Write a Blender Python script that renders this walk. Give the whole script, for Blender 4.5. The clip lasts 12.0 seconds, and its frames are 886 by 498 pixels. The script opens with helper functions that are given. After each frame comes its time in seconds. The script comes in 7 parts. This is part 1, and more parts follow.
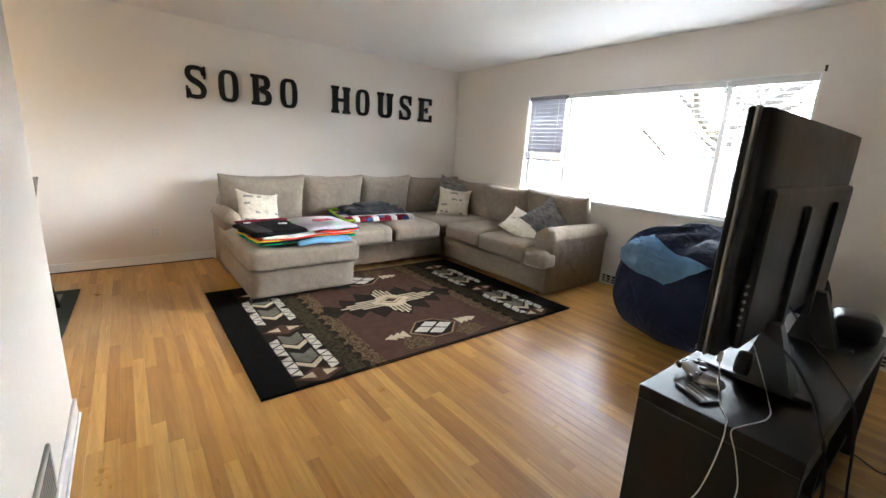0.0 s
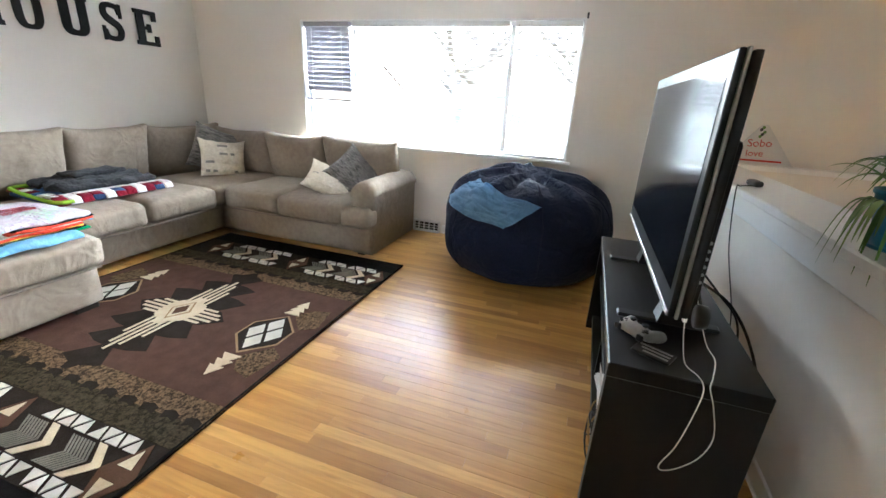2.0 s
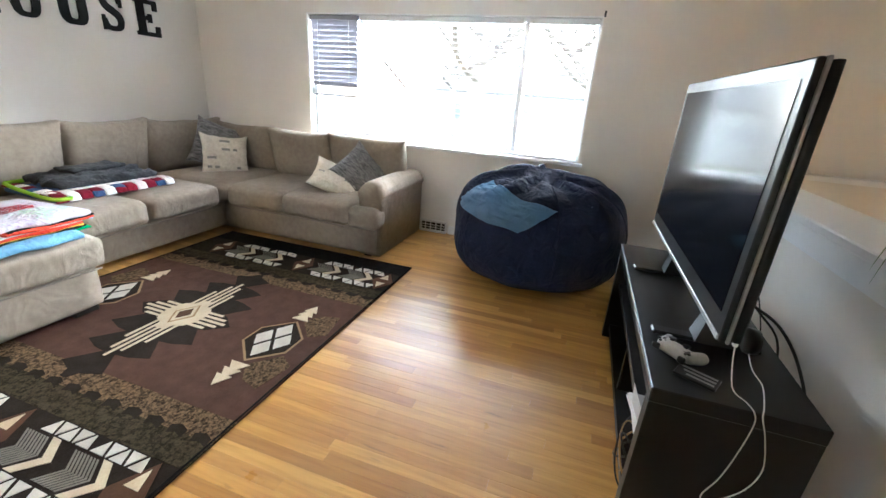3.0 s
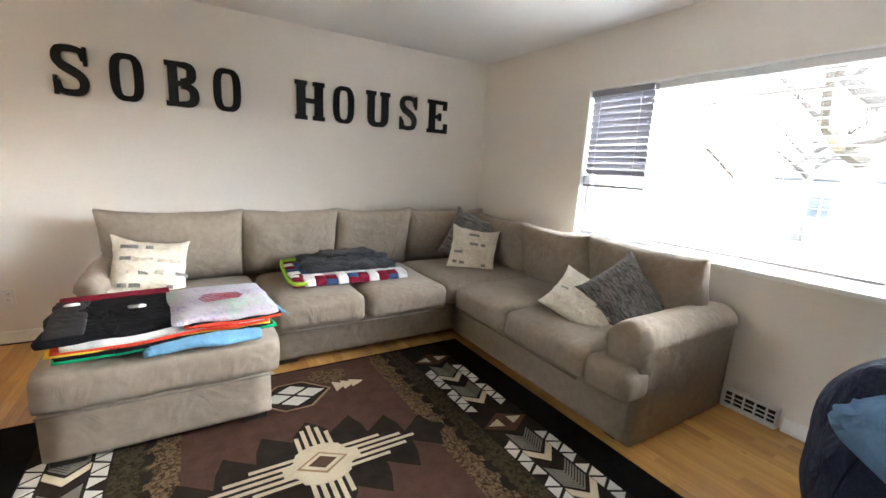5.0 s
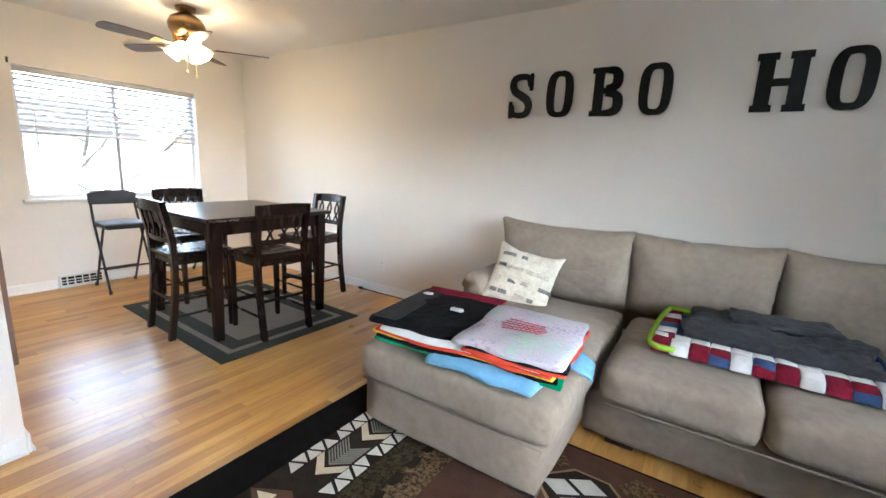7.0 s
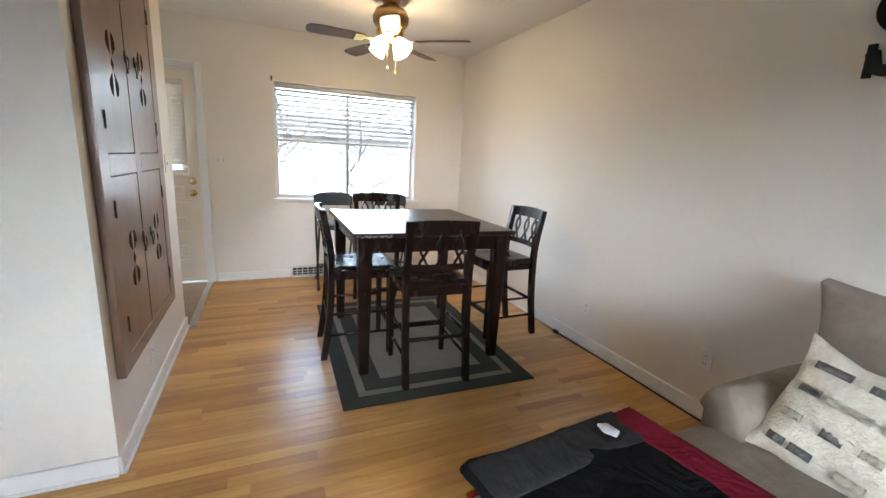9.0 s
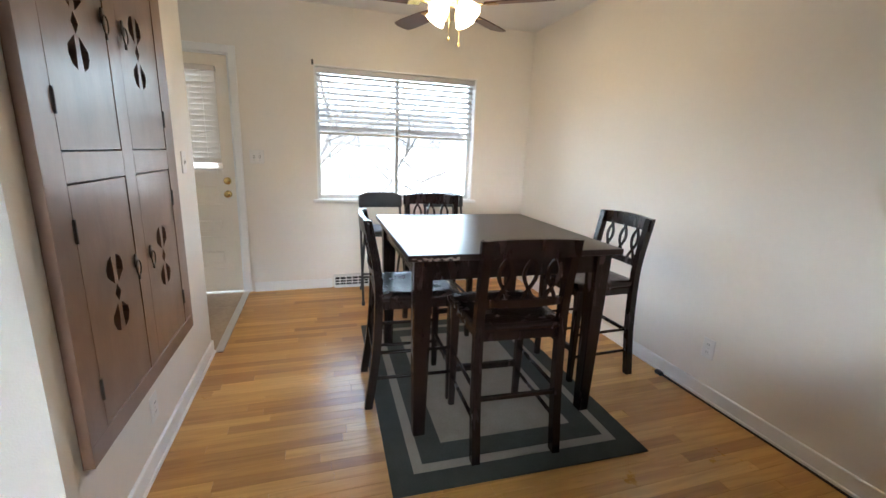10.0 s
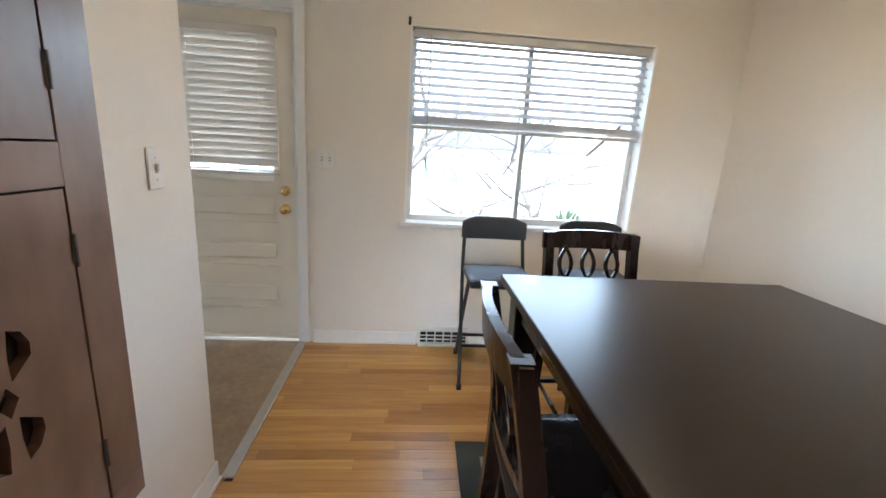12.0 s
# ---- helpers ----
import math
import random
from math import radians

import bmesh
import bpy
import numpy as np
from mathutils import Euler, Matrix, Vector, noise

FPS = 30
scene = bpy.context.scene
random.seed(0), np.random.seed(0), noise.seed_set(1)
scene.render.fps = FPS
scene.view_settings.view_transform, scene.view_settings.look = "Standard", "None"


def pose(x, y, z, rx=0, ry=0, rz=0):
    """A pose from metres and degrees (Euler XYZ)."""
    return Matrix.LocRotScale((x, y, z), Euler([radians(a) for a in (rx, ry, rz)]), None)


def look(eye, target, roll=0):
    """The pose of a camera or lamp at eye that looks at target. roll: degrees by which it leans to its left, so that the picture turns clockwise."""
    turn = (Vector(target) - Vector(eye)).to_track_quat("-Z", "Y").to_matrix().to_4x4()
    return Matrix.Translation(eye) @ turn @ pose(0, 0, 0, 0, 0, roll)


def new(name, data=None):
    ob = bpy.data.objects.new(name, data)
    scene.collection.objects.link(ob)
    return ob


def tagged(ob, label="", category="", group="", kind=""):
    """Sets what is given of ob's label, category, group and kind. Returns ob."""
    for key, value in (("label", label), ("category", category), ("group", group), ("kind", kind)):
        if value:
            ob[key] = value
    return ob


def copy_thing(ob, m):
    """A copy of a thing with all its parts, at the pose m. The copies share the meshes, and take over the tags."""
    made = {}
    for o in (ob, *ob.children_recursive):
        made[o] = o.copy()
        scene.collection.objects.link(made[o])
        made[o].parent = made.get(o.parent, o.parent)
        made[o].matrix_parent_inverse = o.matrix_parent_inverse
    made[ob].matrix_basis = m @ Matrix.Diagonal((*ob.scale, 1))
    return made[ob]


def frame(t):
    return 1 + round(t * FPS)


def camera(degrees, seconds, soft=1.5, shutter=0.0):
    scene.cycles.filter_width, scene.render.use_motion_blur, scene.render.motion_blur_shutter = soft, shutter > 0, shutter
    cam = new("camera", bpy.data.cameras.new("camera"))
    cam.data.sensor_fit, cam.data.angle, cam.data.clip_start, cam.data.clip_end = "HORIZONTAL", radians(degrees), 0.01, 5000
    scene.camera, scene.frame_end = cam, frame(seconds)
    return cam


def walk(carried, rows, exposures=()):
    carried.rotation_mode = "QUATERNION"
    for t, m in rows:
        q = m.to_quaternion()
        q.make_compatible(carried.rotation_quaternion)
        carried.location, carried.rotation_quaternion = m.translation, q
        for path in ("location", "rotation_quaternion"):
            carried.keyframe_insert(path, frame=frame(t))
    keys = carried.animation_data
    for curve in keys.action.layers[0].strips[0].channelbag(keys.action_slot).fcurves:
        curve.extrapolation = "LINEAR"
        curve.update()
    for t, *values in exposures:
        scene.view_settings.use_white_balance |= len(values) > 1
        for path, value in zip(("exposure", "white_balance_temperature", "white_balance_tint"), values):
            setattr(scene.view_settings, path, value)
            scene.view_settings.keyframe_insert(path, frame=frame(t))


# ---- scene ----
cam = camera(94.2, 12.0)
PATH = [
    (0, (0.105, 0.468, 1.329), (1.296, 2.005, 0.86), 3.2),
    (0.5, (0.104, 0.745, 1.334), (1.496, 2.084, 0.817), 2.5),
    (1, (0.141, 0.967, 1.331), (1.69, 2.108, 0.785), 3.0),
    (1.2, (0.2, 1.058, 1.353), (1.808, 2.11, 0.799), 3.5),
    (1.5, (0.26, 1.116, 1.34), (1.941, 2.021, 0.745), 3.9),
    (2, (0.214, 1.191, 1.332), (2.0, 1.782, 0.654), 3.2),
    (2.5, (0.146, 1.242, 1.35), (1.975, 1.594, 0.622), 2.1),
    (3, (0.268, 1.33, 1.351), (2.054, 1.899, 0.654), 4.2),
    (3.2, (0.376, 1.373, 1.352), (2.127, 2.086, 0.7), 4.8),
    (5, (1.409, 1.777, 1.358), (2.44, 3.447, 0.969), 3.1),
    (5.5, (1.675, 1.975, 1.34), (2.196, 3.873, 0.987), 3.2),
    (6, (1.908, 2.118, 1.278), (1.82, 4.086, 0.937), 3.0),
    (6.5, (2.116, 2.279, 1.294), (1.446, 4.122, 0.901), 2.5),
    (7, (2.119, 2.5, 1.297), (1.053, 4.147, 0.909), 2.8),
    (7.5, (2.108, 2.755, 1.28), (0.748, 4.161, 0.866), 2.7),
    (7.7, (2.093, 2.858, 1.279), (0.637, 4.161, 0.855), 3.0),
    (9.5, (1.298, 3.525, 1.317), (-0.539, 4.191, 0.889), 2.5),
    (10, (0.963, 3.529, 1.306), (-0.895, 4.11, 0.846), 2.2),
    (10.5, (0.671, 3.574, 1.289), (-1.214, 4.038, 0.804), 2.4),
    (11, (0.37, 3.611, 1.297), (-1.545, 3.935, 0.822), 3.0),
    (11.5, (0.008, 3.554, 1.31), (-1.922, 3.809, 0.849), 2.9),
    (12, (-0.352, 3.566, 1.296), (-2.289, 3.741, 0.831), 3.5),
]
SKY, SUN, FAN = 0.16, 1.05, 0.42
EXPOSURES = [(0, 4.85, 5750, 6), (1.2, 5.15, 5550, 5), (2.5, 5.25, 5500, 5), (5, 4.95, 5850, 7), (6.2, 5.05, 5700, 6), (7, 4.6, 5400, 5), (7.5, 4.4, 5400, 5), (9.5, 4.15, 5400, 5), (11, 4.15, 5350, 4), (12, 4.0, 5250, 4)]
walk(cam, [(t, look(eye, target, roll)) for t, eye, target, roll in PATH], EXPOSURES)

# ---- light ----
world = bpy.data.worlds.new("overcast_sky")
scene.world = world
world.use_nodes = True
wn = world.node_tree
wn.nodes.clear()
sky = wn.nodes.new("ShaderNodeTexSky")
sky.sky_type = "NISHITA"
sky.sun_disc = False
sky.sun_elevation = radians(27.6)
sky.sun_rotation = radians(108)
sky.air_density = 1.2
sky.dust_density = 1.5
sky.ozone_density = 1.0
bg = wn.nodes.new("ShaderNodeBackground")
bg.inputs["Strength"].default_value = SKY
wout = wn.nodes.new("ShaderNodeOutputWorld")
cloud = wn.nodes.new("ShaderNodeHueSaturation")
cloud.inputs["Saturation"].default_value = 0.35
wn.links.new(sky.outputs[0], cloud.inputs["Color"])
wn.links.new(cloud.outputs[0], bg.inputs[0])
wn.links.new(bg.outputs[0], wout.inputs[0])

sun = new("sun", bpy.data.lights.new("sun", "SUN"))
sun.data.energy = SUN
sun.data.angle = radians(85)
sun.data.color = (1.0, 0.985, 0.96)
sun.matrix_world = look((20, -4.0, 10.5), (0, 2.5, 0))


# ---- materials ----
def material(name, c1, c2=None, rough=0.6, scale=6.0, fine=60.0, bump=0.0, bump_scale=120.0, metal=0.0, rough_var=0.08,
             stretch=(1, 1, 1), space="Object", sheen=0.0, coat=0.0, contrast=1.0, spec=0.5, wrinkle=0.0, wrinkle_scale=7.0):
    """Two colours mixed by a coarse and a fine noise, with grain in the relief."""
    m = bpy.data.materials.new(name)
    m.use_nodes = True
    nt = m.node_tree
    bsdf = nt.nodes["Principled BSDF"]
    c2 = c2 or tuple(min(1, v * 1.18) for v in c1)
    tc = nt.nodes.new("ShaderNodeTexCoord")
    mp = nt.nodes.new("ShaderNodeMapping")
    mp.inputs["Scale"].default_value = stretch
    if space == "World":
        geo = nt.nodes.new("ShaderNodeNewGeometry")
        nt.links.new(geo.outputs["Position"], mp.inputs["Vector"])
    else:
        nt.links.new(tc.outputs["Object"], mp.inputs["Vector"])
    n1 = nt.nodes.new("ShaderNodeTexNoise")
    n1.inputs["Scale"].default_value = scale
    n1.inputs["Detail"].default_value = 4
    n2 = nt.nodes.new("ShaderNodeTexNoise")
    n2.inputs["Scale"].default_value = fine
    n2.inputs["Detail"].default_value = 3
    for n in (n1, n2):
        nt.links.new(mp.outputs[0], n.inputs["Vector"])
    mix = nt.nodes.new("ShaderNodeMath")
    mix.operation = "MULTIPLY_ADD"
    mix.inputs[1].default_value = 0.45
    nt.links.new(n2.outputs["Fac"], mix.inputs[0])
    half = nt.nodes.new("ShaderNodeMath")
    half.operation = "MULTIPLY"
    half.inputs[1].default_value = 0.55
    nt.links.new(n1.outputs["Fac"], half.inputs[0])
    nt.links.new(half.outputs[0], mix.inputs[2])
    ramp = nt.nodes.new("ShaderNodeValToRGB")
    w = 0.22 / contrast
    ramp.color_ramp.elements[0].position = 0.5 - w
    ramp.color_ramp.elements[1].position = 0.5 + w
    ramp.color_ramp.elements[0].color = (*c1, 1)
    ramp.color_ramp.elements[1].color = (*c2, 1)
    nt.links.new(mix.outputs[0], ramp.inputs[0])
    nt.links.new(ramp.outputs[0], bsdf.inputs["Base Color"])
    rr = nt.nodes.new("ShaderNodeMapRange")
    rr.inputs["To Min"].default_value = max(0.02, rough - rough_var)
    rr.inputs["To Max"].default_value = min(1, rough + rough_var)
    nt.links.new(n1.outputs["Fac"], rr.inputs["Value"])
    nt.links.new(rr.outputs[0], bsdf.inputs["Roughness"])
    bsdf.inputs["Metallic"].default_value = metal
    bsdf.inputs["Specular IOR Level"].default_value = spec
    bsdf.inputs["Coat Weight"].default_value = coat
    bsdf.inputs["Coat Roughness"].default_value = 0.12
    if sheen:
        bsdf.inputs["Sheen Weight"].default_value = sheen
        bsdf.inputs["Sheen Roughness"].default_value = 0.6
    if bump:
        n3 = nt.nodes.new("ShaderNodeTexNoise")
        n3.inputs["Scale"].default_value = bump_scale
        n3.inputs["Detail"].default_value = 3
        nt.links.new(mp.outputs[0], n3.inputs["Vector"])
        b = nt.nodes.new("ShaderNodeBump")
        b.inputs["Strength"].default_value = bump
        b.inputs["Distance"].default_value = 0.01
        nt.links.new(n3.outputs["Fac"], b.inputs["Height"])
        nt.links.new(b.outputs[0], bsdf.inputs["Normal"])
        if wrinkle:
            n4 = nt.nodes.new("ShaderNodeTexNoise")
            n4.inputs["Scale"].default_value = wrinkle_scale
            n4.inputs["Detail"].default_value = 2
            n4.inputs["Distortion"].default_value = 1.6
            nt.links.new(mp.outputs[0], n4.inputs["Vector"])
            b2 = nt.nodes.new("ShaderNodeBump")
            b2.inputs["Strength"].default_value = wrinkle
            b2.inputs["Distance"].default_value = 0.05
            nt.links.new(n4.outputs["Fac"], b2.inputs["Height"])
            nt.links.new(b2.outputs[0], b.inputs["Normal"])
    return m


def floor_wood(name, loose):
    """Honey oak strip flooring. loose: planks that are objects of their own take their tone from the object, joined ones from the island."""
    m = bpy.data.materials.new(name)
    m.use_nodes = True
    nt = m.node_tree
    bsdf = nt.nodes["Principled BSDF"]
    geo = nt.nodes.new("ShaderNodeNewGeometry")
    if loose:
        rnd = nt.nodes.new("ShaderNodeObjectInfo").outputs["Random"]
    else:
        rnd = geo.outputs["Random Per Island"]
    tone = nt.nodes.new("ShaderNodeValToRGB")
    cr = tone.color_ramp
    cr.elements[0].color = (0.42, 0.205, 0.050, 1)
    cr.elements[1].color = (0.74, 0.440, 0.140, 1)
    e = cr.elements.new(0.35)
    e.color = (0.57, 0.300, 0.076, 1)
    e = cr.elements.new(0.8)
    e.color = (0.64, 0.350, 0.094, 1)
    nt.links.new(rnd, tone.inputs[0])
    comb = nt.nodes.new("ShaderNodeCombineXYZ")
    sh = nt.nodes.new("ShaderNodeMath")
    sh.operation = "MULTIPLY"
    sh.inputs[1].default_value = 37.0
    nt.links.new(rnd, sh.inputs[0])
    nt.links.new(sh.outputs[0], comb.inputs[1])
    add = nt.nodes.new("ShaderNodeVectorMath")
    nt.links.new(geo.outputs["Position"], add.inputs[0])
    nt.links.new(comb.outputs[0], add.inputs[1])
    mp = nt.nodes.new("ShaderNodeMapping")
    mp.inputs["Scale"].default_value = (26, 1.6, 1)
    nt.links.new(add.outputs[0], mp.inputs[0])
    grain = nt.nodes.new("ShaderNodeTexNoise")
    grain.inputs["Scale"].default_value = 1.6
    grain.inputs["Detail"].default_value = 6
    grain.inputs["Distortion"].default_value = 0.9
    nt.links.new(mp.outputs[0], grain.inputs["Vector"])
    gr = nt.nodes.new("ShaderNodeValToRGB")
    gr.color_ramp.elements[0].position = 0.3
    gr.color_ramp.elements[0].color = (0.72, 0.64, 0.56, 1)
    gr.color_ramp.elements[1].position = 0.62
    gr.color_ramp.elements[1].color = (1, 1, 1, 1)
    nt.links.new(grain.outputs["Fac"], gr.inputs[0])
    mul = nt.nodes.new("ShaderNodeMix")
    mul.data_type = "RGBA"
    mul.blend_type = "MULTIPLY"
    mul.inputs["Factor"].default_value = 0.75
    nt.links.new(tone.outputs[0], mul.inputs["A"])
    nt.links.new(gr.outputs[0], mul.inputs["B"])
    wear = nt.nodes.new("ShaderNodeTexNoise")
    wear.inputs["Scale"].default_value = 1.1
    wear.inputs["Detail"].default_value = 5
    nt.links.new(geo.outputs["Position"], wear.inputs["Vector"])
    stain = nt.nodes.new("ShaderNodeTexNoise")
    stain.inputs["Scale"].default_value = 3.7
    stain.inputs["Detail"].default_value = 6
    stain.inputs["Roughness"].default_value = 0.7
    nt.links.new(geo.outputs["Position"], stain.inputs["Vector"])
    sr = nt.nodes.new("ShaderNodeMapRange")
    sr.inputs["From Min"].default_value = 0.62
    sr.inputs["From Max"].default_value = 0.78
    sr.inputs["To Max"].default_value = 0.10
    nt.links.new(stain.outputs["Fac"], sr.inputs["Value"])
    dirt = nt.nodes.new("ShaderNodeMix")
    dirt.data_type = "RGBA"
    dirt.inputs["B"].default_value = (0.16, 0.085, 0.035, 1)
    nt.links.new(sr.outputs[0], dirt.inputs["Factor"])
    nt.links.new(mul.outputs["Result"], dirt.inputs["A"])
    mp2 = nt.nodes.new("ShaderNodeMapping")
    mp2.inputs["Scale"].default_value = (42, 5, 1)
    nt.links.new(geo.outputs["Position"], mp2.inputs[0])
    fleck = nt.nodes.new("ShaderNodeTexNoise")
    fleck.inputs["Scale"].default_value = 1.0
    fleck.inputs["Detail"].default_value = 5
    nt.links.new(mp2.outputs[0], fleck.inputs["Vector"])
    fr_ = nt.nodes.new("ShaderNodeMapRange")
    fr_.inputs["From Min"].default_value = 0.66
    fr_.inputs["From Max"].default_value = 0.76
    fr_.inputs["To Max"].default_value = 0.55
    nt.links.new(fleck.outputs["Fac"], fr_.inputs["Value"])
    marks = nt.nodes.new("ShaderNodeMix")
    marks.data_type = "RGBA"
    marks.inputs["B"].default_value = (0.13, 0.062, 0.022, 1)
    nt.links.new(fr_.outputs[0], marks.inputs["Factor"])
    nt.links.new(dirt.outputs["Result"], marks.inputs["A"])
    bare_ = nt.nodes.new("ShaderNodeMapRange")
    bare_.inputs["From Min"].default_value = 0.45
    bare_.inputs["From Max"].default_value = 0.80
    bare_.inputs["To Max"].default_value = 0.22
    nt.links.new(wear.outputs["Fac"], bare_.inputs["Value"])
    bare = nt.nodes.new("ShaderNodeMix")
    bare.data_type = "RGBA"
    bare.inputs["B"].default_value = (0.66, 0.44, 0.19, 1)
    nt.links.new(bare_.outputs[0], bare.inputs["Factor"])
    nt.links.new(marks.outputs["Result"], bare.inputs["A"])
    nt.links.new(bare.outputs["Result"], bsdf.inputs["Base Color"])
    rr = nt.nodes.new("ShaderNodeMapRange")
    rr.inputs["From Min"].default_value = 0.3
    rr.inputs["From Max"].default_value = 0.7
    rr.inputs["To Min"].default_value = 0.27
    rr.inputs["To Max"].default_value = 0.32
    bsdf.inputs["Specular IOR Level"].default_value = 0.55
    nt.links.new(stain.outputs["Fac"], rr.inputs["Value"])
    nt.links.new(rr.outputs[0], bsdf.inputs["Roughness"])
    b = nt.nodes.new("ShaderNodeBump")
    b.inputs["Strength"].default_value = 0.12
    b.inputs["Distance"].default_value = 0.004
    nt.links.new(grain.outputs["Fac"], b.inputs["Height"])
    nt.links.new(b.outputs[0], bsdf.inputs["Normal"])
    return m


def glass_pane(name):
    m = bpy.data.materials.new(name)
    m.use_nodes = True
    nt = m.node_tree
    nt.nodes.clear()
    out = nt.nodes.new("ShaderNodeOutputMaterial")
    mix = nt.nodes.new("ShaderNodeMixShader")
    tr = nt.nodes.new("ShaderNodeBsdfTransparent")
    gl = nt.nodes.new("ShaderNodeBsdfGlossy")
    gl.inputs["Roughness"].default_value = 0.02
    fr = nt.nodes.new("ShaderNodeFresnel")
    fr.inputs["IOR"].default_value = 1.3
    nt.links.new(fr.outputs[0], mix.inputs[0])
    nt.links.new(tr.outputs[0], mix.inputs[1])
    nt.links.new(gl.outputs[0], mix.inputs[2])
    nt.links.new(mix.outputs[0], out.inputs[0])
    return m


def glow(name, colour, strength):
    m = bpy.data.materials.new(name)
    m.use_nodes = True
    bsdf = m.node_tree.nodes["Principled BSDF"]
    bsdf.inputs["Base Color"].default_value = (0.9, 0.88, 0.82, 1)
    bsdf.inputs["Roughness"].default_value = 0.3
    bsdf.inputs["Emission Color"].default_value = (*colour, 1)
    bsdf.inputs["Emission Strength"].default_value = strength
    return m


PAINT = material("wall_paint", (0.775, 0.735, 0.675), (0.81, 0.77, 0.71), 0.62, 1.5, 30, 0.10, 160, space="World", rough_var=0.06)
CEIL = material("ceiling_paint", (0.80, 0.785, 0.76), (0.84, 0.825, 0.80), 0.85, 2.0, 60, 0.22, 90, space="World")
TRIM = material("white_trim", (0.83, 0.83, 0.82), (0.87, 0.87, 0.86), 0.38, 4, 40, 0.05, 80, space="World")
SUBFLOOR = material("subfloor", (0.10, 0.05, 0.02), (0.14, 0.07, 0.03), 0.7, 3, 40)
OAK = floor_wood("oak_strips", False)
OAK_LOOSE = floor_wood("oak_planks", True)
VINYL = material("vinyl_floor", (0.30, 0.20, 0.12), (0.42, 0.31, 0.20), 0.35, 7, 30, 0.05, 50, space="World", contrast=1.5)
STEEL_STRIP = material("metal_strip", (0.55, 0.53, 0.50), (0.65, 0.63, 0.60), 0.35, 20, 200, metal=0.9)
WHITE_MET = material("vent_enamel", (0.72, 0.71, 0.68), (0.78, 0.77, 0.74), 0.4, 10, 80)
DARK_VOID = material("dark_cavity", (0.012, 0.011, 0.01), (0.02, 0.018, 0.016), 0.9)
GLASS = glass_pane("window_glass")
VINYLWHITE = material("white_vinyl", (0.72, 0.73, 0.74), (0.78, 0.79, 0.80), 0.35, 5, 50, space="World")
ALUM = material("aluminium_frame", (0.42, 0.42, 0.42), (0.50, 0.50, 0.50), 0.4, 8, 90, metal=0.6)
SLAT = material("white_slat", (0.74, 0.74, 0.74), (0.79, 0.79, 0.79), 0.45, 12, 90)
DOORPAINT = material("door_paint", (0.84, 0.765, 0.64), (0.88, 0.81, 0.70), 0.42, 3, 40, 0.05, 90)
# White slats of the dining window, greyed so the colour carries their shade.
SLAT_WEST = material("shaded_white_slat", (0.56, 0.56, 0.57), (0.62, 0.62, 0.63), 0.45, 12, 90)
SLAT_DOOR = material("cream_slat", (0.66, 0.60, 0.53), (0.72, 0.66, 0.59), 0.5, 12, 90)
# Darker copy of the white slat: backlit shade put into the colour.
SLAT_SHADED = material("shaded_slat", (0.33, 0.33, 0.37), (0.38, 0.38, 0.42), 0.5, 12, 90)
CORD = material("blind_cord", (0.66, 0.64, 0.60), (0.72, 0.70, 0.66), 0.8)
SOFA = material("taupe_velour", (0.245, 0.200, 0.154), (0.338, 0.281, 0.219), 0.9, 3.2, 26, 0.35, 240, sheen=0.10, contrast=1.3, spec=0.2, wrinkle=0.35, wrinkle_scale=5.0)
SOFA_PIPE = material("taupe_piping", (0.20, 0.17, 0.135), (0.26, 0.22, 0.18), 0.9, 9, 60)
BLACK_FOOT = material("black_foot", (0.015, 0.012, 0.01), (0.03, 0.025, 0.02), 0.5)
CREAM = material("cream_ruffle", (0.60, 0.53, 0.42), (0.78, 0.72, 0.61), 0.92, 17, 50, 0.5, 120, contrast=1.5, spec=0.15)
RUFFLE_GREY = material("grey_ruffle", (0.22, 0.21, 0.19), (0.38, 0.36, 0.33), 0.92, 30, 90, 0.4, 150, spec=0.15)
FUR = material("grey_fur", (0.035, 0.031, 0.028), (0.27, 0.25, 0.23), 0.95, 26, 90, 0.9, 110, stretch=(0.7, 1, 3.2), sheen=0.3, contrast=2.2)
BEAN = material("navy_denim", (0.008, 0.012, 0.030), (0.020, 0.026, 0.056), 0.8, 6, 90, 0.3, 300, spec=0.12, sheen=0.02, wrinkle=0.6, wrinkle_scale=7.0)
THROW = material("blue_throw", (0.15, 0.29, 0.47), (0.22, 0.38, 0.57), 0.85, 8, 70, 0.3, 200, sheen=0.05, wrinkle=0.6, wrinkle_scale=6.0)
BLACKWOOD = material("black_veneer", (0.006, 0.0055, 0.0055), (0.012, 0.011, 0.010), 0.36, 3, 50, 0.05, 90, stretch=(1, 9, 9), rough_var=0.08, spec=0.30)
ESPRESSO = material("espresso_wood", (0.008, 0.0038, 0.003), (0.017, 0.0078, 0.0058), 0.26, 3, 30, 0.03, 50, stretch=(6, 6, 1.4), rough_var=0.06, spec=0.3)
TABLETOP = material("espresso_top", (0.015, 0.0075, 0.0058), (0.018, 0.009, 0.007), 0.30, 2, 16, 0.01, 30, stretch=(1.0, 3, 3), rough_var=0.015, spec=0.35)
WORN = material("bare_worn_wood", (0.30, 0.25, 0.21), (0.46, 0.40, 0.35), 0.8, 40, 160)
WALNUT = material("dark_walnut", (0.115, 0.062, 0.040), (0.245, 0.148, 0.100), 0.30, 2.2, 9, 0.04, 24, stretch=(1.5, 1.5, 0.7), rough_var=0.03, contrast=0.9)
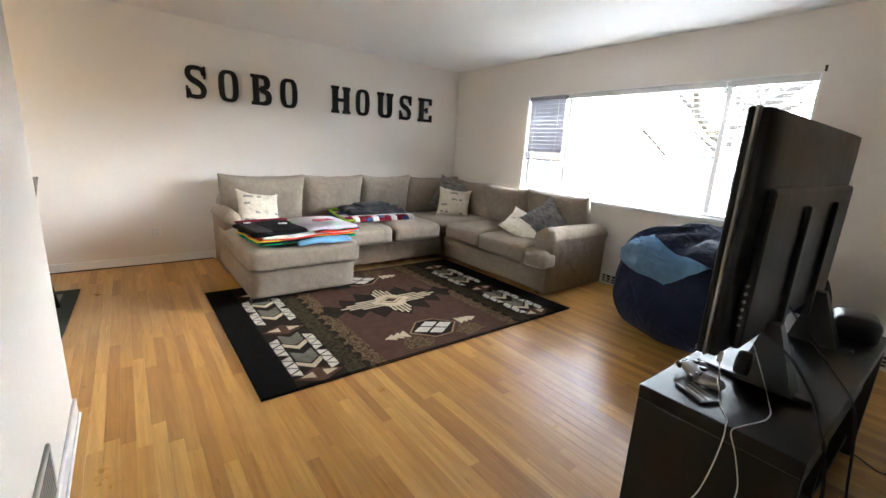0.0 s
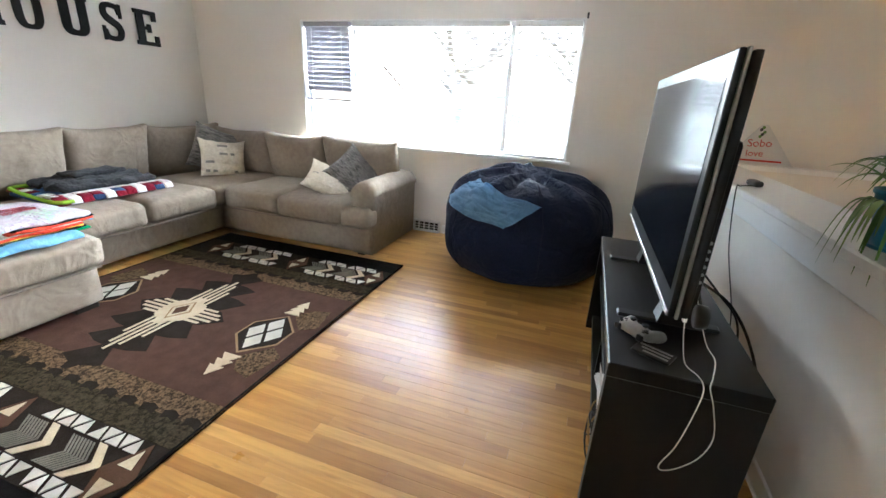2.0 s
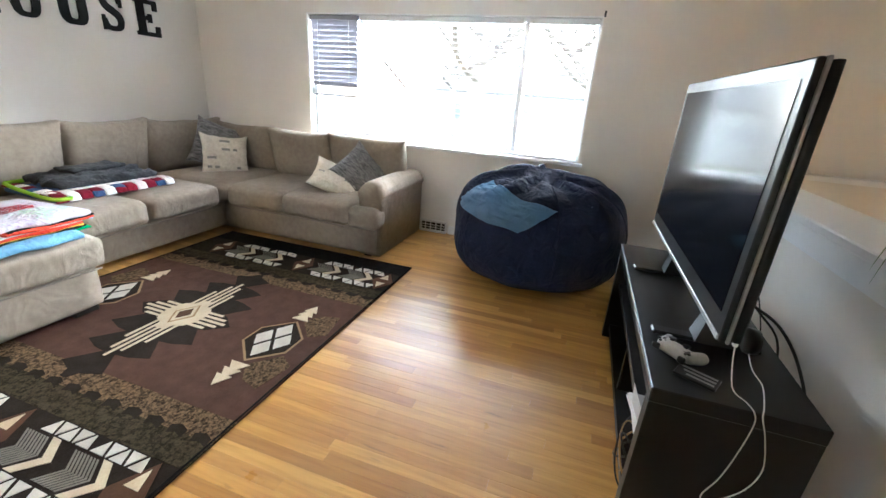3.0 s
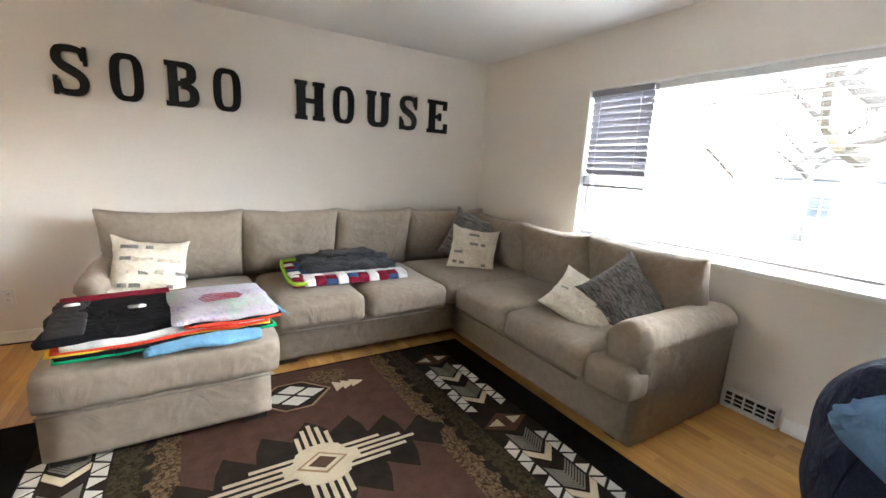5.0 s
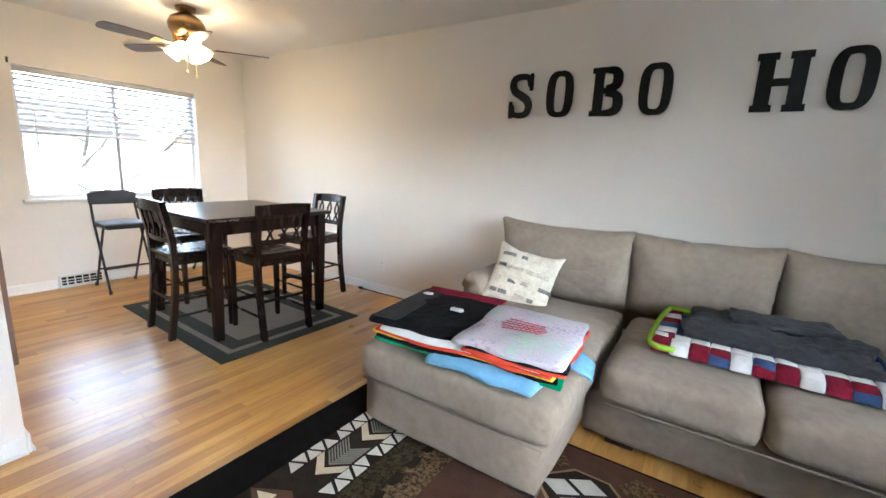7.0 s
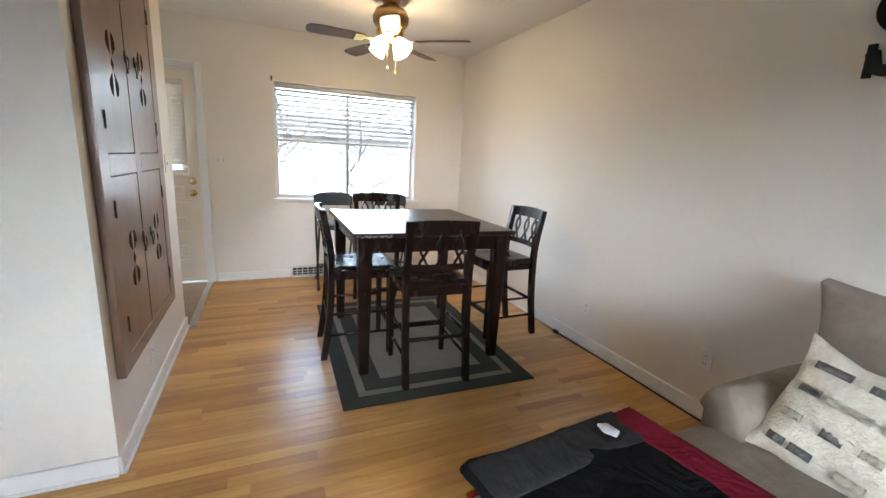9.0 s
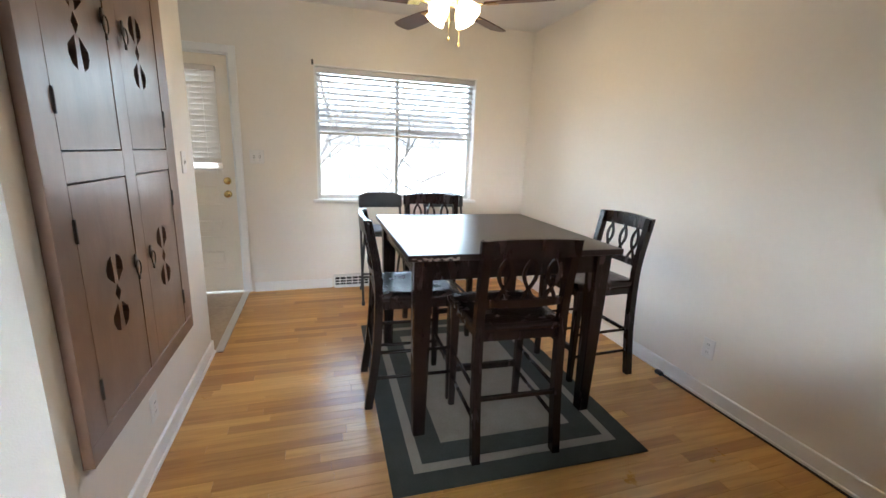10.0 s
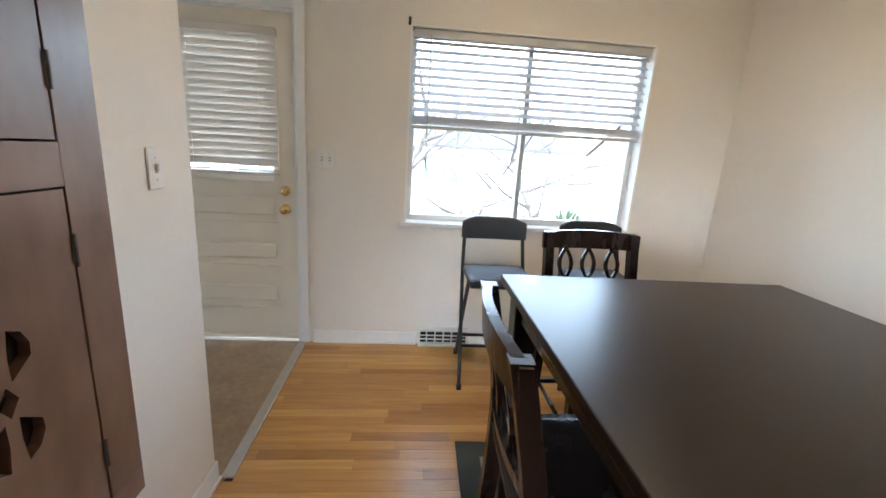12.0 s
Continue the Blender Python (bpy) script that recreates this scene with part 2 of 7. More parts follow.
IRON = material("wrought_iron", (0.06, 0.052, 0.045), (0.13, 0.11, 0.095), 0.5, 30, 120, metal=0.7)
BRASS = material("polished_brass", (0.66, 0.46, 0.17), (0.78, 0.57, 0.24), 0.2, 12, 90, metal=1.0)
BRONZE = material("antique_brass", (0.28, 0.18, 0.08), (0.42, 0.28, 0.13), 0.3, 12, 90, metal=1.0)
TVBLACK = material("tv_plastic", (0.006, 0.006, 0.007), (0.011, 0.011, 0.012), 0.36, 8, 90, spec=0.3)
TVSILVER = material("tv_silver", (0.26, 0.255, 0.25), (0.32, 0.315, 0.31), 0.36, 8, 90, metal=0.3)
SCREEN = material("tv_screen", (0.006, 0.007, 0.010), (0.009, 0.010, 0.014), 0.13, 2, 20, rough_var=0.02)
GREYPLASTIC = material("grey_plastic", (0.30, 0.29, 0.27), (0.40, 0.39, 0.37), 0.4, 20, 90)
WHITEPLASTIC = material("white_plastic", (0.75, 0.74, 0.72), (0.80, 0.79, 0.77), 0.35, 20, 90)
BLACKPLASTIC = material("black_plastic", (0.008, 0.008, 0.008), (0.014, 0.014, 0.014), 0.36, 20, 90)
PAPER = material("paper", (0.72, 0.71, 0.70), (0.80, 0.79, 0.78), 0.8, 10, 80)


# ---- building helpers ----
def thing(name, label, category, m=None, group="", kind=""):
    ob = new(name)
    ob.empty_display_size = 0.1
    ob.matrix_basis = m or Matrix()
    return tagged(ob, label, category, group, kind)


def mesh_of(name, bm, mat, smooth=False):
    bmesh.ops.recalc_face_normals(bm, faces=bm.faces)
    me = bpy.data.meshes.new(name)
    bm.to_mesh(me)
    bm.free()
    for k in (mat if isinstance(mat, (list, tuple)) else (mat,)):
        me.materials.append(k)
    if smooth:
        me.polygons.foreach_set("use_smooth", [True] * len(me.polygons))
    return me


def part(name, bm, mat, parent=None, label="", smooth=False, m=None):
    ob = new(name, mesh_of(name, bm, mat, smooth))
    ob.parent = parent
    if m:
        ob.matrix_basis = m
    if label:
        ob["label"] = label
    return ob


def setting(name, bm, mat, label, category, smooth=False):
    return tagged(part(name, bm, mat, None, "", smooth), label, category, "", "structure")


def box(x0, x1, y0, y1, z0, z1, bevel=0.0, bm=None, seg=1, m=None):
    own = bmesh.new()
    bmesh.ops.create_cube(own, size=1)
    for v in own.verts:
        v.co = Vector(((x0 + x1) / 2 + v.co.x * (x1 - x0), (y0 + y1) / 2 + v.co.y * (y1 - y0), (z0 + z1) / 2 + v.co.z * (z1 - z0)))
    if bevel:
        bmesh.ops.bevel(own, geom=own.edges[:], offset=bevel, segments=seg, affect="EDGES", profile=0.5)
    if m:
        bmesh.ops.transform(own, matrix=m, verts=own.verts)
    if bm is None:
        return own
    me = bpy.data.meshes.new("tmp")
    own.to_mesh(me)
    own.free()
    bm.from_mesh(me)
    bpy.data.meshes.remove(me)
    return bm


def join(*bms):
    first = bms[0]
    for b in bms[1:]:
        me = bpy.data.meshes.new("tmp")
        b.to_mesh(me)
        b.free()
        first.from_mesh(me)
        bpy.data.meshes.remove(me)
    return first


def rod(points, radius, sides=8, taper=None, closed=False, up=None):
    """A round bar swept along points, with capped ends."""
    bm = bmesh.new()
    pts = [Vector(p) for p in points]
    rings = []
    n = len(pts)
    for i, p in enumerate(pts):
        a, b = (pts[i - 1], pts[(i + 1) % n]) if closed else (pts[max(0, i - 1)], pts[min(n - 1, i + 1)])
        d = (b - a).normalized()
        u = d.cross(Vector(up or (0.13, 0.27, 0.95)))
        if u.length < 1e-3:
            u = d.cross(Vector((1, 0, 0)))
        u.normalize()
        w = d.cross(u)
        r = radius if taper is None else radius + (taper - radius) * i / (n - 1)
        rings.append([bm.verts.new(p + u * r * math.cos(k * math.tau / sides) + w * r * math.sin(k * math.tau / sides)) for k in range(sides)])
    for i in range(n if closed else n - 1):
        a, b = rings[i], rings[(i + 1) % n]
        for k in range(sides):
            bm.faces.new((a[k], a[(k + 1) % sides], b[(k + 1) % sides], b[k]))
    if not closed:
        bm.faces.new(rings[0])
        bm.faces.new(rings[-1])
    return bm


def curve_pts(points, n=24):
    """Points on a smooth curve through the given ones."""
    p = [Vector(q) for q in points]
    p = [2 * p[0] - p[1]] + p + [2 * p[-1] - p[-2]]
    out = []
    for i in range(1, len(p) - 2):
        for k in range(n):
            t = k / n
            out.append(0.5 * (2 * p[i] + (p[i + 1] - p[i - 1]) * t + (2 * p[i - 1] - 5 * p[i] + 4 * p[i + 1] - p[i + 2]) * t * t
                              + (3 * p[i] - p[i - 1] - 3 * p[i + 1] + p[i + 2]) * t ** 3))
    out.append(p[-2])
    return out


def lathe(profile, sides=24):
    """A turned body; profile: (radius, height) from the bottom up."""
    bm = bmesh.new()
    rings = []
    for r, z in profile:
        if r < 1e-5:
            rings.append([bm.verts.new((0, 0, z))])
        else:
            rings.append([bm.verts.new((r * math.cos(k * math.tau / sides), r * math.sin(k * math.tau / sides), z)) for k in range(sides)])
    for a, b in zip(rings, rings[1:]):
        for k in range(sides):
            j = (k + 1) % sides
            if len(a) == 1:
                bm.faces.new((a[0], b[j], b[k]))
            elif len(b) == 1:
                bm.faces.new((a[k], a[j], b[0]))
            else:
                bm.faces.new((a[k], a[j], b[j], b[k]))
    for ring in (rings[0], rings[-1]):
        if len(ring) > 1:
            bm.faces.new(ring)
    return bm


def prism(poly, z0, z1):
    """A flat outline (x, y) given thickness."""
    bm = bmesh.new()
    a = [bm.verts.new((x, y, z0)) for x, y in poly]
    b = [bm.verts.new((x, y, z1)) for x, y in poly]
    bm.faces.new(a[::-1])
    bm.faces.new(b)
    n = len(poly)
    for k in range(n):
        bm.faces.new((a[k], a[(k + 1) % n], b[(k + 1) % n], b[k]))
    return bm


def cushion(size, r=0.05, crown=(0, 0, 0.02), cuts=9, wob=0.006, seed=0, pinch=0.0):
    """A soft padded block about the origin: rounded edges, swollen faces and a little unevenness.
    pinch draws the middles of the sides in, so that the corners stand out as on a scatter cushion."""
    bm = bmesh.new()
    bmesh.ops.create_cube(bm, size=2)
    bmesh.ops.subdivide_edges(bm, edges=bm.edges[:], cuts=cuts, use_grid_fill=True)
    h = Vector(size) / 2
    rr = min(r, h.x, h.y, h.z)
    off = Vector((seed * 3.1, seed * 1.7, seed * 2.3))
    for v in bm.verts:
        c = v.co.copy()
        p = Vector((c.x * h.x, c.y * h.y, c.z * h.z))
        q = Vector([max(-(h[i] - rr), min(h[i] - rr, p[i])) for i in range(3)])
        d = p - q
        if d.length > 1e-9:
            d = d.normalized() * rr
        p = q + d
        fx, fy, fz = 1 - c.x * c.x, 1 - c.y * c.y, 1 - c.z * c.z
        p.x += c.x * crown[0] * fy * fz
        p.y += c.y * crown[1] * fx * fz
        p.z += c.z * crown[2] * fx * fy
        if pinch:
            p.x -= c.x * pinch * fz * 0 + c.x * pinch * fy * 0.8
            p.z -= c.z * pinch * fx * 0.8
        nz = noise.noise(p * 4.5 + off) * wob + noise.noise(p * 13 + off) * wob * 0.35
        p += p.normalized() * nz
        v.co = p
    return bm


def moved(bm, m):
    bmesh.ops.transform(bm, matrix=m, verts=bm.verts)
    return bm


def wall_x(y0, y1, x0, x1, z0, z1, holes=()):
    """A wall between x0 and x1 thick, running along y, with rectangular openings (y0, y1, z0, z1)."""
    bm = bmesh.new()
    ys = sorted({y0, y1, *[h[0] for h in holes], *[h[1] for h in holes]})
    for a, b in zip(ys, ys[1:]):
        hs = sorted([(h[2], h[3]) for h in holes if h[0] <= a + 1e-6 and h[1] >= b - 1e-6])
        z = z0
        for lo, hi in hs:
            if lo > z:
                box(x0, x1, a, b, z, lo, bm=bm)
            z = hi
        if z < z1:
            box(x0, x1, a, b, z, z1, bm=bm)
    bmesh.ops.remove_doubles(bm, verts=bm.verts, dist=1e-5)
    return bm


# ---- the place: measures ----
NORTH, EAST, WEST, TOP = 5.60, 4.20, -2.95, 2.457
SOUTH = -2.10
PART_E, PART_N, PART_W = -0.205, 2.86, -1.765
W1 = (1.375, 4.185, 0.86, 2.03)      # living window in the east wall: y, y, z, z
W2 = (3.54, 5.03, 0.840, 1.988)    # dining window in the west wall
D1 = (2.105, 2.885, 0.0, 2.005)       # glazed door in the west wall
D2 = (-2.02, -1.20, -1.30, 0.74)    # entrance door, half a storey down

# ---- structure ----
setting("wall_east", wall_x(SOUTH, NORTH + 0.15, EAST, EAST + 0.18, -1.30, TOP, [W1, D2]), PAINT, "beige painted plaster wall with a wide window", "wall")
setting("wall_west", wall_x(-0.3, NORTH + 0.15, WEST - 0.18, WEST, -0.02, TOP, [W2, D1]), PAINT, "beige painted plaster wall with window and back door", "wall")
setting("wall_north", box(WEST, EAST, NORTH, NORTH + 0.15, -0.02, TOP), PAINT, "long beige painted wall behind the sofa", "wall")
bm = box(PART_W, PART_E, PART_N - 0.12, PART_N, -0.02, TOP)
box(PART_E - 0.12, PART_E, SOUTH, PART_N - 0.12, -0.02, TOP, bm=bm)
box(PART_W, PART_W + 0.12, 1.0, PART_N - 0.12, -0.02, TOP, bm=bm)
setting("wall_partition", bm, PAINT, "beige partition wall between dining room and kitchen", "wall")
bm = box(WEST - 0.18, PART_W + 0.12, -0.42, -0.3, -0.02, TOP)
box(PART_W + 0.12, PART_E - 0.12, 0.88, 1.0, -0.02, TOP, bm=bm)
setting("wall_kitchen", bm, PAINT, "plain beige kitchen wall", "wall")
setting("wall_south", box(PART_E - 0.12, EAST + 0.18, SOUTH - 0.15, SOUTH, -1.30, TOP), PAINT, "plain beige wall beyond the stairs", "wall")
setting("ceiling", box(WEST - 0.18, EAST + 0.18, SOUTH - 0.15, NORTH + 0.15, TOP, TOP + 0.2), CEIL, "flat white painted plaster ceiling", "ceiling")
bm = box(WEST, EAST, PART_N + 0.03, NORTH, -0.25, -0.016)
box(PART_E, EAST, 0.26, PART_N + 0.03, -0.25, -0.016, bm=bm)
box(PART_E, 0.75, SOUTH, 0.26, -0.25, -0.016, bm=bm)
FLOOR = setting("floor", bm, SUBFLOOR, "honey oak strip floor, worn and glossy", "floor")
setting("floor_kitchen", box(WEST, PART_E - 0.12, -0.3, PART_N + 0.03, -0.25, -0.004), VINYL, "brown mottled vinyl kitchen floor", "floor")
strip = setting("trim_threshold", box(WEST, PART_W, PART_N + 0.015, PART_N + 0.065, -0.004, 0.006, 0.004), STEEL_STRIP, "worn metal threshold strip between oak and vinyl", "trim")

# stairs down to the entrance
bm = bmesh.new()
for i in range(6):
    box(0.75 + 0.27 * i, 0.75 + 0.27 * (i + 1), SOUTH, 0.26, -1.30, -0.19 * (i + 1) + 0.005, bm=bm)
setting("stairs", bm, OAK, "wooden stairs going down to the entrance", "stairs")
setting("floor_entrance", box(0.75 + 0.27 * 6, EAST, SOUTH, 0.26, -1.45, -1.30), VINYL, "vinyl floor of the sunken entrance", "floor")
bm = box(0.80, EAST, 0.26, 0.385, -1.30, 0.945)
setting("wall_half", bm, PAINT, "low painted half wall along the stairs", "wall")
ledge = thing("trim_ledge", "wide white ledge on the half wall", "ledge", kind="structure")
part("ledge_board", box(0.77, 4.05, 0.10, 0.425, 0.947, 0.985, 0.006), TRIM, ledge)
part("apron", box(0.795, EAST, 0.386, 0.402, 0.845, 0.945, 0.003), TRIM, ledge)
# lower wall by the entrance door, with its own ledge
setting("wall_lower", wall_x(SOUTH, 0.259, 4.07, EAST - 0.002, -1.30, 0.945, [D2]), PAINT, "thicker lower wall round the entrance door", "wall")
part("ledge_return", box(4.052, EAST, SOUTH, 0.425, 0.947, 0.985, 0.006), TRIM, ledge)


def baseboard(name, x0, x1, y0, y1, n):
    """A moulded skirting board; n: the way that its face looks."""
    t, h = 0.014, 0.085
    bm = box(x0, x1, y0, y1, 0, h, 0.004)
    if n[0]:
        xs = x1 if n[0] > 0 else x0
        box(min(xs, xs + n[0] * 0.010), max(xs, xs + n[0] * 0.010), y0, y1, 0, 0.016, 0.003, bm=bm)
    else:
        ys = y1 if n[1] > 0 else y0
        box(x0, x1, min(ys, ys + n[1] * 0.010), max(ys, ys + n[1] * 0.010), 0, 0.016, 0.003, bm=bm)
    setting(name, bm, TRIM, "white painted baseboard with a shoe moulding", "baseboard")


baseboard("baseboard_north", WEST + 0.016, EAST - 0.016, NORTH - 0.014, NORTH, (0, -1))
baseboard("baseboard_east", EAST - 0.014, EAST, 2.86, NORTH - 0.03, (-1, 0))
baseboard("baseboard_east_2", EAST - 0.014, EAST, 0.415, 2.54, (-1, 0))
baseboard("baseboard_west", WEST, WEST + 0.014, 4.02, NORTH - 0.03, (1, 0))
baseboard("baseboard_west_2", WEST, WEST + 0.014, 2.97, 3.65, (1, 0))
baseboard("baseboard_partition", PART_W, PART_E + 0.014, PART_N, PART_N + 0.014, (0, 1))
baseboard("baseboard_partition_2", PART_E, PART_E + 0.014, SOUTH, PART_N, (1, 0))
baseboard("baseboard_half", 0.80, EAST - 0.03, 0.385, 0.399, (0, 1))


# ---- windows, doors, blinds ----
def window(name, y0, y1, z0, z1, inside, s, mullions, label, sill=True):
    """A window in a wall along y. inside: x of the room's wall face; s: the way outwards in x."""
    w = thing(name, label, "window", kind="structure")
    a, b = sorted((inside + s * 0.09, inside + s * 0.15))
    f = 0.04
    bm = box(a, b, y0, y1, z0, z0 + f, 0.003)
    box(a, b, y0, y1, z1 - f, z1, 0.003, bm=bm)
    box(a, b, y0, y0 + f, z0 + f, z1 - f, 0.003, bm=bm)
    box(a, b, y1 - f, y1, z0 + f, z1 - f, 0.003, bm=bm)
    part("window_frame", bm, VINYLWHITE, w)
    for y, t in mullions:
        part("mullion", box(a - 0.004, b + 0.004, y - t / 2, y + t / 2, z0 + f, z1 - f, 0.003), VINYLWHITE if t > 0.047 else ALUM, w)
    edges = [y0 + f] + [y for y, t in mullions] + [y1 - f]
    for u, v in zip(edges, edges[1:]):
        p = part("pane", box((a + b) / 2 - 0.003, (a + b) / 2 + 0.003, u + 0.012, v - 0.012, z0 + f, z1 - f), GLASS, w)
        p.visible_shadow = False
    lin = 0.012
    p0, p1 = sorted((inside - s * 0.004, inside + s * 0.088))
    bm = box(p0, p1, y0, y0 + lin, z0, z1)
    box(p0, p1, y1 - lin, y1, z0, z1, bm=bm)
    box(p0, p1, y0 + lin, y1 - lin, z1 - lin, z1, bm=bm)
    part("lining", bm, TRIM, w)
    p0, p1 = sorted((inside - s * 0.035, inside + s * 0.088))
    part("window_sill", box(p0, p1, y0 - 0.035, y1 + 0.035, z0 - 0.024, z0 + 0.004, 0.005), TRIM, w, "white painted sill")
    return w


window("window_1", *W1, EAST, 1, ((1.990, 0.045), (3.605, 0.05)), "wide three-light living room window with white frame")
window("window_2", *W2, WEST, -1, ((4.28, 0.032),), "sliding dining room window with thin metal mullion")


def blind(y0, y1, top, bottom, x, tilt, mat, label, wand=None, pitch=0.047, stack=0, s=1, deep=0.049):
    """A slatted blind: headrail, slats that hang from it, bottom rail, cords and a wand. tilt: degrees out of the flat."""
    b = thing("window_blind", label, "blind", pose(x, (y0 + y1) / 2, top))
    w = y1 - y0
    part("headrail", box(-0.028, 0.028, -w / 2, w / 2, -0.045, 0, 0.003), mat, b)
    me = mesh_of("slat", box(-deep / 2, deep / 2, -w / 2 + 0.004, w / 2 - 0.004, -0.0014, 0.0014), mat)
    z = -0.065
    drop = bottom - top
    n = 0
    low = drop + 0.03 + stack * 0.006
    while z > low:
        sl = new("slat", me)
        sl.parent = b
        sl.matrix_basis = pose(0, 0, z, 0, s * (tilt + random.uniform(-1.5, 1.5)), 0)
        z -= pitch
        n += 1
    for k in range(stack):
        sl = new("slat", me)
        sl.parent = b
        sl.matrix_basis = pose(random.uniform(-.002, .002), 0, drop + 0.028 + 0.0055 * k, 0, random.uniform(-1, 1), 0)
    part("bottom_rail", box(-0.025, 0.025, -w / 2 + 0.004, w / 2 - 0.004, drop, drop + 0.02, 0.003), mat, b)
    for f in (-0.38, 0.0, 0.38) if w > 1 else (-0.33, 0.33):
        part("ladder_cord", join(rod([(-0.024, f * w, -0.045), (-0.024, f * w, drop + 0.01)], 0.0013, 5), rod([(0.024, f * w, -0.045), (0.024, f * w, drop + 0.01)], 0.0013, 5)), CORD, b)
    if wand:
        part("wand", rod([(-s * 0.034, wand[0] - (y0 + y1) / 2, -0.03), (-s * 0.036, wand[0] - (y0 + y1) / 2, wand[1] - top)], 0.004, 6), ALUM, b)
    return b


BX = EAST + 0.045
blind(3.630, 4.165, 2.016, 1.268, BX, 62, SLAT_SHADED, "half-lowered blind with closed slats darkened for shade, in the living room window", stack=12)
blind(2.015, 3.590, 2.016, 0.908, BX, 3, SLAT, "lowered white blind with flat open slats", deep=0.046)
blind(1.40, 1.968, 2.016, 0.87, BX, 6, SLAT, "lowered white blind with slightly tilted slats", wand=(1.93, 1.15), deep=0.042)
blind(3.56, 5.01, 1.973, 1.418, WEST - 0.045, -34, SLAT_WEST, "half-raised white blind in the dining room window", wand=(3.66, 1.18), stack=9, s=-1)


def door_casing(name, x, s, y0, y1, z0, z1):
    bm = bmesh.new()
    a, b = sorted((x, x - s * 0.018))
    box(a, b, y0 - 0.06, y0, z0, z1 + 0.06, 0.004, bm=bm)
    box(a, b, y1, y1 + 0.06, z0, z1 + 0.06, 0.004, bm=bm)
    box(a, b, y0, y1, z1, z1 + 0.06, 0.004, bm=bm)
    c, d = sorted((x, x + s * 0.175))
    box(c, d, y0, y0 + 0.012, z0, z1, bm=bm)
    box(c, d, y1 - 0.012, y1, z0, z1, bm=bm)
    box(c, d, y0 + 0.012, y1 - 0.012, z1 - 0.012, z1, bm=bm)
    setting(name, bm, TRIM, "white painted door casing", "trim")


door_casing("trim_door", WEST, -1, *D1)
door = thing("door_1", "white back door with glazed upper half and closed panels", "door", pose(WEST - 0.022, D1[0] + 0.014, 0.012), kind="structure")
dw, dh, dt = 0.752, 1.985, 0.042
lite = (0.115, dw - 0.115, 1.06, 1.86)
PANELS = ((0.215, 0.395), (0.500, 0.672), (0.780, 0.965))
bm = wall_x(0, dw, -dt, 0, 0, dh, [lite] + [(0.105, dw - 0.105, a, b) for a, b in PANELS])
part("door_leaf", bm, DOORPAINT, door)
for a, b in PANELS:
    bm = box(-0.030, -0.016, 0.104, dw - 0.104, a - 0.001, b + 0.001)
    box(-0.016, -0.004, 0.135, dw - 0.135, a + 0.045, b - 0.030, 0.009, bm=bm)
    part("panel", bm, DOORPAINT, door, "recessed panel with raised field")
bm = bmesh.new()
for a in ((lite[0] - 0.025, lite[0] + 0.012, lite[2] - 0.025, lite[3] + 0.025), (lite[1] - 0.012, lite[1] + 0.025, lite[2] - 0.025, lite[3] + 0.025),
          (lite[0] + 0.012, lite[1] - 0.012, lite[2] - 0.025, lite[2] + 0.012), (lite[0] + 0.012, lite[1] - 0.012, lite[3] - 0.012, lite[3] + 0.025)):
    box(0.0, 0.012, *a, 0.004, bm=bm)
part("lite_frame", bm, DOORPAINT, door)
p = part("pane", box(-0.024, -0.018, lite[0], lite[1], lite[2], lite[3]), GLASS, door)
p.visible_shadow = False
for z in (0.982, 0.871):
    knob = lathe([(0.0, 0), (0.03, 0), (0.031, 0.004), (0.012, 0.010), (0.010, 0.030), (0.024, 0.038), (0.028, 0.050), (0.024, 0.062), (0.0, 0.066)], 20) if z < 0.9 else lathe([(0, 0), (0.031, 0), (0.031, 0.008), (0.022, 0.018), (0, 0.02)], 20)
    part("door_knob" if z < 0.9 else "deadbolt", moved(knob, pose(0.001, dw - 0.062, z, 0, 90, 0)), BRASS, door, "polished brass knob" if z < 0.9 else "polished brass deadbolt", True)
part("door_sweep", box(0.001, 0.01, 0.004, dw - 0.004, 0.0, 0.03, 0.003), DOORPAINT, door)
blind(2.215, 2.790, 1.900, 1.085, WEST + 0.026, 60, SLAT_DOOR, "lowered white blind with tilted slats on the back door", pitch=0.042, stack=2, s=-1)

door_casing("trim_entrance", 4.07, 1, *D2)
door2 = thing("door_2", "white entrance door with tall glass pane", "door", pose(4.12, D2[0] + 0.014, -1.295), kind="structure")
bm = wall_x(0, 0.79, 0, 0.042, 0, 2.02, [(0.12, 0.67, 0.75, 1.88)])
part("door_leaf", bm, TRIM, door2)
p = part("pane", box(0.018, 0.024, 0.12, 0.67, 0.75, 1.88), GLASS, door2)
p.visible_shadow = False
part("door_lever", join(rod([(-0.05, 0.735, 1.0), (-0.05, 0.63, 1.0)], 0.008, 8), rod([(0.0, 0.735, 1.0), (-0.05, 0.735, 1.0)], 0.010, 8)), IRON, door2, "dark metal lever", True)


def bracket(m, label):
    b = thing("curtain_bracket", label, "bracket", m)
    part("plate", box(-0.008, 0.008, -0.002, 0.003, -0.022, 0.022, 0.002), BLACKPLASTIC, b)
    part("hook", rod(curve_pts([(0, 0.003, 0.0), (0, 0.022, 0.004), (0, 0.030, 0.016)], 6), 0.003, 6), BLACKPLASTIC, b, "", True)


bracket(pose(EAST, 1.370, 2.048, 0, 0, 90), "small black curtain bracket at the living window's corner")
bracket(pose(WEST, 3.533, 2.003, 0, 0, -90), "small black curtain bracket at the dining window's corner")


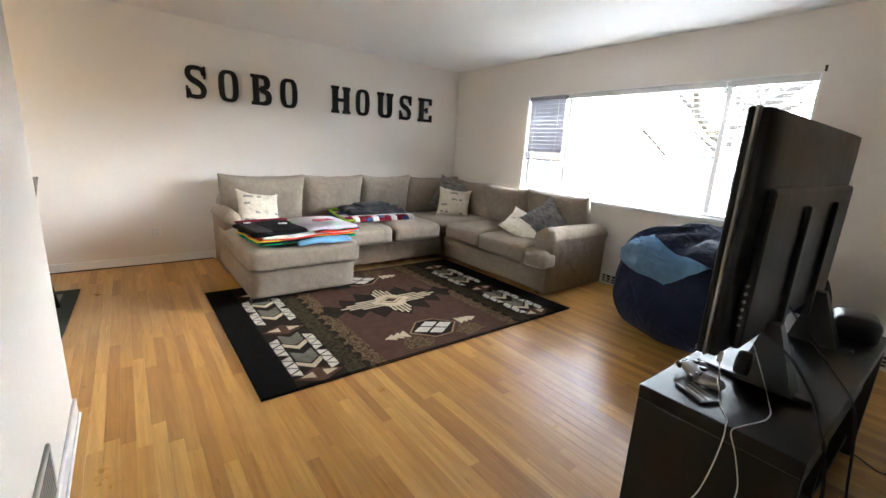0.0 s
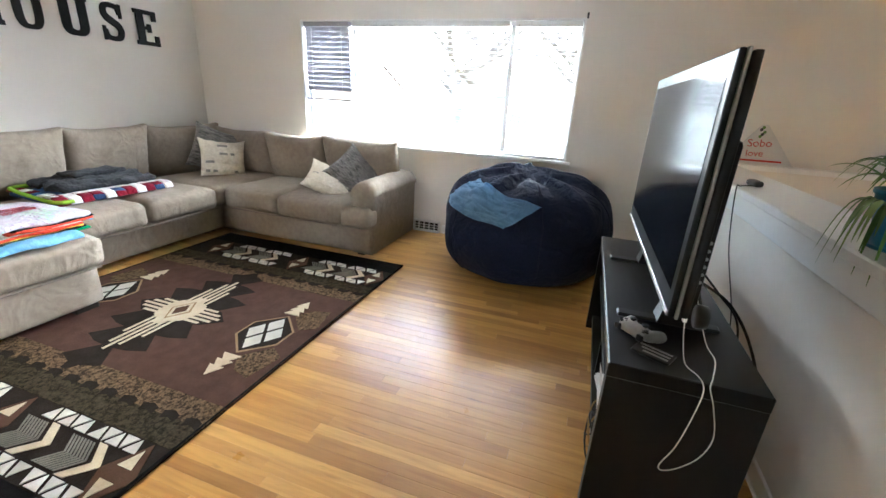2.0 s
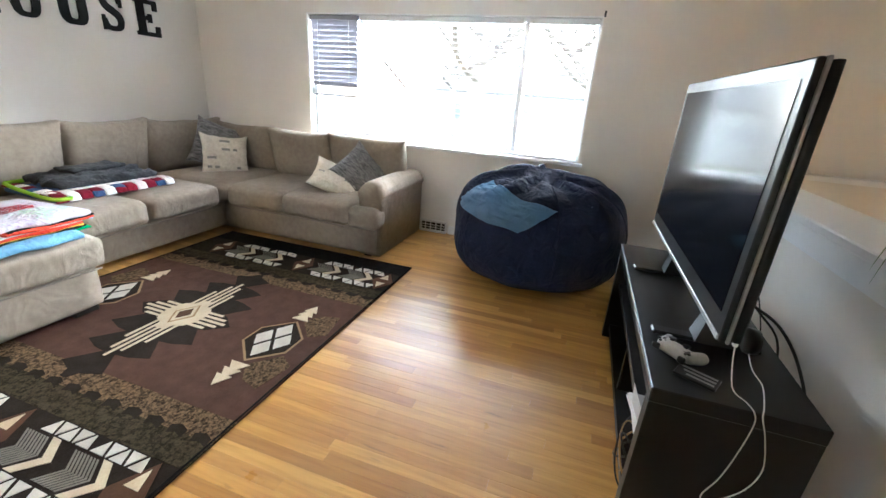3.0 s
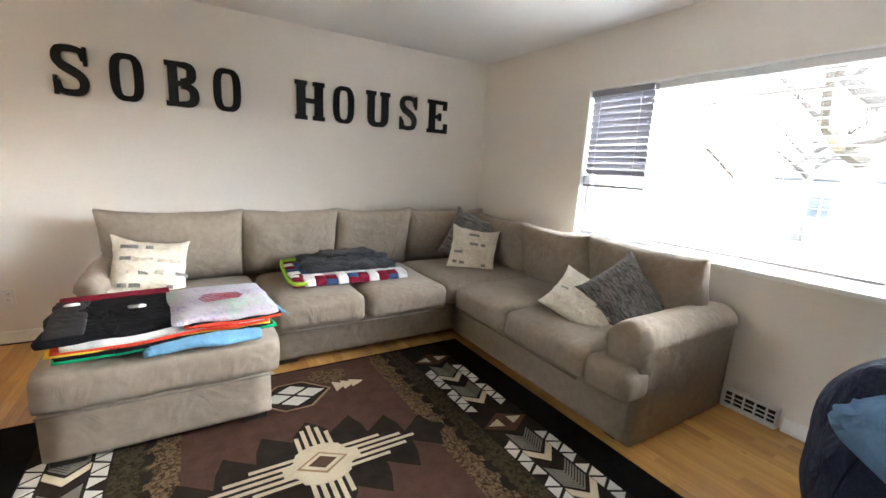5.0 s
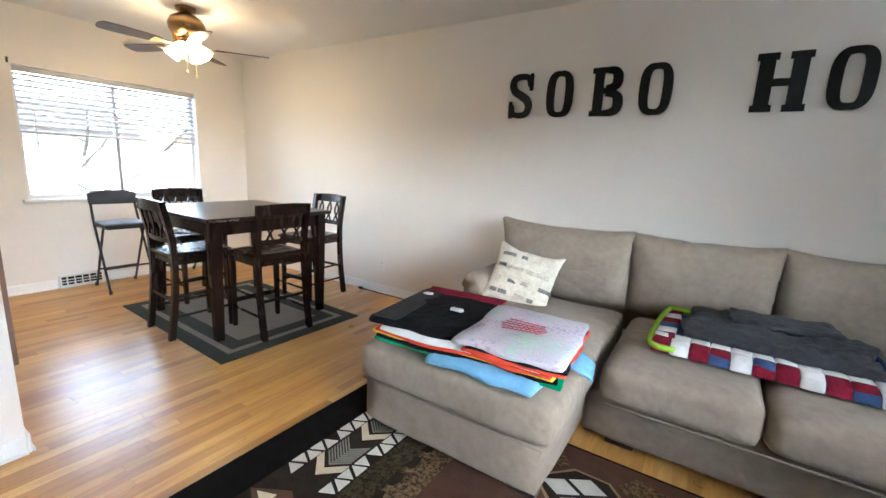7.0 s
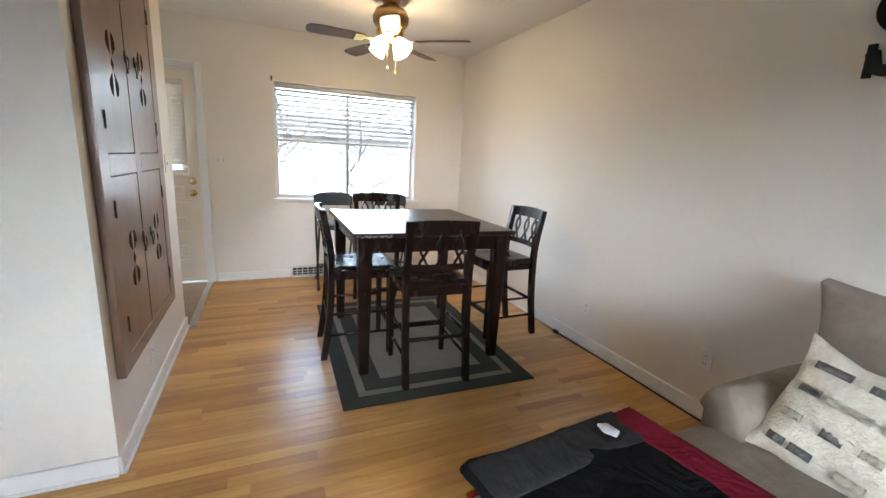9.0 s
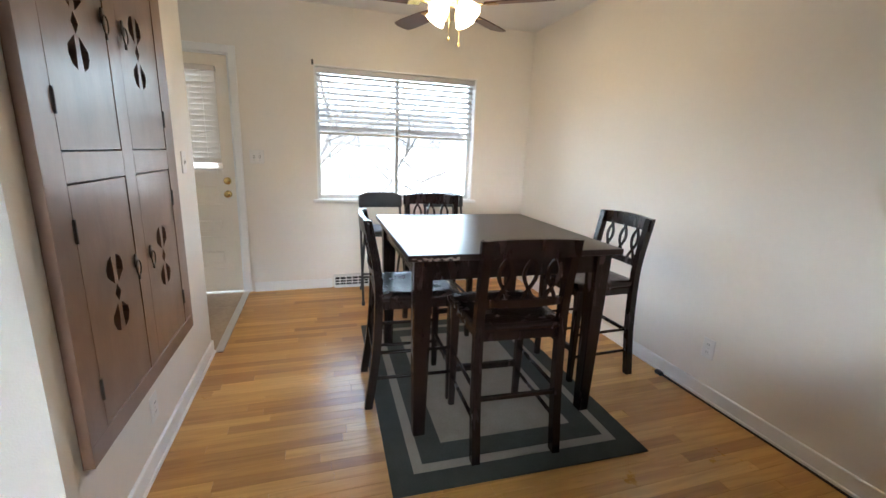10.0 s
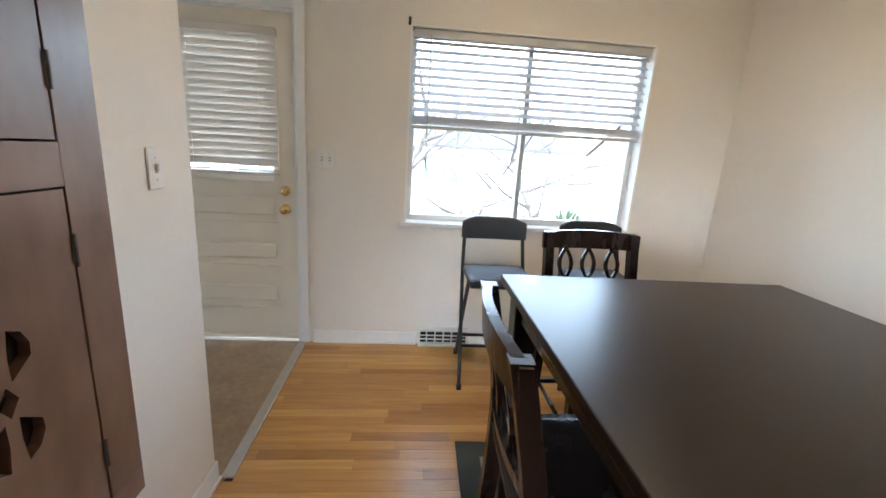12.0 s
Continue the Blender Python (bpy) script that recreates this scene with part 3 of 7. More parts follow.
# ---- living room: sectional sofa ----
sofa = thing("sectional_sofa", "large taupe velour sectional sofa with chaise, along two walls", "sofa")


def block(name, x0, x1, y0, y1, z0, z1, r=0.03, crown=(0.004, 0.004, 0.004), seed=0, label="", cuts=8, wob=0.004):
    return part(name, moved(cushion((x1 - x0, y1 - y0, z1 - z0), r, crown, cuts, wob, seed), pose((x0 + x1) / 2, (y0 + y1) / 2, (z0 + z1) / 2)), SOFA, sofa, label, True)


# bases
block("chaise_base", 0.81, 1.715, 3.87, 5.46, 0.05, 0.30, 0.03, seed=1)
block("base", 1.72, 3.30, 4.45, 5.46, 0.04, 0.30, 0.03, seed=2)
block("base", 3.20, 4.12, 2.86, 5.46, 0.025, 0.30, 0.03, seed=3)
# seat cushions
block("chaise_cushion", 0.80, 1.760, 3.835, 5.20, 0.285, 0.475, 0.050, (0.006, 0.008, 0.020), 4, cuts=12, wob=0.007)
block("seat_cushion", 1.80, 2.405, 4.33, 5.20, 0.285, 0.475, 0.058, (0.004, 0.010, 0.016), 5, cuts=11, wob=0.007)
block("seat_cushion", 2.41, 3.06, 4.33, 5.20, 0.285, 0.475, 0.058, (0.004, 0.010, 0.016), 6, cuts=11, wob=0.007)
block("corner_cushion", 3.07, 4.00, 4.36, 5.25, 0.285, 0.470, 0.06, (0.004, 0.006, 0.014), 7, cuts=10, wob=0.006)
block("seat_cushion", 3.12, 4.00, 3.765, 4.355, 0.275, 0.468, 0.058, (0.010, 0.004, 0.016), 8, cuts=11, wob=0.007)
block("seat_cushion", 3.12, 4.00, 3.075, 3.76, 0.270, 0.468, 0.058, (0.010, 0.004, 0.016), 9, cuts=11, wob=0.008)
# back frames
block("back_frame", 0.86, 4.13, 5.38, 5.56, 0.06, 0.74, 0.05, seed=10)
block("back_frame", 3.98, 4.165, 3.10, 5.40, 0.06, 0.74, 0.05, seed=11)


def pillow(w, h, thin, thick, seed, sag=0.0, ear=0.02, waist=0.02, crease=0.008, n=22, bottom=0.0):
    """A stuffed cover about the origin, its faces to -y and +y, closed by a seam round the edge.
    sag: how far the top edge sinks between its corners; ear: how far the corners stand out; waist: how far the sides draw in;
    bottom: how much fuller it is below."""
    bm = bmesh.new()
    faces = []
    for side in (-1, 1):
        rows = []
        for j in range(n + 1):
            row = []
            for i in range(n + 1):
                u, v = math.sin(math.pi / 2 * (2 * i / n - 1)), math.sin(math.pi / 2 * (2 * j / n - 1))
                q = Vector((u * 1.7, v * 1.7, seed * 1.37))
                fill = max(0.0, (1 - abs(u) ** 3.0) * (1 - abs(v) ** 3.0)) ** 0.55
                x = u * w / 2 * (1 - waist * (1 - v * v)) + math.copysign(ear * abs(u) ** 3 * abs(v) ** 4, u)
                z = v * h / 2 * (1 - waist * (1 - u * u)) + math.copysign(ear * abs(v) ** 3 * abs(u) ** 4, v)
                z -= sag * max(0.0, v) ** 2 * (1 - u * u) * (1 + 0.6 * noise.noise(Vector((u * 1.3, seed, 4.0))))
                fold = noise.noise(Vector((u * 5 + v * 2, v * 9 - u * 3, seed * 2.1))) + 0.6 * noise.noise(Vector((u * 14 + v * 6, v * 5, seed)))
                edge = min(1.0, 2.2 * (1 - max(abs(u), abs(v))))
                y = thin / 2 + (thick - thin) / 2 * fill * (1 - bottom * v * 0.5) * (1 + 0.16 * noise.noise(q)) + crease * fold * edge
                row.append(bm.verts.new((x + 0.006 * noise.noise(q * 3) * (1 - v * v), side * y, z + 0.008 * noise.noise(q * 2.3 + Vector((5, 0, 0))))))
            rows.append(row)
        for a, b in zip(rows, rows[1:]):
            for i in range(n):
                bm.faces.new((a[i], a[i + 1], b[i + 1], b[i]))
        faces.append(rows)
    f, b = faces
    rim = lambda g: [g[0][i] for i in range(n)] + [g[j][n] for j in range(n)] + [g[n][i] for i in range(n, 0, -1)] + [g[j][0] for j in range(n, 0, -1)]
    rf, rb = rim(f), rim(b)
    for k in range(len(rf)):
        bm.faces.new((rf[k - 1], rf[k], rb[k], rb[k - 1]))
    return bm


def back_cushion(cx, cy, cz, w, h, t, lean, yaw, seed):
    bm = pillow(w, h, 0.045, t * 1.25, seed, sag=0.016, ear=0.012, waist=0.006, crease=0.008, bottom=0.35)
    return part("back_cushion", moved(bm, pose(cx, cy, cz, lean, 0, yaw)), SOFA, sofa, "", True)


back_cushion(1.295, 5.33, 0.690, 0.87, 0.53, 0.20, 13, 0, 21)
back_cushion(2.098, 5.34, 0.690, 0.745, 0.53, 0.20, 12, 0, 22)
back_cushion(2.828, 5.34, 0.692, 0.70, 0.53, 0.20, 12, 0, 23)
back_cushion(3.600, 5.34, 0.685, 0.83, 0.52, 0.19, 11, -2, 24)
back_cushion(3.965, 4.81, 0.670, 0.70, 0.50, 0.19, 11, -90, 25)
back_cushion(3.935, 4.105, 0.672, 0.70, 0.50, 0.22, 13, -90, 26)
back_cushion(3.935, 3.335, 0.678, 0.83, 0.50, 0.22, 13, -93, 27)


def arm(x0, x1, y0, y1, top, along):
    """A padded arm with a rolled top."""
    bm = bmesh.new()
    n = 14
    w = (y1 - y0) if along == "x" else (x1 - x0)
    prof = [(-w / 2 + 0.02, 0.02), (-w / 2 + 0.015, top - w * 0.55)]
    for k in range(n + 1):
        a = math.pi - k * math.pi / n
        prof.append((math.cos(a) * w / 2 * 1.02, top - w * 0.47 + math.sin(a) * w * 0.47))
    prof += [(w / 2 - 0.015, top - w * 0.55), (w / 2 - 0.02, 0.02)]
    ln = (x1 - x0) if along == "x" else (y1 - y0)
    m = 16
    rings = []
    for j in range(m + 1):
        f = -ln / 2 + ln * j / m
        inset = 0.018 * max(0, 1 - (j / 1.2)) + 0.018 * max(0, 1 - (m - j) / 1.2)
        ring = []
        for (u, z) in prof:
            q = Vector((f, u * (1 - inset * 4), z - inset * 0.9 if z > 0.1 else z))
            q += Vector((0, 0.5, 0.5)) * noise.noise(q * 5) * 0.006
            ring.append(bm.verts.new(q))
        rings.append(ring)
    for a, b in zip(rings, rings[1:]):
        for k in range(len(prof)):
            k2 = (k + 1) % len(prof)
            bm.faces.new((a[k], a[k2], b[k2], b[k]))
    bm.faces.new(rings[0])
    bm.faces.new(rings[-1])
    moved(bm, pose((x0 + x1) / 2, (y0 + y1) / 2, 0, 0, 0, 0 if along == "x" else 90))
    return part("arm", bm, SOFA, sofa, "rolled padded arm", True)


arm(3.225, 4.14, 2.815, 3.055, 0.655, "x")
arm(0.79, 0.965, 4.80, 5.50, 0.635, "y")
block("cushion_wing", 3.135, 3.33, 2.830, 3.115, 0.262, 0.440, 0.050, (0.006, 0.004, 0.004), 31, "front of the seat cushion, before the arm", cuts=8, wob=0.005)
for x, y in ((0.89, 3.95), (1.63, 3.95), (0.92, 5.36), (1.9, 4.53), (3.30, 2.96), (4.02, 2.95), (4.02, 5.36), (3.12, 4.6)):
    part("foot", box(x - 0.065, x + 0.065, y - 0.035, y + 0.035, 0.0, 0.075, 0.006), BLACK_FOOT, sofa, "black wooden foot")
for pts in ([(1.83, 4.345, 0.283), (3.05, 4.345, 0.283)], [(3.135, 3.13, 0.272), (3.135, 4.33, 0.277)], [(0.82, 3.855, 0.283), (1.72, 3.855, 0.283)]):
    part("piping", rod(curve_pts(pts, 12), 0.006, 6), SOFA_PIPE, sofa, "", True)


# ---- scatter cushions ----
def scatter(label, w, h, t, m, mat, seed, ruffles=0):
    ob = thing("scatter_cushion", label, "cushion", m, "cushions on the sofa")
    part("cover", pillow(w, h, 0.012, t * 1.15, seed, sag=0.012, ear=0.014, waist=0.045, crease=0.011 if mat is FUR else 0.007, n=26), mat, ob, "", True)
    for k in range(ruffles):
        z = -h / 2 + h * (k + 0.75) / (ruffles + 0.5)
        rn = random.Random(seed * 10 + k)
        x = -w * 0.40
        while x < w * 0.36:
            ln = rn.uniform(0.035, 0.10)
            rb = bmesh.new()
            rows = []
            for j in range(4):
                row = []
                for i in range(11):
                    f = i / 10
                    u, v = (x + ln * f) / (w / 2), (z - j * 0.005) / (h / 2)
                    fill = max(0.0, (1 - abs(u) ** 3) * (1 - abs(v) ** 3)) ** 0.55
                    y = -(0.012 + (t * 1.15 - 0.012) * fill) / 2 - 0.004 - 0.003 * j * math.sin(math.pi * f) - 0.002 * math.sin(f * 19 + k)
                    row.append(rb.verts.new((x + ln * f, y, z - j * 0.0085 + 0.008 * noise.noise(Vector((x * 8, k * 3.0, seed))))))
                rows.append(row)
            for a, b in zip(rows, rows[1:]):
                for i in range(10):
                    rb.faces.new((a[i], a[i + 1], b[i + 1], b[i]))
            bmesh.ops.solidify(rb, geom=rb.faces[:], thickness=0.003)
            part("ruffle", rb, CREAM if rn.random() < 0.6 else RUFFLE_GREY, ob, "", True)
            x += ln + rn.uniform(0.01, 0.07)
    return ob


scatter("square cream cushion with ruffled rows, on the chaise", 0.41, 0.38, 0.13, pose(1.155, 4.95, 0.622, -30, 10, 8), CREAM, 41, 4)
scatter("square cream cushion with ruffled rows, in the sofa corner", 0.42, 0.40, 0.13, pose(3.60, 4.80, 0.630, -24, 6, -36), CREAM, 42, 4)
scatter("dark grey fur cushion behind a cream one, in the sofa corner", 0.46, 0.46, 0.14, pose(3.69, 4.97, 0.70, -20, 20, -42), FUR, 43)
scatter("cream ruffled cushion lying against the fur one", 0.43, 0.42, 0.13, pose(3.52, 3.44, 0.560, -66, 26, -60), CREAM, 44, 4)
scatter("dark grey fur cushion standing on its corner by the sofa arm", 0.44, 0.44, 0.14, pose(3.70, 3.27, 0.620, -46, 42, -72), FUR, 45)


# ---- folded blankets ----
def soft(x, y):
    """How the whole pile of cloth rises and sinks."""
    return 0.012 * noise.noise(Vector((x * 4.5, y * 4.5, 0.7))) + 0.005 * noise.noise(Vector((x * 13, y * 13, 2.7)))


def folded(name, label, w, d, h, m, mat, seed, folds=2, extra=()):
    """A blanket folded into a soft slab; extra: more (part name, bmesh, material, label)."""
    ob = thing(name, label, "blanket", m)
    for k in range(folds):
        hh = h / folds
        bm = cushion((w * (1 - 0.03 * k), d * (1 - 0.025 * ((k * 7 + seed) % 3)), hh * 1.5), hh * 0.7, (0, 0, 0.003), 15, 0.0, seed + k)
        for v in bm.verts:
            q = v.co.copy()
            e = max(abs(q.x) / (w / 2), abs(q.y) / (d / 2))
            v.co.z += hh * (k + 0.6) + soft(q.x + ob.location.x, q.y + ob.location.y) - 0.012 * max(0, e - 0.75) / 0.25
            v.co.x += 0.020 * noise.noise(Vector((q.y * 6, seed, 3.3 + k))) + 0.007 * noise.noise(Vector((q.y * 19, seed, 1.3)))
            v.co.y += 0.020 * noise.noise(Vector((q.x * 6, seed, 7.7 + k))) + 0.007 * noise.noise(Vector((q.x * 19, seed, 5.3)))
        part("fold", bm, mat[k % len(mat)], ob, "", True)
    for n_, b_, m_, l_ in extra:
        part(n_, b_, m_, ob, l_, True)
    return ob


def cloth(name, c1, c2=None, scale=9):
    return material(name, c1, c2, 0.92, scale, 70, 0.25, 180, sheen=0.0, spec=0.10, wrinkle=0.45, wrinkle_scale=8.0)


C_BLUE = cloth("light_blue_cloth", (0.16, 0.36, 0.58), (0.22, 0.44, 0.66))
C_GREEN = cloth("green_cloth", (0.01, 0.24, 0.10), (0.02, 0.32, 0.14))
C_RED = cloth("red_cloth", (0.55, 0.05, 0.025), (0.68, 0.08, 0.04))
C_WHITE = cloth("white_cloth", (0.66, 0.66, 0.66), (0.76, 0.76, 0.76))
C_BLACK = cloth("black_cloth", (0.006, 0.006, 0.007), (0.013, 0.013, 0.015))
C_GREY = cloth("charcoal_cloth", (0.030, 0.029, 0.030), (0.05, 0.048, 0.05))
C_YEL = cloth("yellow_cloth", (0.72, 0.46, 0.03), (0.80, 0.56, 0.06))
C_MAROON = cloth("maroon_cloth", (0.14, 0.008, 0.02), (0.20, 0.015, 0.035))
C_NAVY = cloth("navy_cloth", (0.035, 0.07, 0.17), (0.06, 0.11, 0.24))
C_LIME = cloth("lime_cloth", (0.24, 0.46, 0.03), (0.34, 0.58, 0.06))
C_SLATE = material("slate_fleece", (0.011, 0.012, 0.015), (0.036, 0.038, 0.044), 0.9, 9, 40, 0.8, 50, sheen=0.05, contrast=1.5)


def tie_dye():
    m = cloth("tie_dye_cloth", (0.5, 0.5, 0.5), None, 3.5)
    nt = m.node_tree
    ramp = [n for n in nt.nodes if n.type == "VALTORGB"][0]
    cr = ramp.color_ramp
    cr.elements[0].color = (0.36, 0.28, 0.46, 1)
    cr.elements[0].position = 0.38
    cr.elements[1].color = (0.42, 0.58, 0.40, 1)
    cr.elements[1].position = 0.62
    for p, c in ((0.44, (0.46, 0.42, 0.52, 1)), (0.49, (0.52, 0.50, 0.55, 1)), (0.54, (0.50, 0.44, 0.50, 1)), (0.58, (0.42, 0.56, 0.56, 1))):
        e = cr.elements.new(p)
        e.color = c
    return m


C_DYE = tie_dye()

z = 0.497
A = 4.0
folded("blanket_light_blue", "light blue folded fleece sheet on the chaise", 0.48, 0.50, 0.026, pose(1.44, 4.08, z, 0, 0, A - 4), (C_BLUE,), 51, 1)
folded("blanket_green", "green and black folded blanket on the chaise", 0.86, 0.54, 0.024, pose(1.290, 4.13, z + 0.022, 0, 0, A + 1), (C_GREEN, C_BLACK), 52, 2)
folded("blanket_yellow", "yellow and red folded blanket in the stack", 0.85, 0.55, 0.024, pose(1.275, 4.14, z + 0.046, 0, 0, A), (C_YEL, C_RED), 53, 2)
folded("blanket_white", "white folded sheet in the stack on the chaise", 0.80, 0.54, 0.014, pose(1.31, 4.14, z + 0.070, 0, 0, A), (C_WHITE,), 54, 1)
folded("blanket_red", "orange-red folded blanket in the stack", 0.42, 0.56, 0.020, pose(1.535, 4.14, z + 0.084, 0, 0, A + 2), (C_RED, C_BLACK), 55, 2)
emblem = join(prism([(-0.03, -0.015), (0.03, -0.02), (0.035, 0.0), (0.02, 0.022), (-0.005, 0.016), (-0.03, 0.024), (-0.038, 0.004)], 0.040, 0.046))
folded("blanket_black", "black folded fleece blanket with maroon edge and white emblem", 0.49, 0.57, 0.024, pose(1.065, 4.15, z + 0.084, 0, 0, A + 2), (C_BLACK,), 56, 1,
       (("emblem", moved(emblem, pose(0.09, -0.02, 0.001)), C_WHITE, "white printed emblem"),
        ("edge_band", moved(cushion((0.45, 0.10, 0.012), 0.006, (0, 0, 0), 8, 0.004, 3), pose(0.01, 0.252, 0.030)), C_MAROON, "maroon band"),
        ("grey_panel", moved(cushion((0.13, 0.50, 0.010), 0.005, (0, 0, 0), 8, 0.001, 4), pose(-0.158, -0.02, 0.031)), C_GREY, "charcoal panel"),
        ("emblem_small", moved(prism([(-0.03, -0.01), (0.0, -0.02), (0.03, -0.005), (0.02, 0.02), (-0.02, 0.018)], 0.042, 0.047), pose(-0.158, 0.14, -0.004)), C_WHITE, "white printed emblem")))
scrib = bmesh.new()
for k in range(5):
    w = 0.20 - 0.02 * abs(k - 2)
    pts = [(-w / 2 + w * i / 26, 0.052 - 0.026 * k + 0.007 * math.sin(i * 2.1 + k), 0.039 + soft(1.555 - w / 2 + w * i / 26, 4.11 + 0.052 - 0.026 * k)) for i in range(27)]
    scrib = join(scrib, rod(pts, 0.0026, 5))
C_PRINT = cloth("red_print", (0.36, 0.06, 0.08), (0.45, 0.10, 0.11))
folded("blanket_tie_dye", "pale lilac tie-dye sheet with red print, folded on top", 0.46, 0.54, 0.020, pose(1.51, 4.14, z + 0.104, 0, 0, A), (C_DYE,), 57, 1,
       (("print", moved(scrib, pose(0.0, -0.03, 0.0)), C_PRINT, "faded red print"),))
flap = bmesh.new()
bmesh.ops.create_grid(flap, x_segments=8, y_segments=8, size=0.09)
for v in flap.verts:
    v.co.z = -0.35 * max(0, v.co.x + 0.04) ** 1.3 * 2.2 + 0.01 * noise.noise(v.co * 14)
bmesh.ops.solidify(flap, geom=flap.faces[:], thickness=0.006)
ob = thing("blanket_corner", "light blue cloth corner hanging over the chaise side", "blanket", pose(1.73, 4.10, z + 0.085, 0, 0, 10))
part("cloth", flap, C_BLUE, ob, "", True)

# quilt and fleece on the seats
quilt = thing("patchwork_quilt", "folded quilt with lime binding and red, white and blue patches", "quilt", pose(2.40, 4.87, 0.497, 0, 0, -1))
qw, qd = 0.86, 0.56
body = cushion((qw, qd, 0.042), 0.020, (0, 0, 0.004), 12, 0.0, 60)
for v in body.verts:
    v.co.z += 0.022 + 0.008 * noise.noise(v.co * 6)
part("quilt_body", body, C_NAVY, quilt, "", True)
random.seed(5)
cols = (C_MAROON, C_WHITE, C_MAROON, C_NAVY, C_WHITE, C_MAROON)
for j in range(3):
    for i in range(11):
        mat = cols[(i + j * 2 + (i * j) % 3) % 6]
        bm = cushion((qw / 11 * 0.98, (0.048, 0.07, 0.07)[j], 0.012), 0.006, (0, 0, 0.002), 3, 0.001, i)
        part("patch", moved(bm, pose(-qw / 2 + qw * (i + 0.5) / 11, (-qd / 2 - 0.003, -qd / 2 + 0.034, -qd / 2 + 0.098)[j], (0.022, 0.046, 0.049)[j], (66, 10, 2)[j], 0, random.uniform(-6, 6))), mat, quilt, "", True)
for i in range(6):
    bm = cushion((0.085, 0.085, 0.014), 0.006, (0, 0, 0.002), 3, 0.001, i)
    part("patch", moved(bm, pose(-qw / 2 + 0.045, -0.17 + 0.085 * i, 0.047, 0, -4, random.uniform(-6, 6))), (C_MAROON, C_WHITE, C_NAVY, C_MAROON, C_WHITE, C_MAROON)[i], quilt, "", True)
part("binding", rod(curve_pts([(-qw / 2 + 0.02, qd / 2, 0.06), (-qw / 2 - 0.004, 0.1, 0.05), (-qw / 2 - 0.006, -qd / 2 + 0.02, 0.03), (-qw / 2 + 0.10, -qd / 2 - 0.008, 0.022)], 10), 0.014, 8), C_LIME, quilt, "lime green binding", True)
part("binding", rod(curve_pts([(-qw / 2 + 0.02, qd / 2, 0.062), (-0.2, qd / 2 + 0.006, 0.064), (0.02, qd / 2 - 0.03, 0.062)], 10), 0.014, 8), C_LIME, quilt, "lime green binding", True)
part("binding", rod(curve_pts([(qw / 2 - 0.02, qd / 2 - 0.05, 0.058), (qw / 2 + 0.004, 0.1, 0.05), (qw / 2, 0.0, 0.04)], 10), 0.012, 8), C_NAVY, quilt, "blue binding", True)
fleece = thing("fleece_throw", "dark slate fleece throw rumpled on the quilt", "blanket", pose(2.44, 4.93, 0.546, 0, 0, -3))
bm = cushion((0.70, 0.44, 0.045), 0.022, (0, 0, 0.010), 26, 0.0, 61)
for v in bm.verts:
    k = v.co.copy()
    v.co.z += 0.03 + (0.034 * noise.noise(Vector((k.x * 6, k.y * 11, 2))) + 0.020 * noise.noise(Vector((k.x * 15, k.y * 22, 5))) + 0.012 * noise.noise(Vector((k.x * 34, k.y * 40, 9)))) * (k.z > -0.015)
    v.co.y += 0.06 * noise.noise(Vector((k.x * 6, 1, 8)))
    v.co.x += 0.05 * noise.noise(Vector((k.y * 6, 4, 8)))
part("fleece", bm, C_SLATE, fleece, "", True)
bm = cushion((0.42, 0.20, 0.030), 0.014, (0, 0, 0.006), 20, 0.0, 62)
for v in bm.verts:
    k = v.co.copy()
    v.co.z += 0.012 * noise.noise(Vector((k.x * 9, k.y * 14, 12))) + 0.008 * noise.noise(Vector((k.x * 26, k.y * 30, 15)))
    v.co.y += 0.03 * noise.noise(Vector((k.x * 7, 2, 18)))
part("folded_flap", moved(bm, pose(0.04, 0.09, 0.082, 0, 0, 8)), C_SLATE, fleece, "", True)


# ---- bean bag ----
bean = thing("bean_bag", "large navy denim bean bag with gathered top", "bean bag", pose(3.55, 1.60, 0))
BRX, BRY, BH = 0.60, 0.68, 0.80


def bean_point(a, t):
    """a: the way round; t: from 0 at the floor's middle to 1 at the top."""
    ph = -math.pi / 2 + math.pi * t
    c, s = math.cos(ph), math.sin(ph)
    rr = abs(c) ** 0.55
    zz = math.copysign(abs(s) ** (0.95 if s > 0 else 0.55), s)
    fold = 0.0
    if t > 0.55:
        k = (t - 0.55) / 0.45
        fold = (0.060 * math.sin(a * 8 + 1.5 * math.sin(a * 2)) + 0.030 * math.sin(a * 15 + 4 + 3 * max(0.0, t - 0.55))) * k * (1 - k * 0.5)
    low = 0.014 * math.sin(a * 5 + 1) + 0.012 * math.sin(a * 3)
    p = Vector((BRX * rr * math.cos(a), BRY * rr * math.sin(a), 0.415 + 0.415 * zz))
    n = Vector((math.cos(a) * c, math.sin(a) * c, s * 0.8))
    p += n * (fold + low * (1 - abs(s)) + 0.018 * noise.noise(p * 4.2))
    tilt = 0.07 * math.cos(a - 0.4) * max(0, t - 0.5)
    p.z = max(0.0, p.z + tilt)
    return p


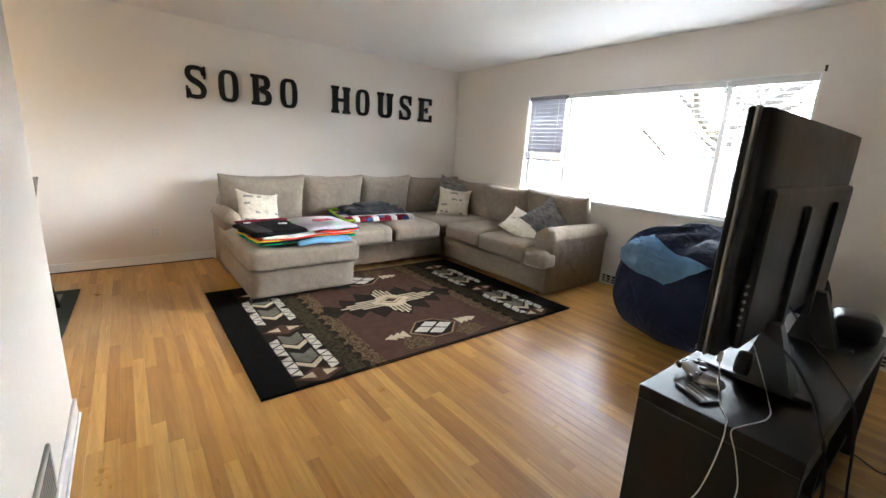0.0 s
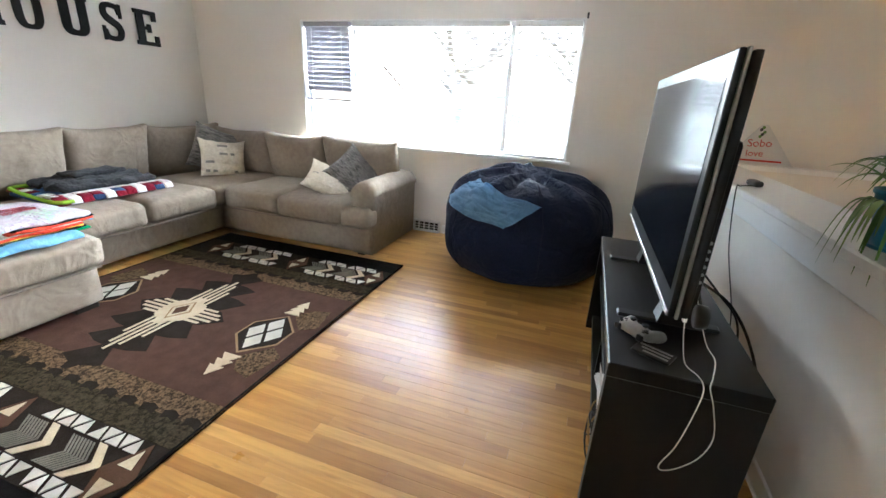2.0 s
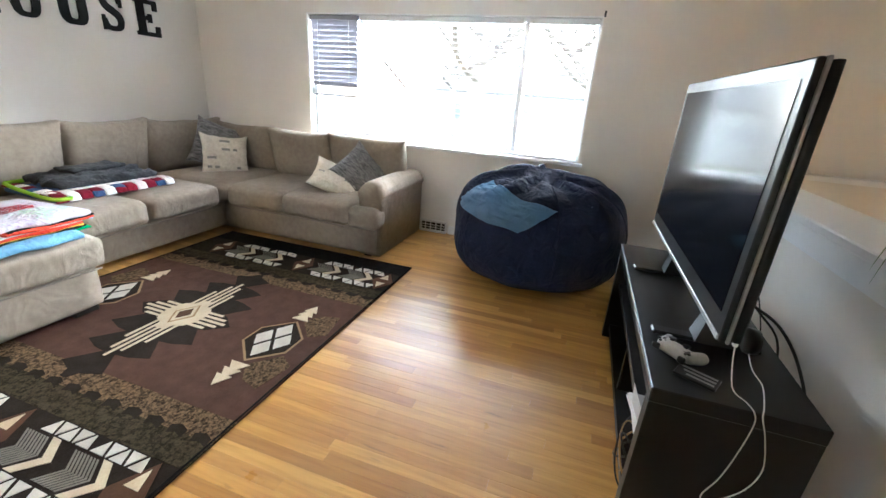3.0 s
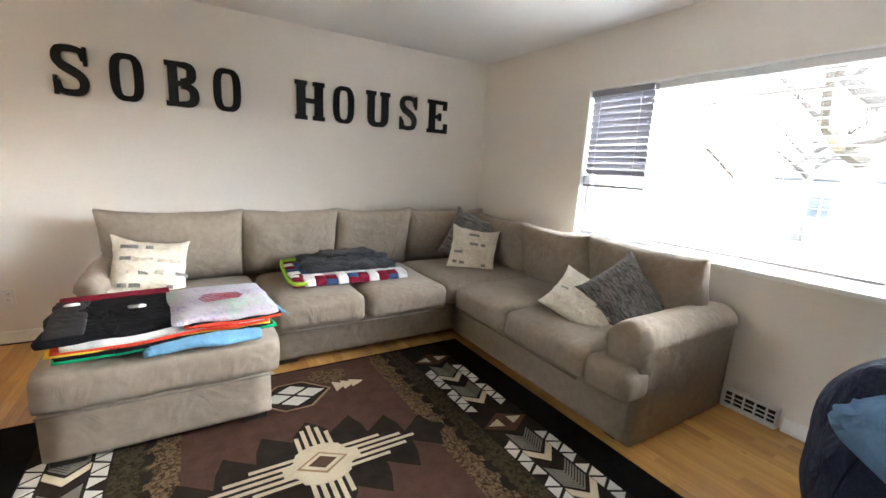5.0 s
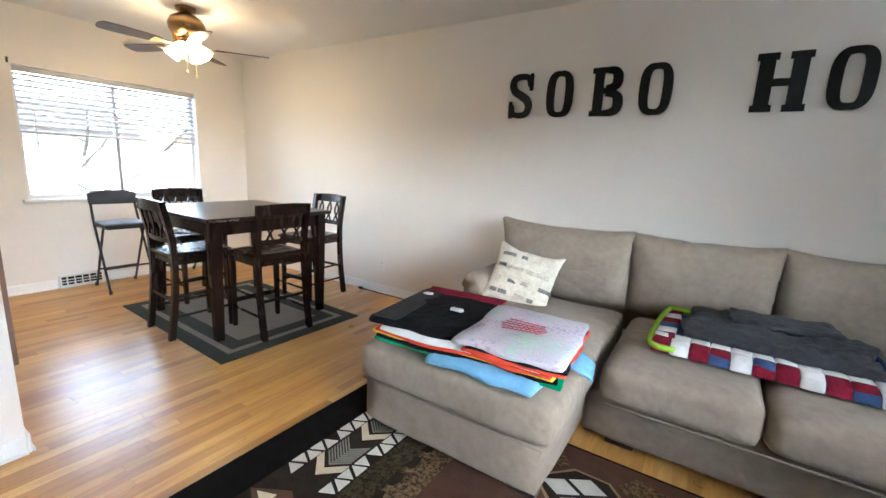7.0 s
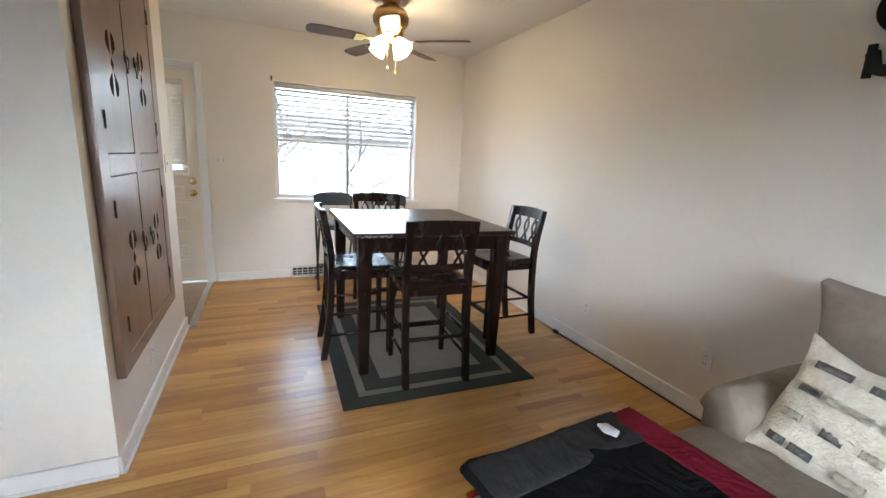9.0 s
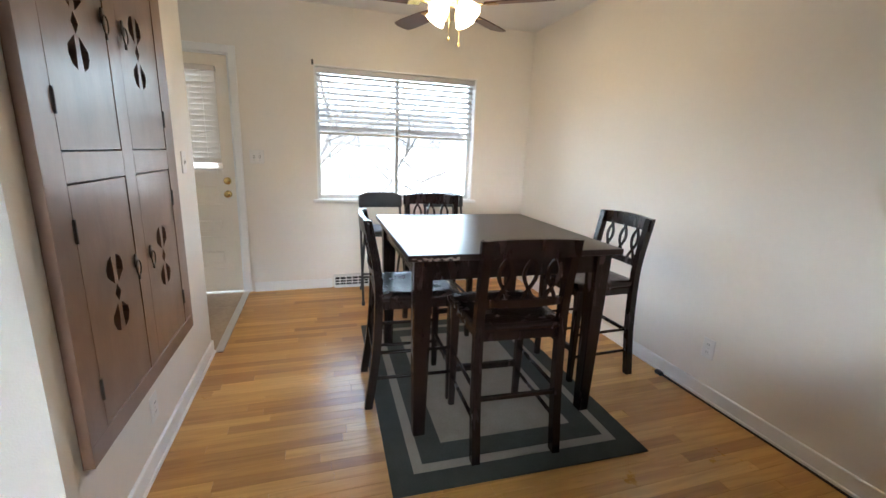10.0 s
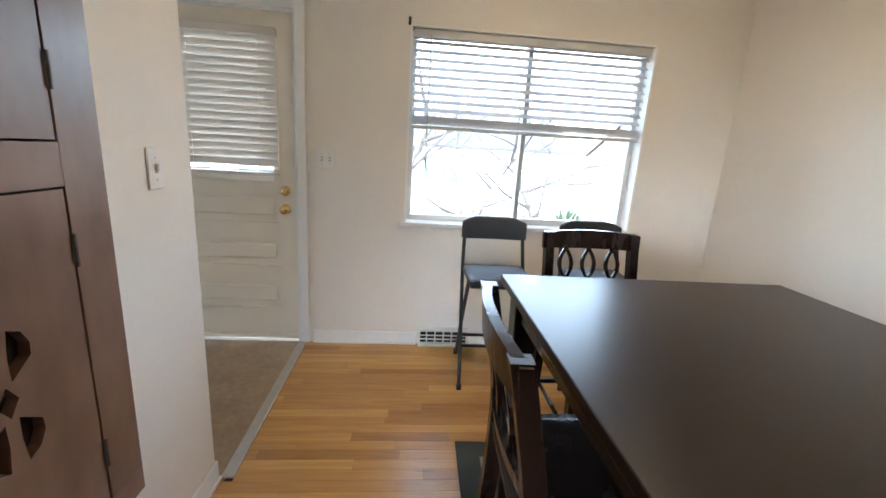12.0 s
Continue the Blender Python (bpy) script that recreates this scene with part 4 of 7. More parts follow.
bm = bmesh.new()
NA, NT = 96, 40
rings = [[bm.verts.new(bean_point(i * math.tau / NA, j / NT)) for i in range(NA)] for j in range(1, NT)]
for r0, r1 in zip(rings, rings[1:]):
    for i in range(NA):
        bm.faces.new((r0[i], r0[(i + 1) % NA], r1[(i + 1) % NA], r1[i]))
bm.faces.new(rings[0][::-1])
bm.faces.new(rings[-1])
part("bag", bm, BEAN, bean, "", True)
for a in (0.3, 1.35, 2.4, 3.45, 4.5, 5.55):
    pts = [bean_point(a, t / 30) + Vector((math.cos(a), math.sin(a), 0.4)) * 0.003 for t in range(8, 29)]
    part("seam", rod(pts, 0.005, 5), BEAN, bean, "", True)

throw = thing("blue_throw", "folded teal-blue fleece draped over the bean bag", "blanket", pose(3.55, 1.60, 0))


def draped(corners, lift, seed, thick):
    """A cloth laid on the bag between four corners (way round, height), with soft folds."""
    bm = bmesh.new()
    n = 26
    grid = []
    for j in range(n + 1):
        row = []
        for i in range(n + 1):
            u, v = i / n, j / n
            a, t = [(1 - v) * ((1 - u) * corners[0][k] + u * corners[1][k]) + v * ((1 - u) * corners[3][k] + u * corners[2][k]) for k in (0, 1)]
            a += 0.05 * noise.noise(Vector((u * 2.5, v * 2.5, seed)))
            t += 0.012 * noise.noise(Vector((u * 3, v * 3, seed + 4)))
            p = bean_point(a, t)
            out = Vector((math.cos(a) * 0.7, math.sin(a) * 0.7, 0.75)).normalized()
            wave = 0.014 * noise.noise(Vector((u * 4, v * 4, seed))) + 0.010 * noise.noise(Vector((u * 9 + v * 4, v * 8, seed)))
            row.append(bm.verts.new(p + out * (lift + wave)))
        grid.append(row)
    for r0, r1 in zip(grid, grid[1:]):
        for i in range(n):
            bm.faces.new((r0[i], r0[i + 1], r1[i + 1], r1[i]))
    bmesh.ops.solidify(bm, geom=bm.faces[:], thickness=thick)
    return bm


part("cloth", draped(((2.10, 0.615), (3.05, 0.560), (3.42, 0.715), (2.30, 0.850)), 0.030, 3.0, 0.020), THROW, throw, "", True)
part("upper_fold", draped(((2.14, 0.640), (2.98, 0.585), (3.20, 0.690), (2.32, 0.790)), 0.052, 3.0, 0.016), THROW, throw, "", True)


# ---- television and stand ----
SX0, SX1, SY0, SY1, SZ = 1.40, 2.80, 0.595, 1.03, 0.607
stand = thing("tv_stand", "long black veneer television stand with open shelves", "tv stand")
part("top", box(SX0, SX1, SY0, SY1, SZ - 0.05, SZ, 0.003), BLACKWOOD, stand)
for x in (SX0 + 0.001, SX1 - 0.051):
    part("side_panel", box(x, x + 0.05, SY0 + 0.001, SY1 - 0.001, 0, SZ - 0.051, 0.002), BLACKWOOD, stand)
part("shelf", box(SX0 + 0.052, SX1 - 0.052, SY0 + 0.03, SY1 - 0.03, 0.345, 0.375, 0.002), BLACKWOOD, stand)
part("shelf", box(SX0 + 0.052, SX1 - 0.052, SY0 + 0.03, SY1 - 0.03, 0.06, 0.095, 0.002), BLACKWOOD, stand)
part("divider", box(2.085, 2.115, SY0 + 0.03, SY1 - 0.04, 0.097, 0.343, 0.002), BLACKWOOD, stand)
# Highlight along the top's front edge, modelled as a thin pale strip.
part("edge_highlight", box(SX0, SX1, SY1 + 0.0005, SY1 + 0.0035, SZ - 0.012, SZ - 0.004), GREYPLASTIC, stand, "pale strip standing in for the edge's highlight")

TVX, TVY, TVA = 2.068, 0.866, 0.5
tv = thing("television", "wide flat black television with silver rim, switched off", "television", pose(TVX, TVY, 0, 0, 0, TVA))
tw, tz0, tz1 = 1.28, 0.775, 1.487
part("rim", box(-tw / 2, tw / 2, 0.013, 0.022, tz0, tz1, 0.003, seg=2), TVSILVER, tv, "silver rim")
bm = box(-tw / 2 + 0.002, tw / 2 - 0.002, 0.0225, 0.040, tz0 + 0.002, tz1 - 0.002, 0.006, seg=2)
part("bezel", bm, TVBLACK, tv, "glossy black bezel")
part("screen", box(-tw / 2 + 0.045, tw / 2 - 0.045, 0.0405, 0.0420, tz0 + 0.075, tz1 - 0.045), SCREEN, tv, "dark screen")
part("chrome_strip", box(-tw / 2 + 0.01, tw / 2 - 0.01, 0.0405, 0.046, tz0 + 0.004, tz0 + 0.020, 0.002), TVSILVER, tv, "bright strip along the lower edge")
bm = cushion((tw - 0.006, 0.030, tz1 - tz0 - 0.006), 0.012, (0, 0, 0), 8, 0)
part("back_shell", moved(bm, pose(0, -0.0025, (tz0 + tz1) / 2)), TVBLACK, tv, "", True)
part("back_housing", box(-0.57, 0.53, -0.048, -0.0178, tz0 + 0.02, tz0 + 0.50, 0.015, seg=2), TVBLACK, tv, "raised rear housing")
for x in (-0.20, 0.20):
    part("bracket", box(x - 0.022, x + 0.022, -0.066, -0.0485, tz0 - 0.02, tz0 + 0.44, 0.004), BLACKPLASTIC, tv, "upright mounting bracket")
for k in range(6):
    part("socket", moved(lathe([(0.0, 0), (0.005, 0), (0.005, 0.004), (0.003, 0.005), (0, 0.005)], 10), pose(-0.570, -0.034, tz0 + 0.10 + 0.024 * k, 0, -90, 0)), (GREYPLASTIC, TVSILVER)[k % 2], tv, "round cable socket")
for x in (-0.31, 0.33):
    foot = part("foot", box(x - 0.025, x + 0.025, -0.21, 0.13, SZ + 0.001, SZ + 0.016, 0.005), BLACKPLASTIC, tv, "flat black foot")
    bm = bmesh.new()
    for y0, y1, z0, z1 in ((-0.16, -0.03, SZ + 0.014, tz0 + 0.06),):
        a = [(x - 0.045, y0, z0), (x + 0.045, y0, z0), (x + 0.045, y1 + 0.03, z0), (x - 0.045, y1 + 0.03, z0)]
        b = [(x - 0.022, y1 - 0.055, z1), (x + 0.022, y1 - 0.055, z1), (x + 0.022, y1 - 0.018, z1), (x - 0.022, y1 - 0.018, z1)]
        va = [bm.verts.new(p) for p in a]
        vb = [bm.verts.new(p) for p in b]
        bm.faces.new(va[::-1])
        bm.faces.new(vb)
        for k in range(4):
            bm.faces.new((va[k], va[(k + 1) % 4], vb[(k + 1) % 4], vb[k]))
    part("neck", bm, BLACKPLASTIC, tv, "tapered stand neck")
part("hinge", moved(lathe([(0, 0), (0.035, 0), (0.038, 0.01), (0.035, 0.03), (0, 0.032)], 20), pose(-tw / 2 + 0.08, -0.05, tz0 - 0.012, 90, 0, 0)), BLACKPLASTIC, tv, "round swivel joint", True)


# ---- rugs ----
RX0, RX1, RY0, RY1 = 0.547, 3.156, 2.507, 4.354
PILE = dict(rough=0.95, scale=14, fine=160, bump=0.6, bump_scale=320, contrast=1.3, spec=0.04)
R_BLACK = material("pile_black", (0.006, 0.0058, 0.0058), (0.013, 0.012, 0.012), **PILE)
R_BROWN = material("pile_brown", (0.072, 0.037, 0.027), (0.105, 0.058, 0.043), **PILE)
R_DARK = material("pile_dark", (0.020, 0.015, 0.012), (0.034, 0.026, 0.021), **PILE)
R_CREAM = material("pile_cream", (0.52, 0.43, 0.29), (0.66, 0.57, 0.41), **PILE)
R_TAN = material("pile_tan", (0.26, 0.17, 0.09), (0.34, 0.23, 0.13), **PILE)
R_WHITE = material("pile_white", (0.55, 0.52, 0.46), (0.68, 0.65, 0.58), **PILE)
R_GREY = material("pile_grey", (0.17, 0.16, 0.13), (0.25, 0.23, 0.19), **PILE)
R_UMBER = material("pile_umber", (0.085, 0.045, 0.028), (0.12, 0.066, 0.042), **PILE)
R_SPECK = material("pile_speckled", (0.035, 0.024, 0.016), (0.20, 0.13, 0.07), rough=0.95, scale=60, fine=150, bump=0.6, bump_scale=300, contrast=2.6, spec=0.04)
R_OLIVE = material("pile_olive", (0.022, 0.018, 0.012), (0.075, 0.058, 0.034), rough=0.95, scale=50, fine=150, bump=0.6, bump_scale=300, contrast=2.4, spec=0.04)

rug = thing("area_rug", "brown southwestern rug with cream star and black ends", "rug", pose(RX0, RY0, 0.003))
LU, LV = RX1 - RX0, RY1 - RY0
CU, CV = LU / 2, LV / 2


part("backing", box(0, LU, 0, LV, 0, 0.004), R_BLACK, rug)


def pile(name, poly, mat, top, label=""):
    return part(name, prism(poly, 0.0035, top), mat, rug, label)


def rect(u0, u1, v0, v1):
    return [(u0, v0), (u1, v0), (u1, v1), (u0, v1)]


def mir(poly):
    """The same outline at the rug's other end."""
    return [(LU - u, v) for u, v in poly][::-1]


for f in (lambda q: q, mir):
    pile("end_band", f(rect(0.0, 0.195, 0, LV)), R_BLACK, 0.0105, "plain black end band")
    pile("pattern_band", f(rect(0.196, 0.50, 0, LV)), R_DARK, 0.0100)
    pile("olive_band", f(rect(0.501, 0.625, 0, LV)), R_OLIVE, 0.0105)
    pile("speckled_band", f(rect(0.626, 0.755, 0, LV)), R_SPECK, 0.0105)
pile("field", rect(0.756, LU - 0.756, 0, LV), R_BROWN, 0.0105, "brown field")

T1 = 0.0122
# leaf chain between the olive and speckled bands
for f in (lambda q: q, mir):
    for k in range(15):
        v = 0.06 + (LV - 0.12) * k / 14
        pile("leaf", f([(0.605, v - 0.045), (0.645, v - 0.04), (0.66, v), (0.645, v + 0.045), (0.605, v + 0.03), (0.62, v)]), R_DARK, T1)
# serrated dark mountain round the star
teeth = []
for k in range(7):
    u0 = CU - 0.60 + 1.20 * k / 7
    h = (0.14, 0.22, 0.30, 0.34, 0.30, 0.22, 0.14)[k]
    lean = 0.04 if k < 3 else 0.085 if k == 3 else 0.13
    teeth += [(u0 + 0.004, CV + h - 0.10), (u0 + lean, CV + h), (u0 + 0.167, CV + h - 0.10)]
ser = [(CU - 0.64, CV + 0.02)] + teeth + [(CU + 0.64, CV + 0.02), (CU + 0.64, CV - 0.02)] + [(u, 2 * CV - v) for u, v in teeth[::-1]] + [(CU - 0.64, CV - 0.02)]
pile("serrated_medallion", ser, R_DARK, T1, "dark serrated medallion")
# star: bars, diamond and core
T2, T3, T4 = 0.0138, 0.0152, 0.0166
for k in range(-2, 3):
    ln = (0.46, 0.40, 0.30)[abs(k)]
    o = 0.036 * k
    for s in (-1, 1):
        a, b = sorted((CU + s * 0.08, CU + s * ln))
        pile("ray", [(a, CV + o - 0.009), (b, CV + o - 0.009), (b, CV + o + 0.009), (a, CV + o + 0.009)], R_CREAM, T2)
        l2 = (0.30, 0.27, 0.22)[abs(k)]
        a, b = sorted((CV + s * 0.07, CV + s * l2))
        pile("ray", [(CU + o - 0.010, a), (CU + o + 0.010, a), (CU + o + 0.010, b), (CU + o - 0.010, b)], R_CREAM, T2)


def diamond(u, v, a, b):
    return [(u - a, v), (u, v - b), (u + a, v), (u, v + b)]


pile("star_core", [(CU - 0.17, CV - 0.03), (CU - 0.12, CV - 0.05), (CU - 0.10, CV - 0.10), (CU - 0.04, CV - 0.13), (CU + 0.04, CV - 0.13), (CU + 0.10, CV - 0.10), (CU + 0.12, CV - 0.05), (CU + 0.17, CV - 0.03),
                   (CU + 0.17, CV + 0.03), (CU + 0.12, CV + 0.05), (CU + 0.10, CV + 0.10), (CU + 0.04, CV + 0.13), (CU - 0.04, CV + 0.13), (CU - 0.10, CV + 0.10), (CU - 0.12, CV + 0.05), (CU - 0.17, CV + 0.03)], R_CREAM, T3)
pile("star_outline", diamond(CU, CV, 0.115, 0.075), R_TAN, T4)
pile("star_heart", diamond(CU, CV, 0.098, 0.062), R_CREAM, T4 + 0.001)
pile("star_middle", diamond(CU, CV, 0.065, 0.042), R_UMBER, T4 + 0.002)
# side diamonds with arrow heads
for v, s in ((0.280, -1), (LV - 0.305, 1)):
    pile("diamond_outline", [(CU - 0.215, v), (CU - 0.075, v - 0.145), (CU + 0.075, v - 0.145), (CU + 0.215, v), (CU + 0.075, v + 0.145), (CU - 0.075, v + 0.145)], R_TAN, T1 + 0.0004)
    pile("diamond", [(CU - 0.198, v), (CU - 0.068, v - 0.133), (CU + 0.068, v - 0.133), (CU + 0.198, v), (CU + 0.068, v + 0.133), (CU - 0.068, v + 0.133)], R_DARK, T2)
    for a in (-1, 1):
        pile("lozenge", diamond(CU + a * 0.094, v, 0.078, 0.050), R_WHITE, T3)
        pile("lozenge", diamond(CU, v + a * 0.062, 0.078, 0.050), R_WHITE, T3)
        pile("speckled_patch", [(CU + a * 0.10, v + s * 0.15), (CU + a * 0.235, v + s * 0.03), (CU + a * 0.33, v + s * 0.10), (CU + a * 0.36, v + s * 0.20), (CU + a * 0.16, v + s * 0.24)], R_SPECK, T1 + 0.0002)
        for k in range(3):
            u = CU + a * (0.235 + 0.052 * k)
            hh = 0.056 - 0.006 * k
            pile("arrow_head", [(u, v - hh), (u + a * 0.078, v), (u, v + hh)], R_CREAM, T2 + 0.0006 * (3 - k))
# chevrons, ladders and lozenges at both ends
UM = 0.348
for f in (lambda q: q, mir):
    for vc, s in ((0.245, -1), (0.520, -1), (1.06, -1), (1.335, -1)):
        for j in range(8):
            o = 0.020 + 0.0165 * j
            pile("chevron_stripe", f([(UM - 0.070, vc - s * (o + 0.050)), (UM, vc - s * (o - 0.010)), (UM + 0.070, vc - s * (o + 0.050)), (UM + 0.070, vc - s * (o + 0.0405)), (UM, vc - s * (o - 0.0195)), (UM - 0.070, vc - s * (o + 0.0405))]), R_GREY, T1 + 0.0003)
        pile("chevron", f([(UM - 0.078, vc - s * 0.045), (UM, vc + s * 0.025), (UM + 0.078, vc - s * 0.045), (UM + 0.078, vc - s * 0.003), (UM, vc + s * 0.072), (UM - 0.078, vc - s * 0.003)]), R_CREAM, T2)
        for side, q in ((0.203, 1), (0.493, -1)):
            for k in range(5):
                v0 = vc - 0.115 + 0.049 * k
                a, b = side, side + q * 0.060
                if k % 2:
                    tri = [(a, v0 - 0.012), (b, v0 + 0.022), (a, v0 + 0.052)]
                else:
                    tri = [(b, v0 - 0.012), (a, v0 + 0.020), (b, v0 + 0.052)]
                pile("ladder_block", f(tri), R_WHITE, T2)
    for vm in (0.025, 0.79, 1.60):
        pile("umber_lozenge", f(diamond(UM, max(0.09, vm), 0.145, 0.085)), R_UMBER, T1 + 0.0006)
        for a in (-1, 1):
            w_ = max(0.09, vm)
            pile("cream_triangle", f([(UM + a * 0.030, w_ - 0.032), (UM + a * 0.110, w_ + 0.004), (UM + a * 0.030, w_ + 0.036)]), R_CREAM, T3)
for o in (0.004, LV - 0.012):
    part("binding", box(0, LU, o, o + 0.008, 0.004, 0.0135), R_BLACK, rug)

MX, MY = -1.133, 4.384
mat_ = thing("dining_rug", "grey-green bordered rug with pale centre under the dining table", "rug", pose(MX, MY, 0.003, 0, 0, -1.6))
M_DARK = material("mat_charcoal", (0.050, 0.055, 0.050), (0.080, 0.086, 0.080), rough=0.95, scale=9, fine=140, bump=0.5, bump_scale=300, spec=0.15)
M_PALE = material("mat_sand", (0.27, 0.245, 0.20), (0.36, 0.33, 0.275), rough=0.95, scale=9, fine=120, bump=0.5, bump_scale=300, spec=0.15)
mw, md = 1.63, 1.175
part("border", box(-mw / 2, mw / 2, -md / 2, md / 2, 0, 0.007, 0.002), M_DARK, mat_)
for i, (ins, mt) in enumerate(((0.10, M_PALE), (0.145, M_DARK), (0.255, M_PALE))):
    part("pale_line" if i == 0 else "inner_border" if i == 1 else "centre_field", box(-mw / 2 + ins, mw / 2 - ins, -md / 2 + ins, md / 2 - ins, 0.006, 0.0085 + 0.0012 * i), mt, mat_)


# ---- wall letters ----
LETTER = material("black_letter", (0.011, 0.012, 0.012), (0.022, 0.023, 0.023), 0.6, 6, 60, 0.05, 80, spec=0.2)
LH, LT = 0.318, 0.020


def strip_2d(bm, pts, w, z0, z1):
    """A flat bar of width w along 2D points."""
    n = len(pts)
    L, R = [], []
    for i, p in enumerate(pts):
        a, b = Vector(pts[max(0, i - 1)]), Vector(pts[min(n - 1, i + 1)])
        d = (b - a).normalized()
        q = Vector((-d.y, d.x))
        ww = (w[i] if isinstance(w, (list, tuple)) else w) / 2
        L.append((p[0] + q.x * ww, p[1] + q.y * ww))
        R.append((p[0] - q.x * ww, p[1] - q.y * ww))
    join(bm, prism(L + R[::-1], z0, z1))


def glyph(ch, w):
    """A slab-serif letter, w wide and LH high, standing on its baseline at x 0."""
    bm = bmesh.new()
    h = LH
    st = w * 0.29          # stem
    sl = h * 0.115         # slab
    e = iter([0.0004 * k for k in range(40)])

    def bar(x0, x1, y0, y1):
        join(bm, prism([(x0, y0), (x1, y0), (x1, y1), (x0, y1)], 0, LT - next(e)))

    def bowl(cx, cy, rx, ry, wd, a0, a1, flat=0.72, n=28):
        pts, ws = [], []
        for k in range(n + 1):
            a = a0 + (a1 - a0) * k / n
            c, s = math.cos(a), math.sin(a)
            pts.append((cx + rx * math.copysign(abs(c) ** flat, c), cy + ry * math.copysign(abs(s) ** flat, s)))
            ws.append(wd * (0.62 + 0.38 * abs(c)))
        strip_2d(bm, pts, ws, 0, LT - next(e))

    if ch == "H":
        for x in (0.06, 0.94 - st / w):
            bar(x * w, x * w + st, 0, h)
            bar(x * w - 0.055 * w, x * w + st + 0.055 * w, 0, sl)
            bar(x * w - 0.055 * w, x * w + st + 0.055 * w, h - sl, h)
        bar(0.2 * w, 0.8 * w, h * 0.5 - sl * 0.55, h * 0.5 + sl * 0.55)
    elif ch == "O":
        bowl(w / 2, h / 2, w / 2 - st / 2, h / 2 - st * 0.31, st, 0, math.tau, 0.62, 44)
    elif ch == "U":
        for x in (0.06, 0.94 - st / w):
            bar(x * w, x * w + st, h * 0.30, h)
            bar(x * w - 0.06 * w, x * w + st + 0.06 * w, h - sl, h)
        bowl(w / 2, h * 0.32, w * 0.44 - st / 2, h * 0.32 - st * 0.31, st, math.pi, math.tau, 0.7)
    elif ch == "E":
        bar(0.08 * w, 0.08 * w + st, 0, h)
        bar(0.0, 0.96 * w, 0, sl)
        bar(0.0, 0.92 * w, h - sl, h)
        bar(0.96 * w - st * 0.6, 0.96 * w, 0, h * 0.30)
        bar(0.92 * w - st * 0.6, 0.92 * w, h * 0.72, h)
        bar(0.2 * w, 0.66 * w, h * 0.5 - sl * 0.5, h * 0.5 + sl * 0.5)
        bar(0.66 * w - st * 0.5, 0.66 * w, h * 0.38, h * 0.62)
    elif ch == "B":
        bar(0.08 * w, 0.08 * w + st, 0, h)
        bar(0.0, 0.45 * w, 0, sl)
        bar(0.0, 0.45 * w, h - sl, h)
        bar(0.2 * w, 0.45 * w, h * 0.52 - sl * 0.5, h * 0.52 + sl * 0.5)
        bowl(0.44 * w, h * 0.755, 0.50 * w - st / 2 - 0.02 * w, h * 0.245 - st * 0.31, st, -math.pi / 2, math.pi / 2, 0.7)
        bowl(0.44 * w, h * 0.265, 0.54 * w - st / 2, h * 0.265 - st * 0.31, st, -math.pi / 2, math.pi / 2, 0.7)
    elif ch == "S":
        t = st * 0.33
        ctrl = [(0.90 * w, h * 0.72), (0.80 * w, h * 0.90), (0.50 * w, h - t), (0.22 * w, h * 0.90), (0.15 * w, h * 0.735), (0.28 * w, h * 0.60), (0.52 * w, h * 0.51),
                (0.76 * w, h * 0.40), (0.85 * w, h * 0.255), (0.76 * w, h * 0.10), (0.48 * w, t), (0.20 * w, h * 0.10), (0.10 * w, h * 0.29)]
        pts = [(p[0], p[1]) for p in curve_pts([(a, b, 0) for a, b in ctrl], 6)]
        strip_2d(bm, pts, [st * (0.72 + 0.36 * math.exp(-((k / (len(pts) - 1) - 0.5) / 0.22) ** 2)) for k in range(len(pts))], 0, LT)
        bar(0.86 * w, 0.98 * w, h * 0.62, h)
        bar(0.02 * w, 0.14 * w, 0, h * 0.38)
    return bm


for ch, x0, x1 in (("S", 0.668, 0.860), ("O", 0.970, 1.162), ("B", 1.290, 1.508), ("O", 1.598, 1.792), ("H", 2.205, 2.458),
                   ("O", 2.533, 2.724), ("U", 2.840, 3.078), ("S", 3.180, 3.372), ("E", 3.490, 3.735)):
    ob = tagged(part("wall_letter", glyph(ch, x1 - x0), LETTER), f"black slab-serif wooden letter {ch} on the wall", "letter", "letters on the wall")
    ob.matrix_basis = pose(x0, NORTH - 0.004, 1.700, 90, 0, 0)


# ---- dining table and chairs ----
from mathutils import geometry

TX0, TX1, TY0, TY1, TZ = -1.69, -0.595, 3.885, 4.915, 0.893
table = thing("dining_table", "square counter-height table in dark espresso wood", "dining table", pose((TX0 + TX1) / 2, (TY0 + TY1) / 2, 0.012, 0, 0, -1.0))
hw, hd = (TX1 - TX0) / 2, (TY1 - TY0) / 2
tt = TZ - 0.012
part("tabletop", box(-hw, hw, -hd, hd, tt - 0.028, tt, 0.004, seg=2), TABLETOP, table, "glossy dark top")
for a in ((-hw + 0.05, hw - 0.05, -hd + 0.05, -hd + 0.075), (-hw + 0.05, hw - 0.05, hd - 0.075, hd - 0.05),
          (-hw + 0.05, -hw + 0.075, -hd + 0.076, hd - 0.076), (hw - 0.075, hw - 0.05, -hd + 0.076, hd - 0.076)):
    part("apron", box(*a, tt - 0.125, tt - 0.030, 0.003), ESPRESSO, table)


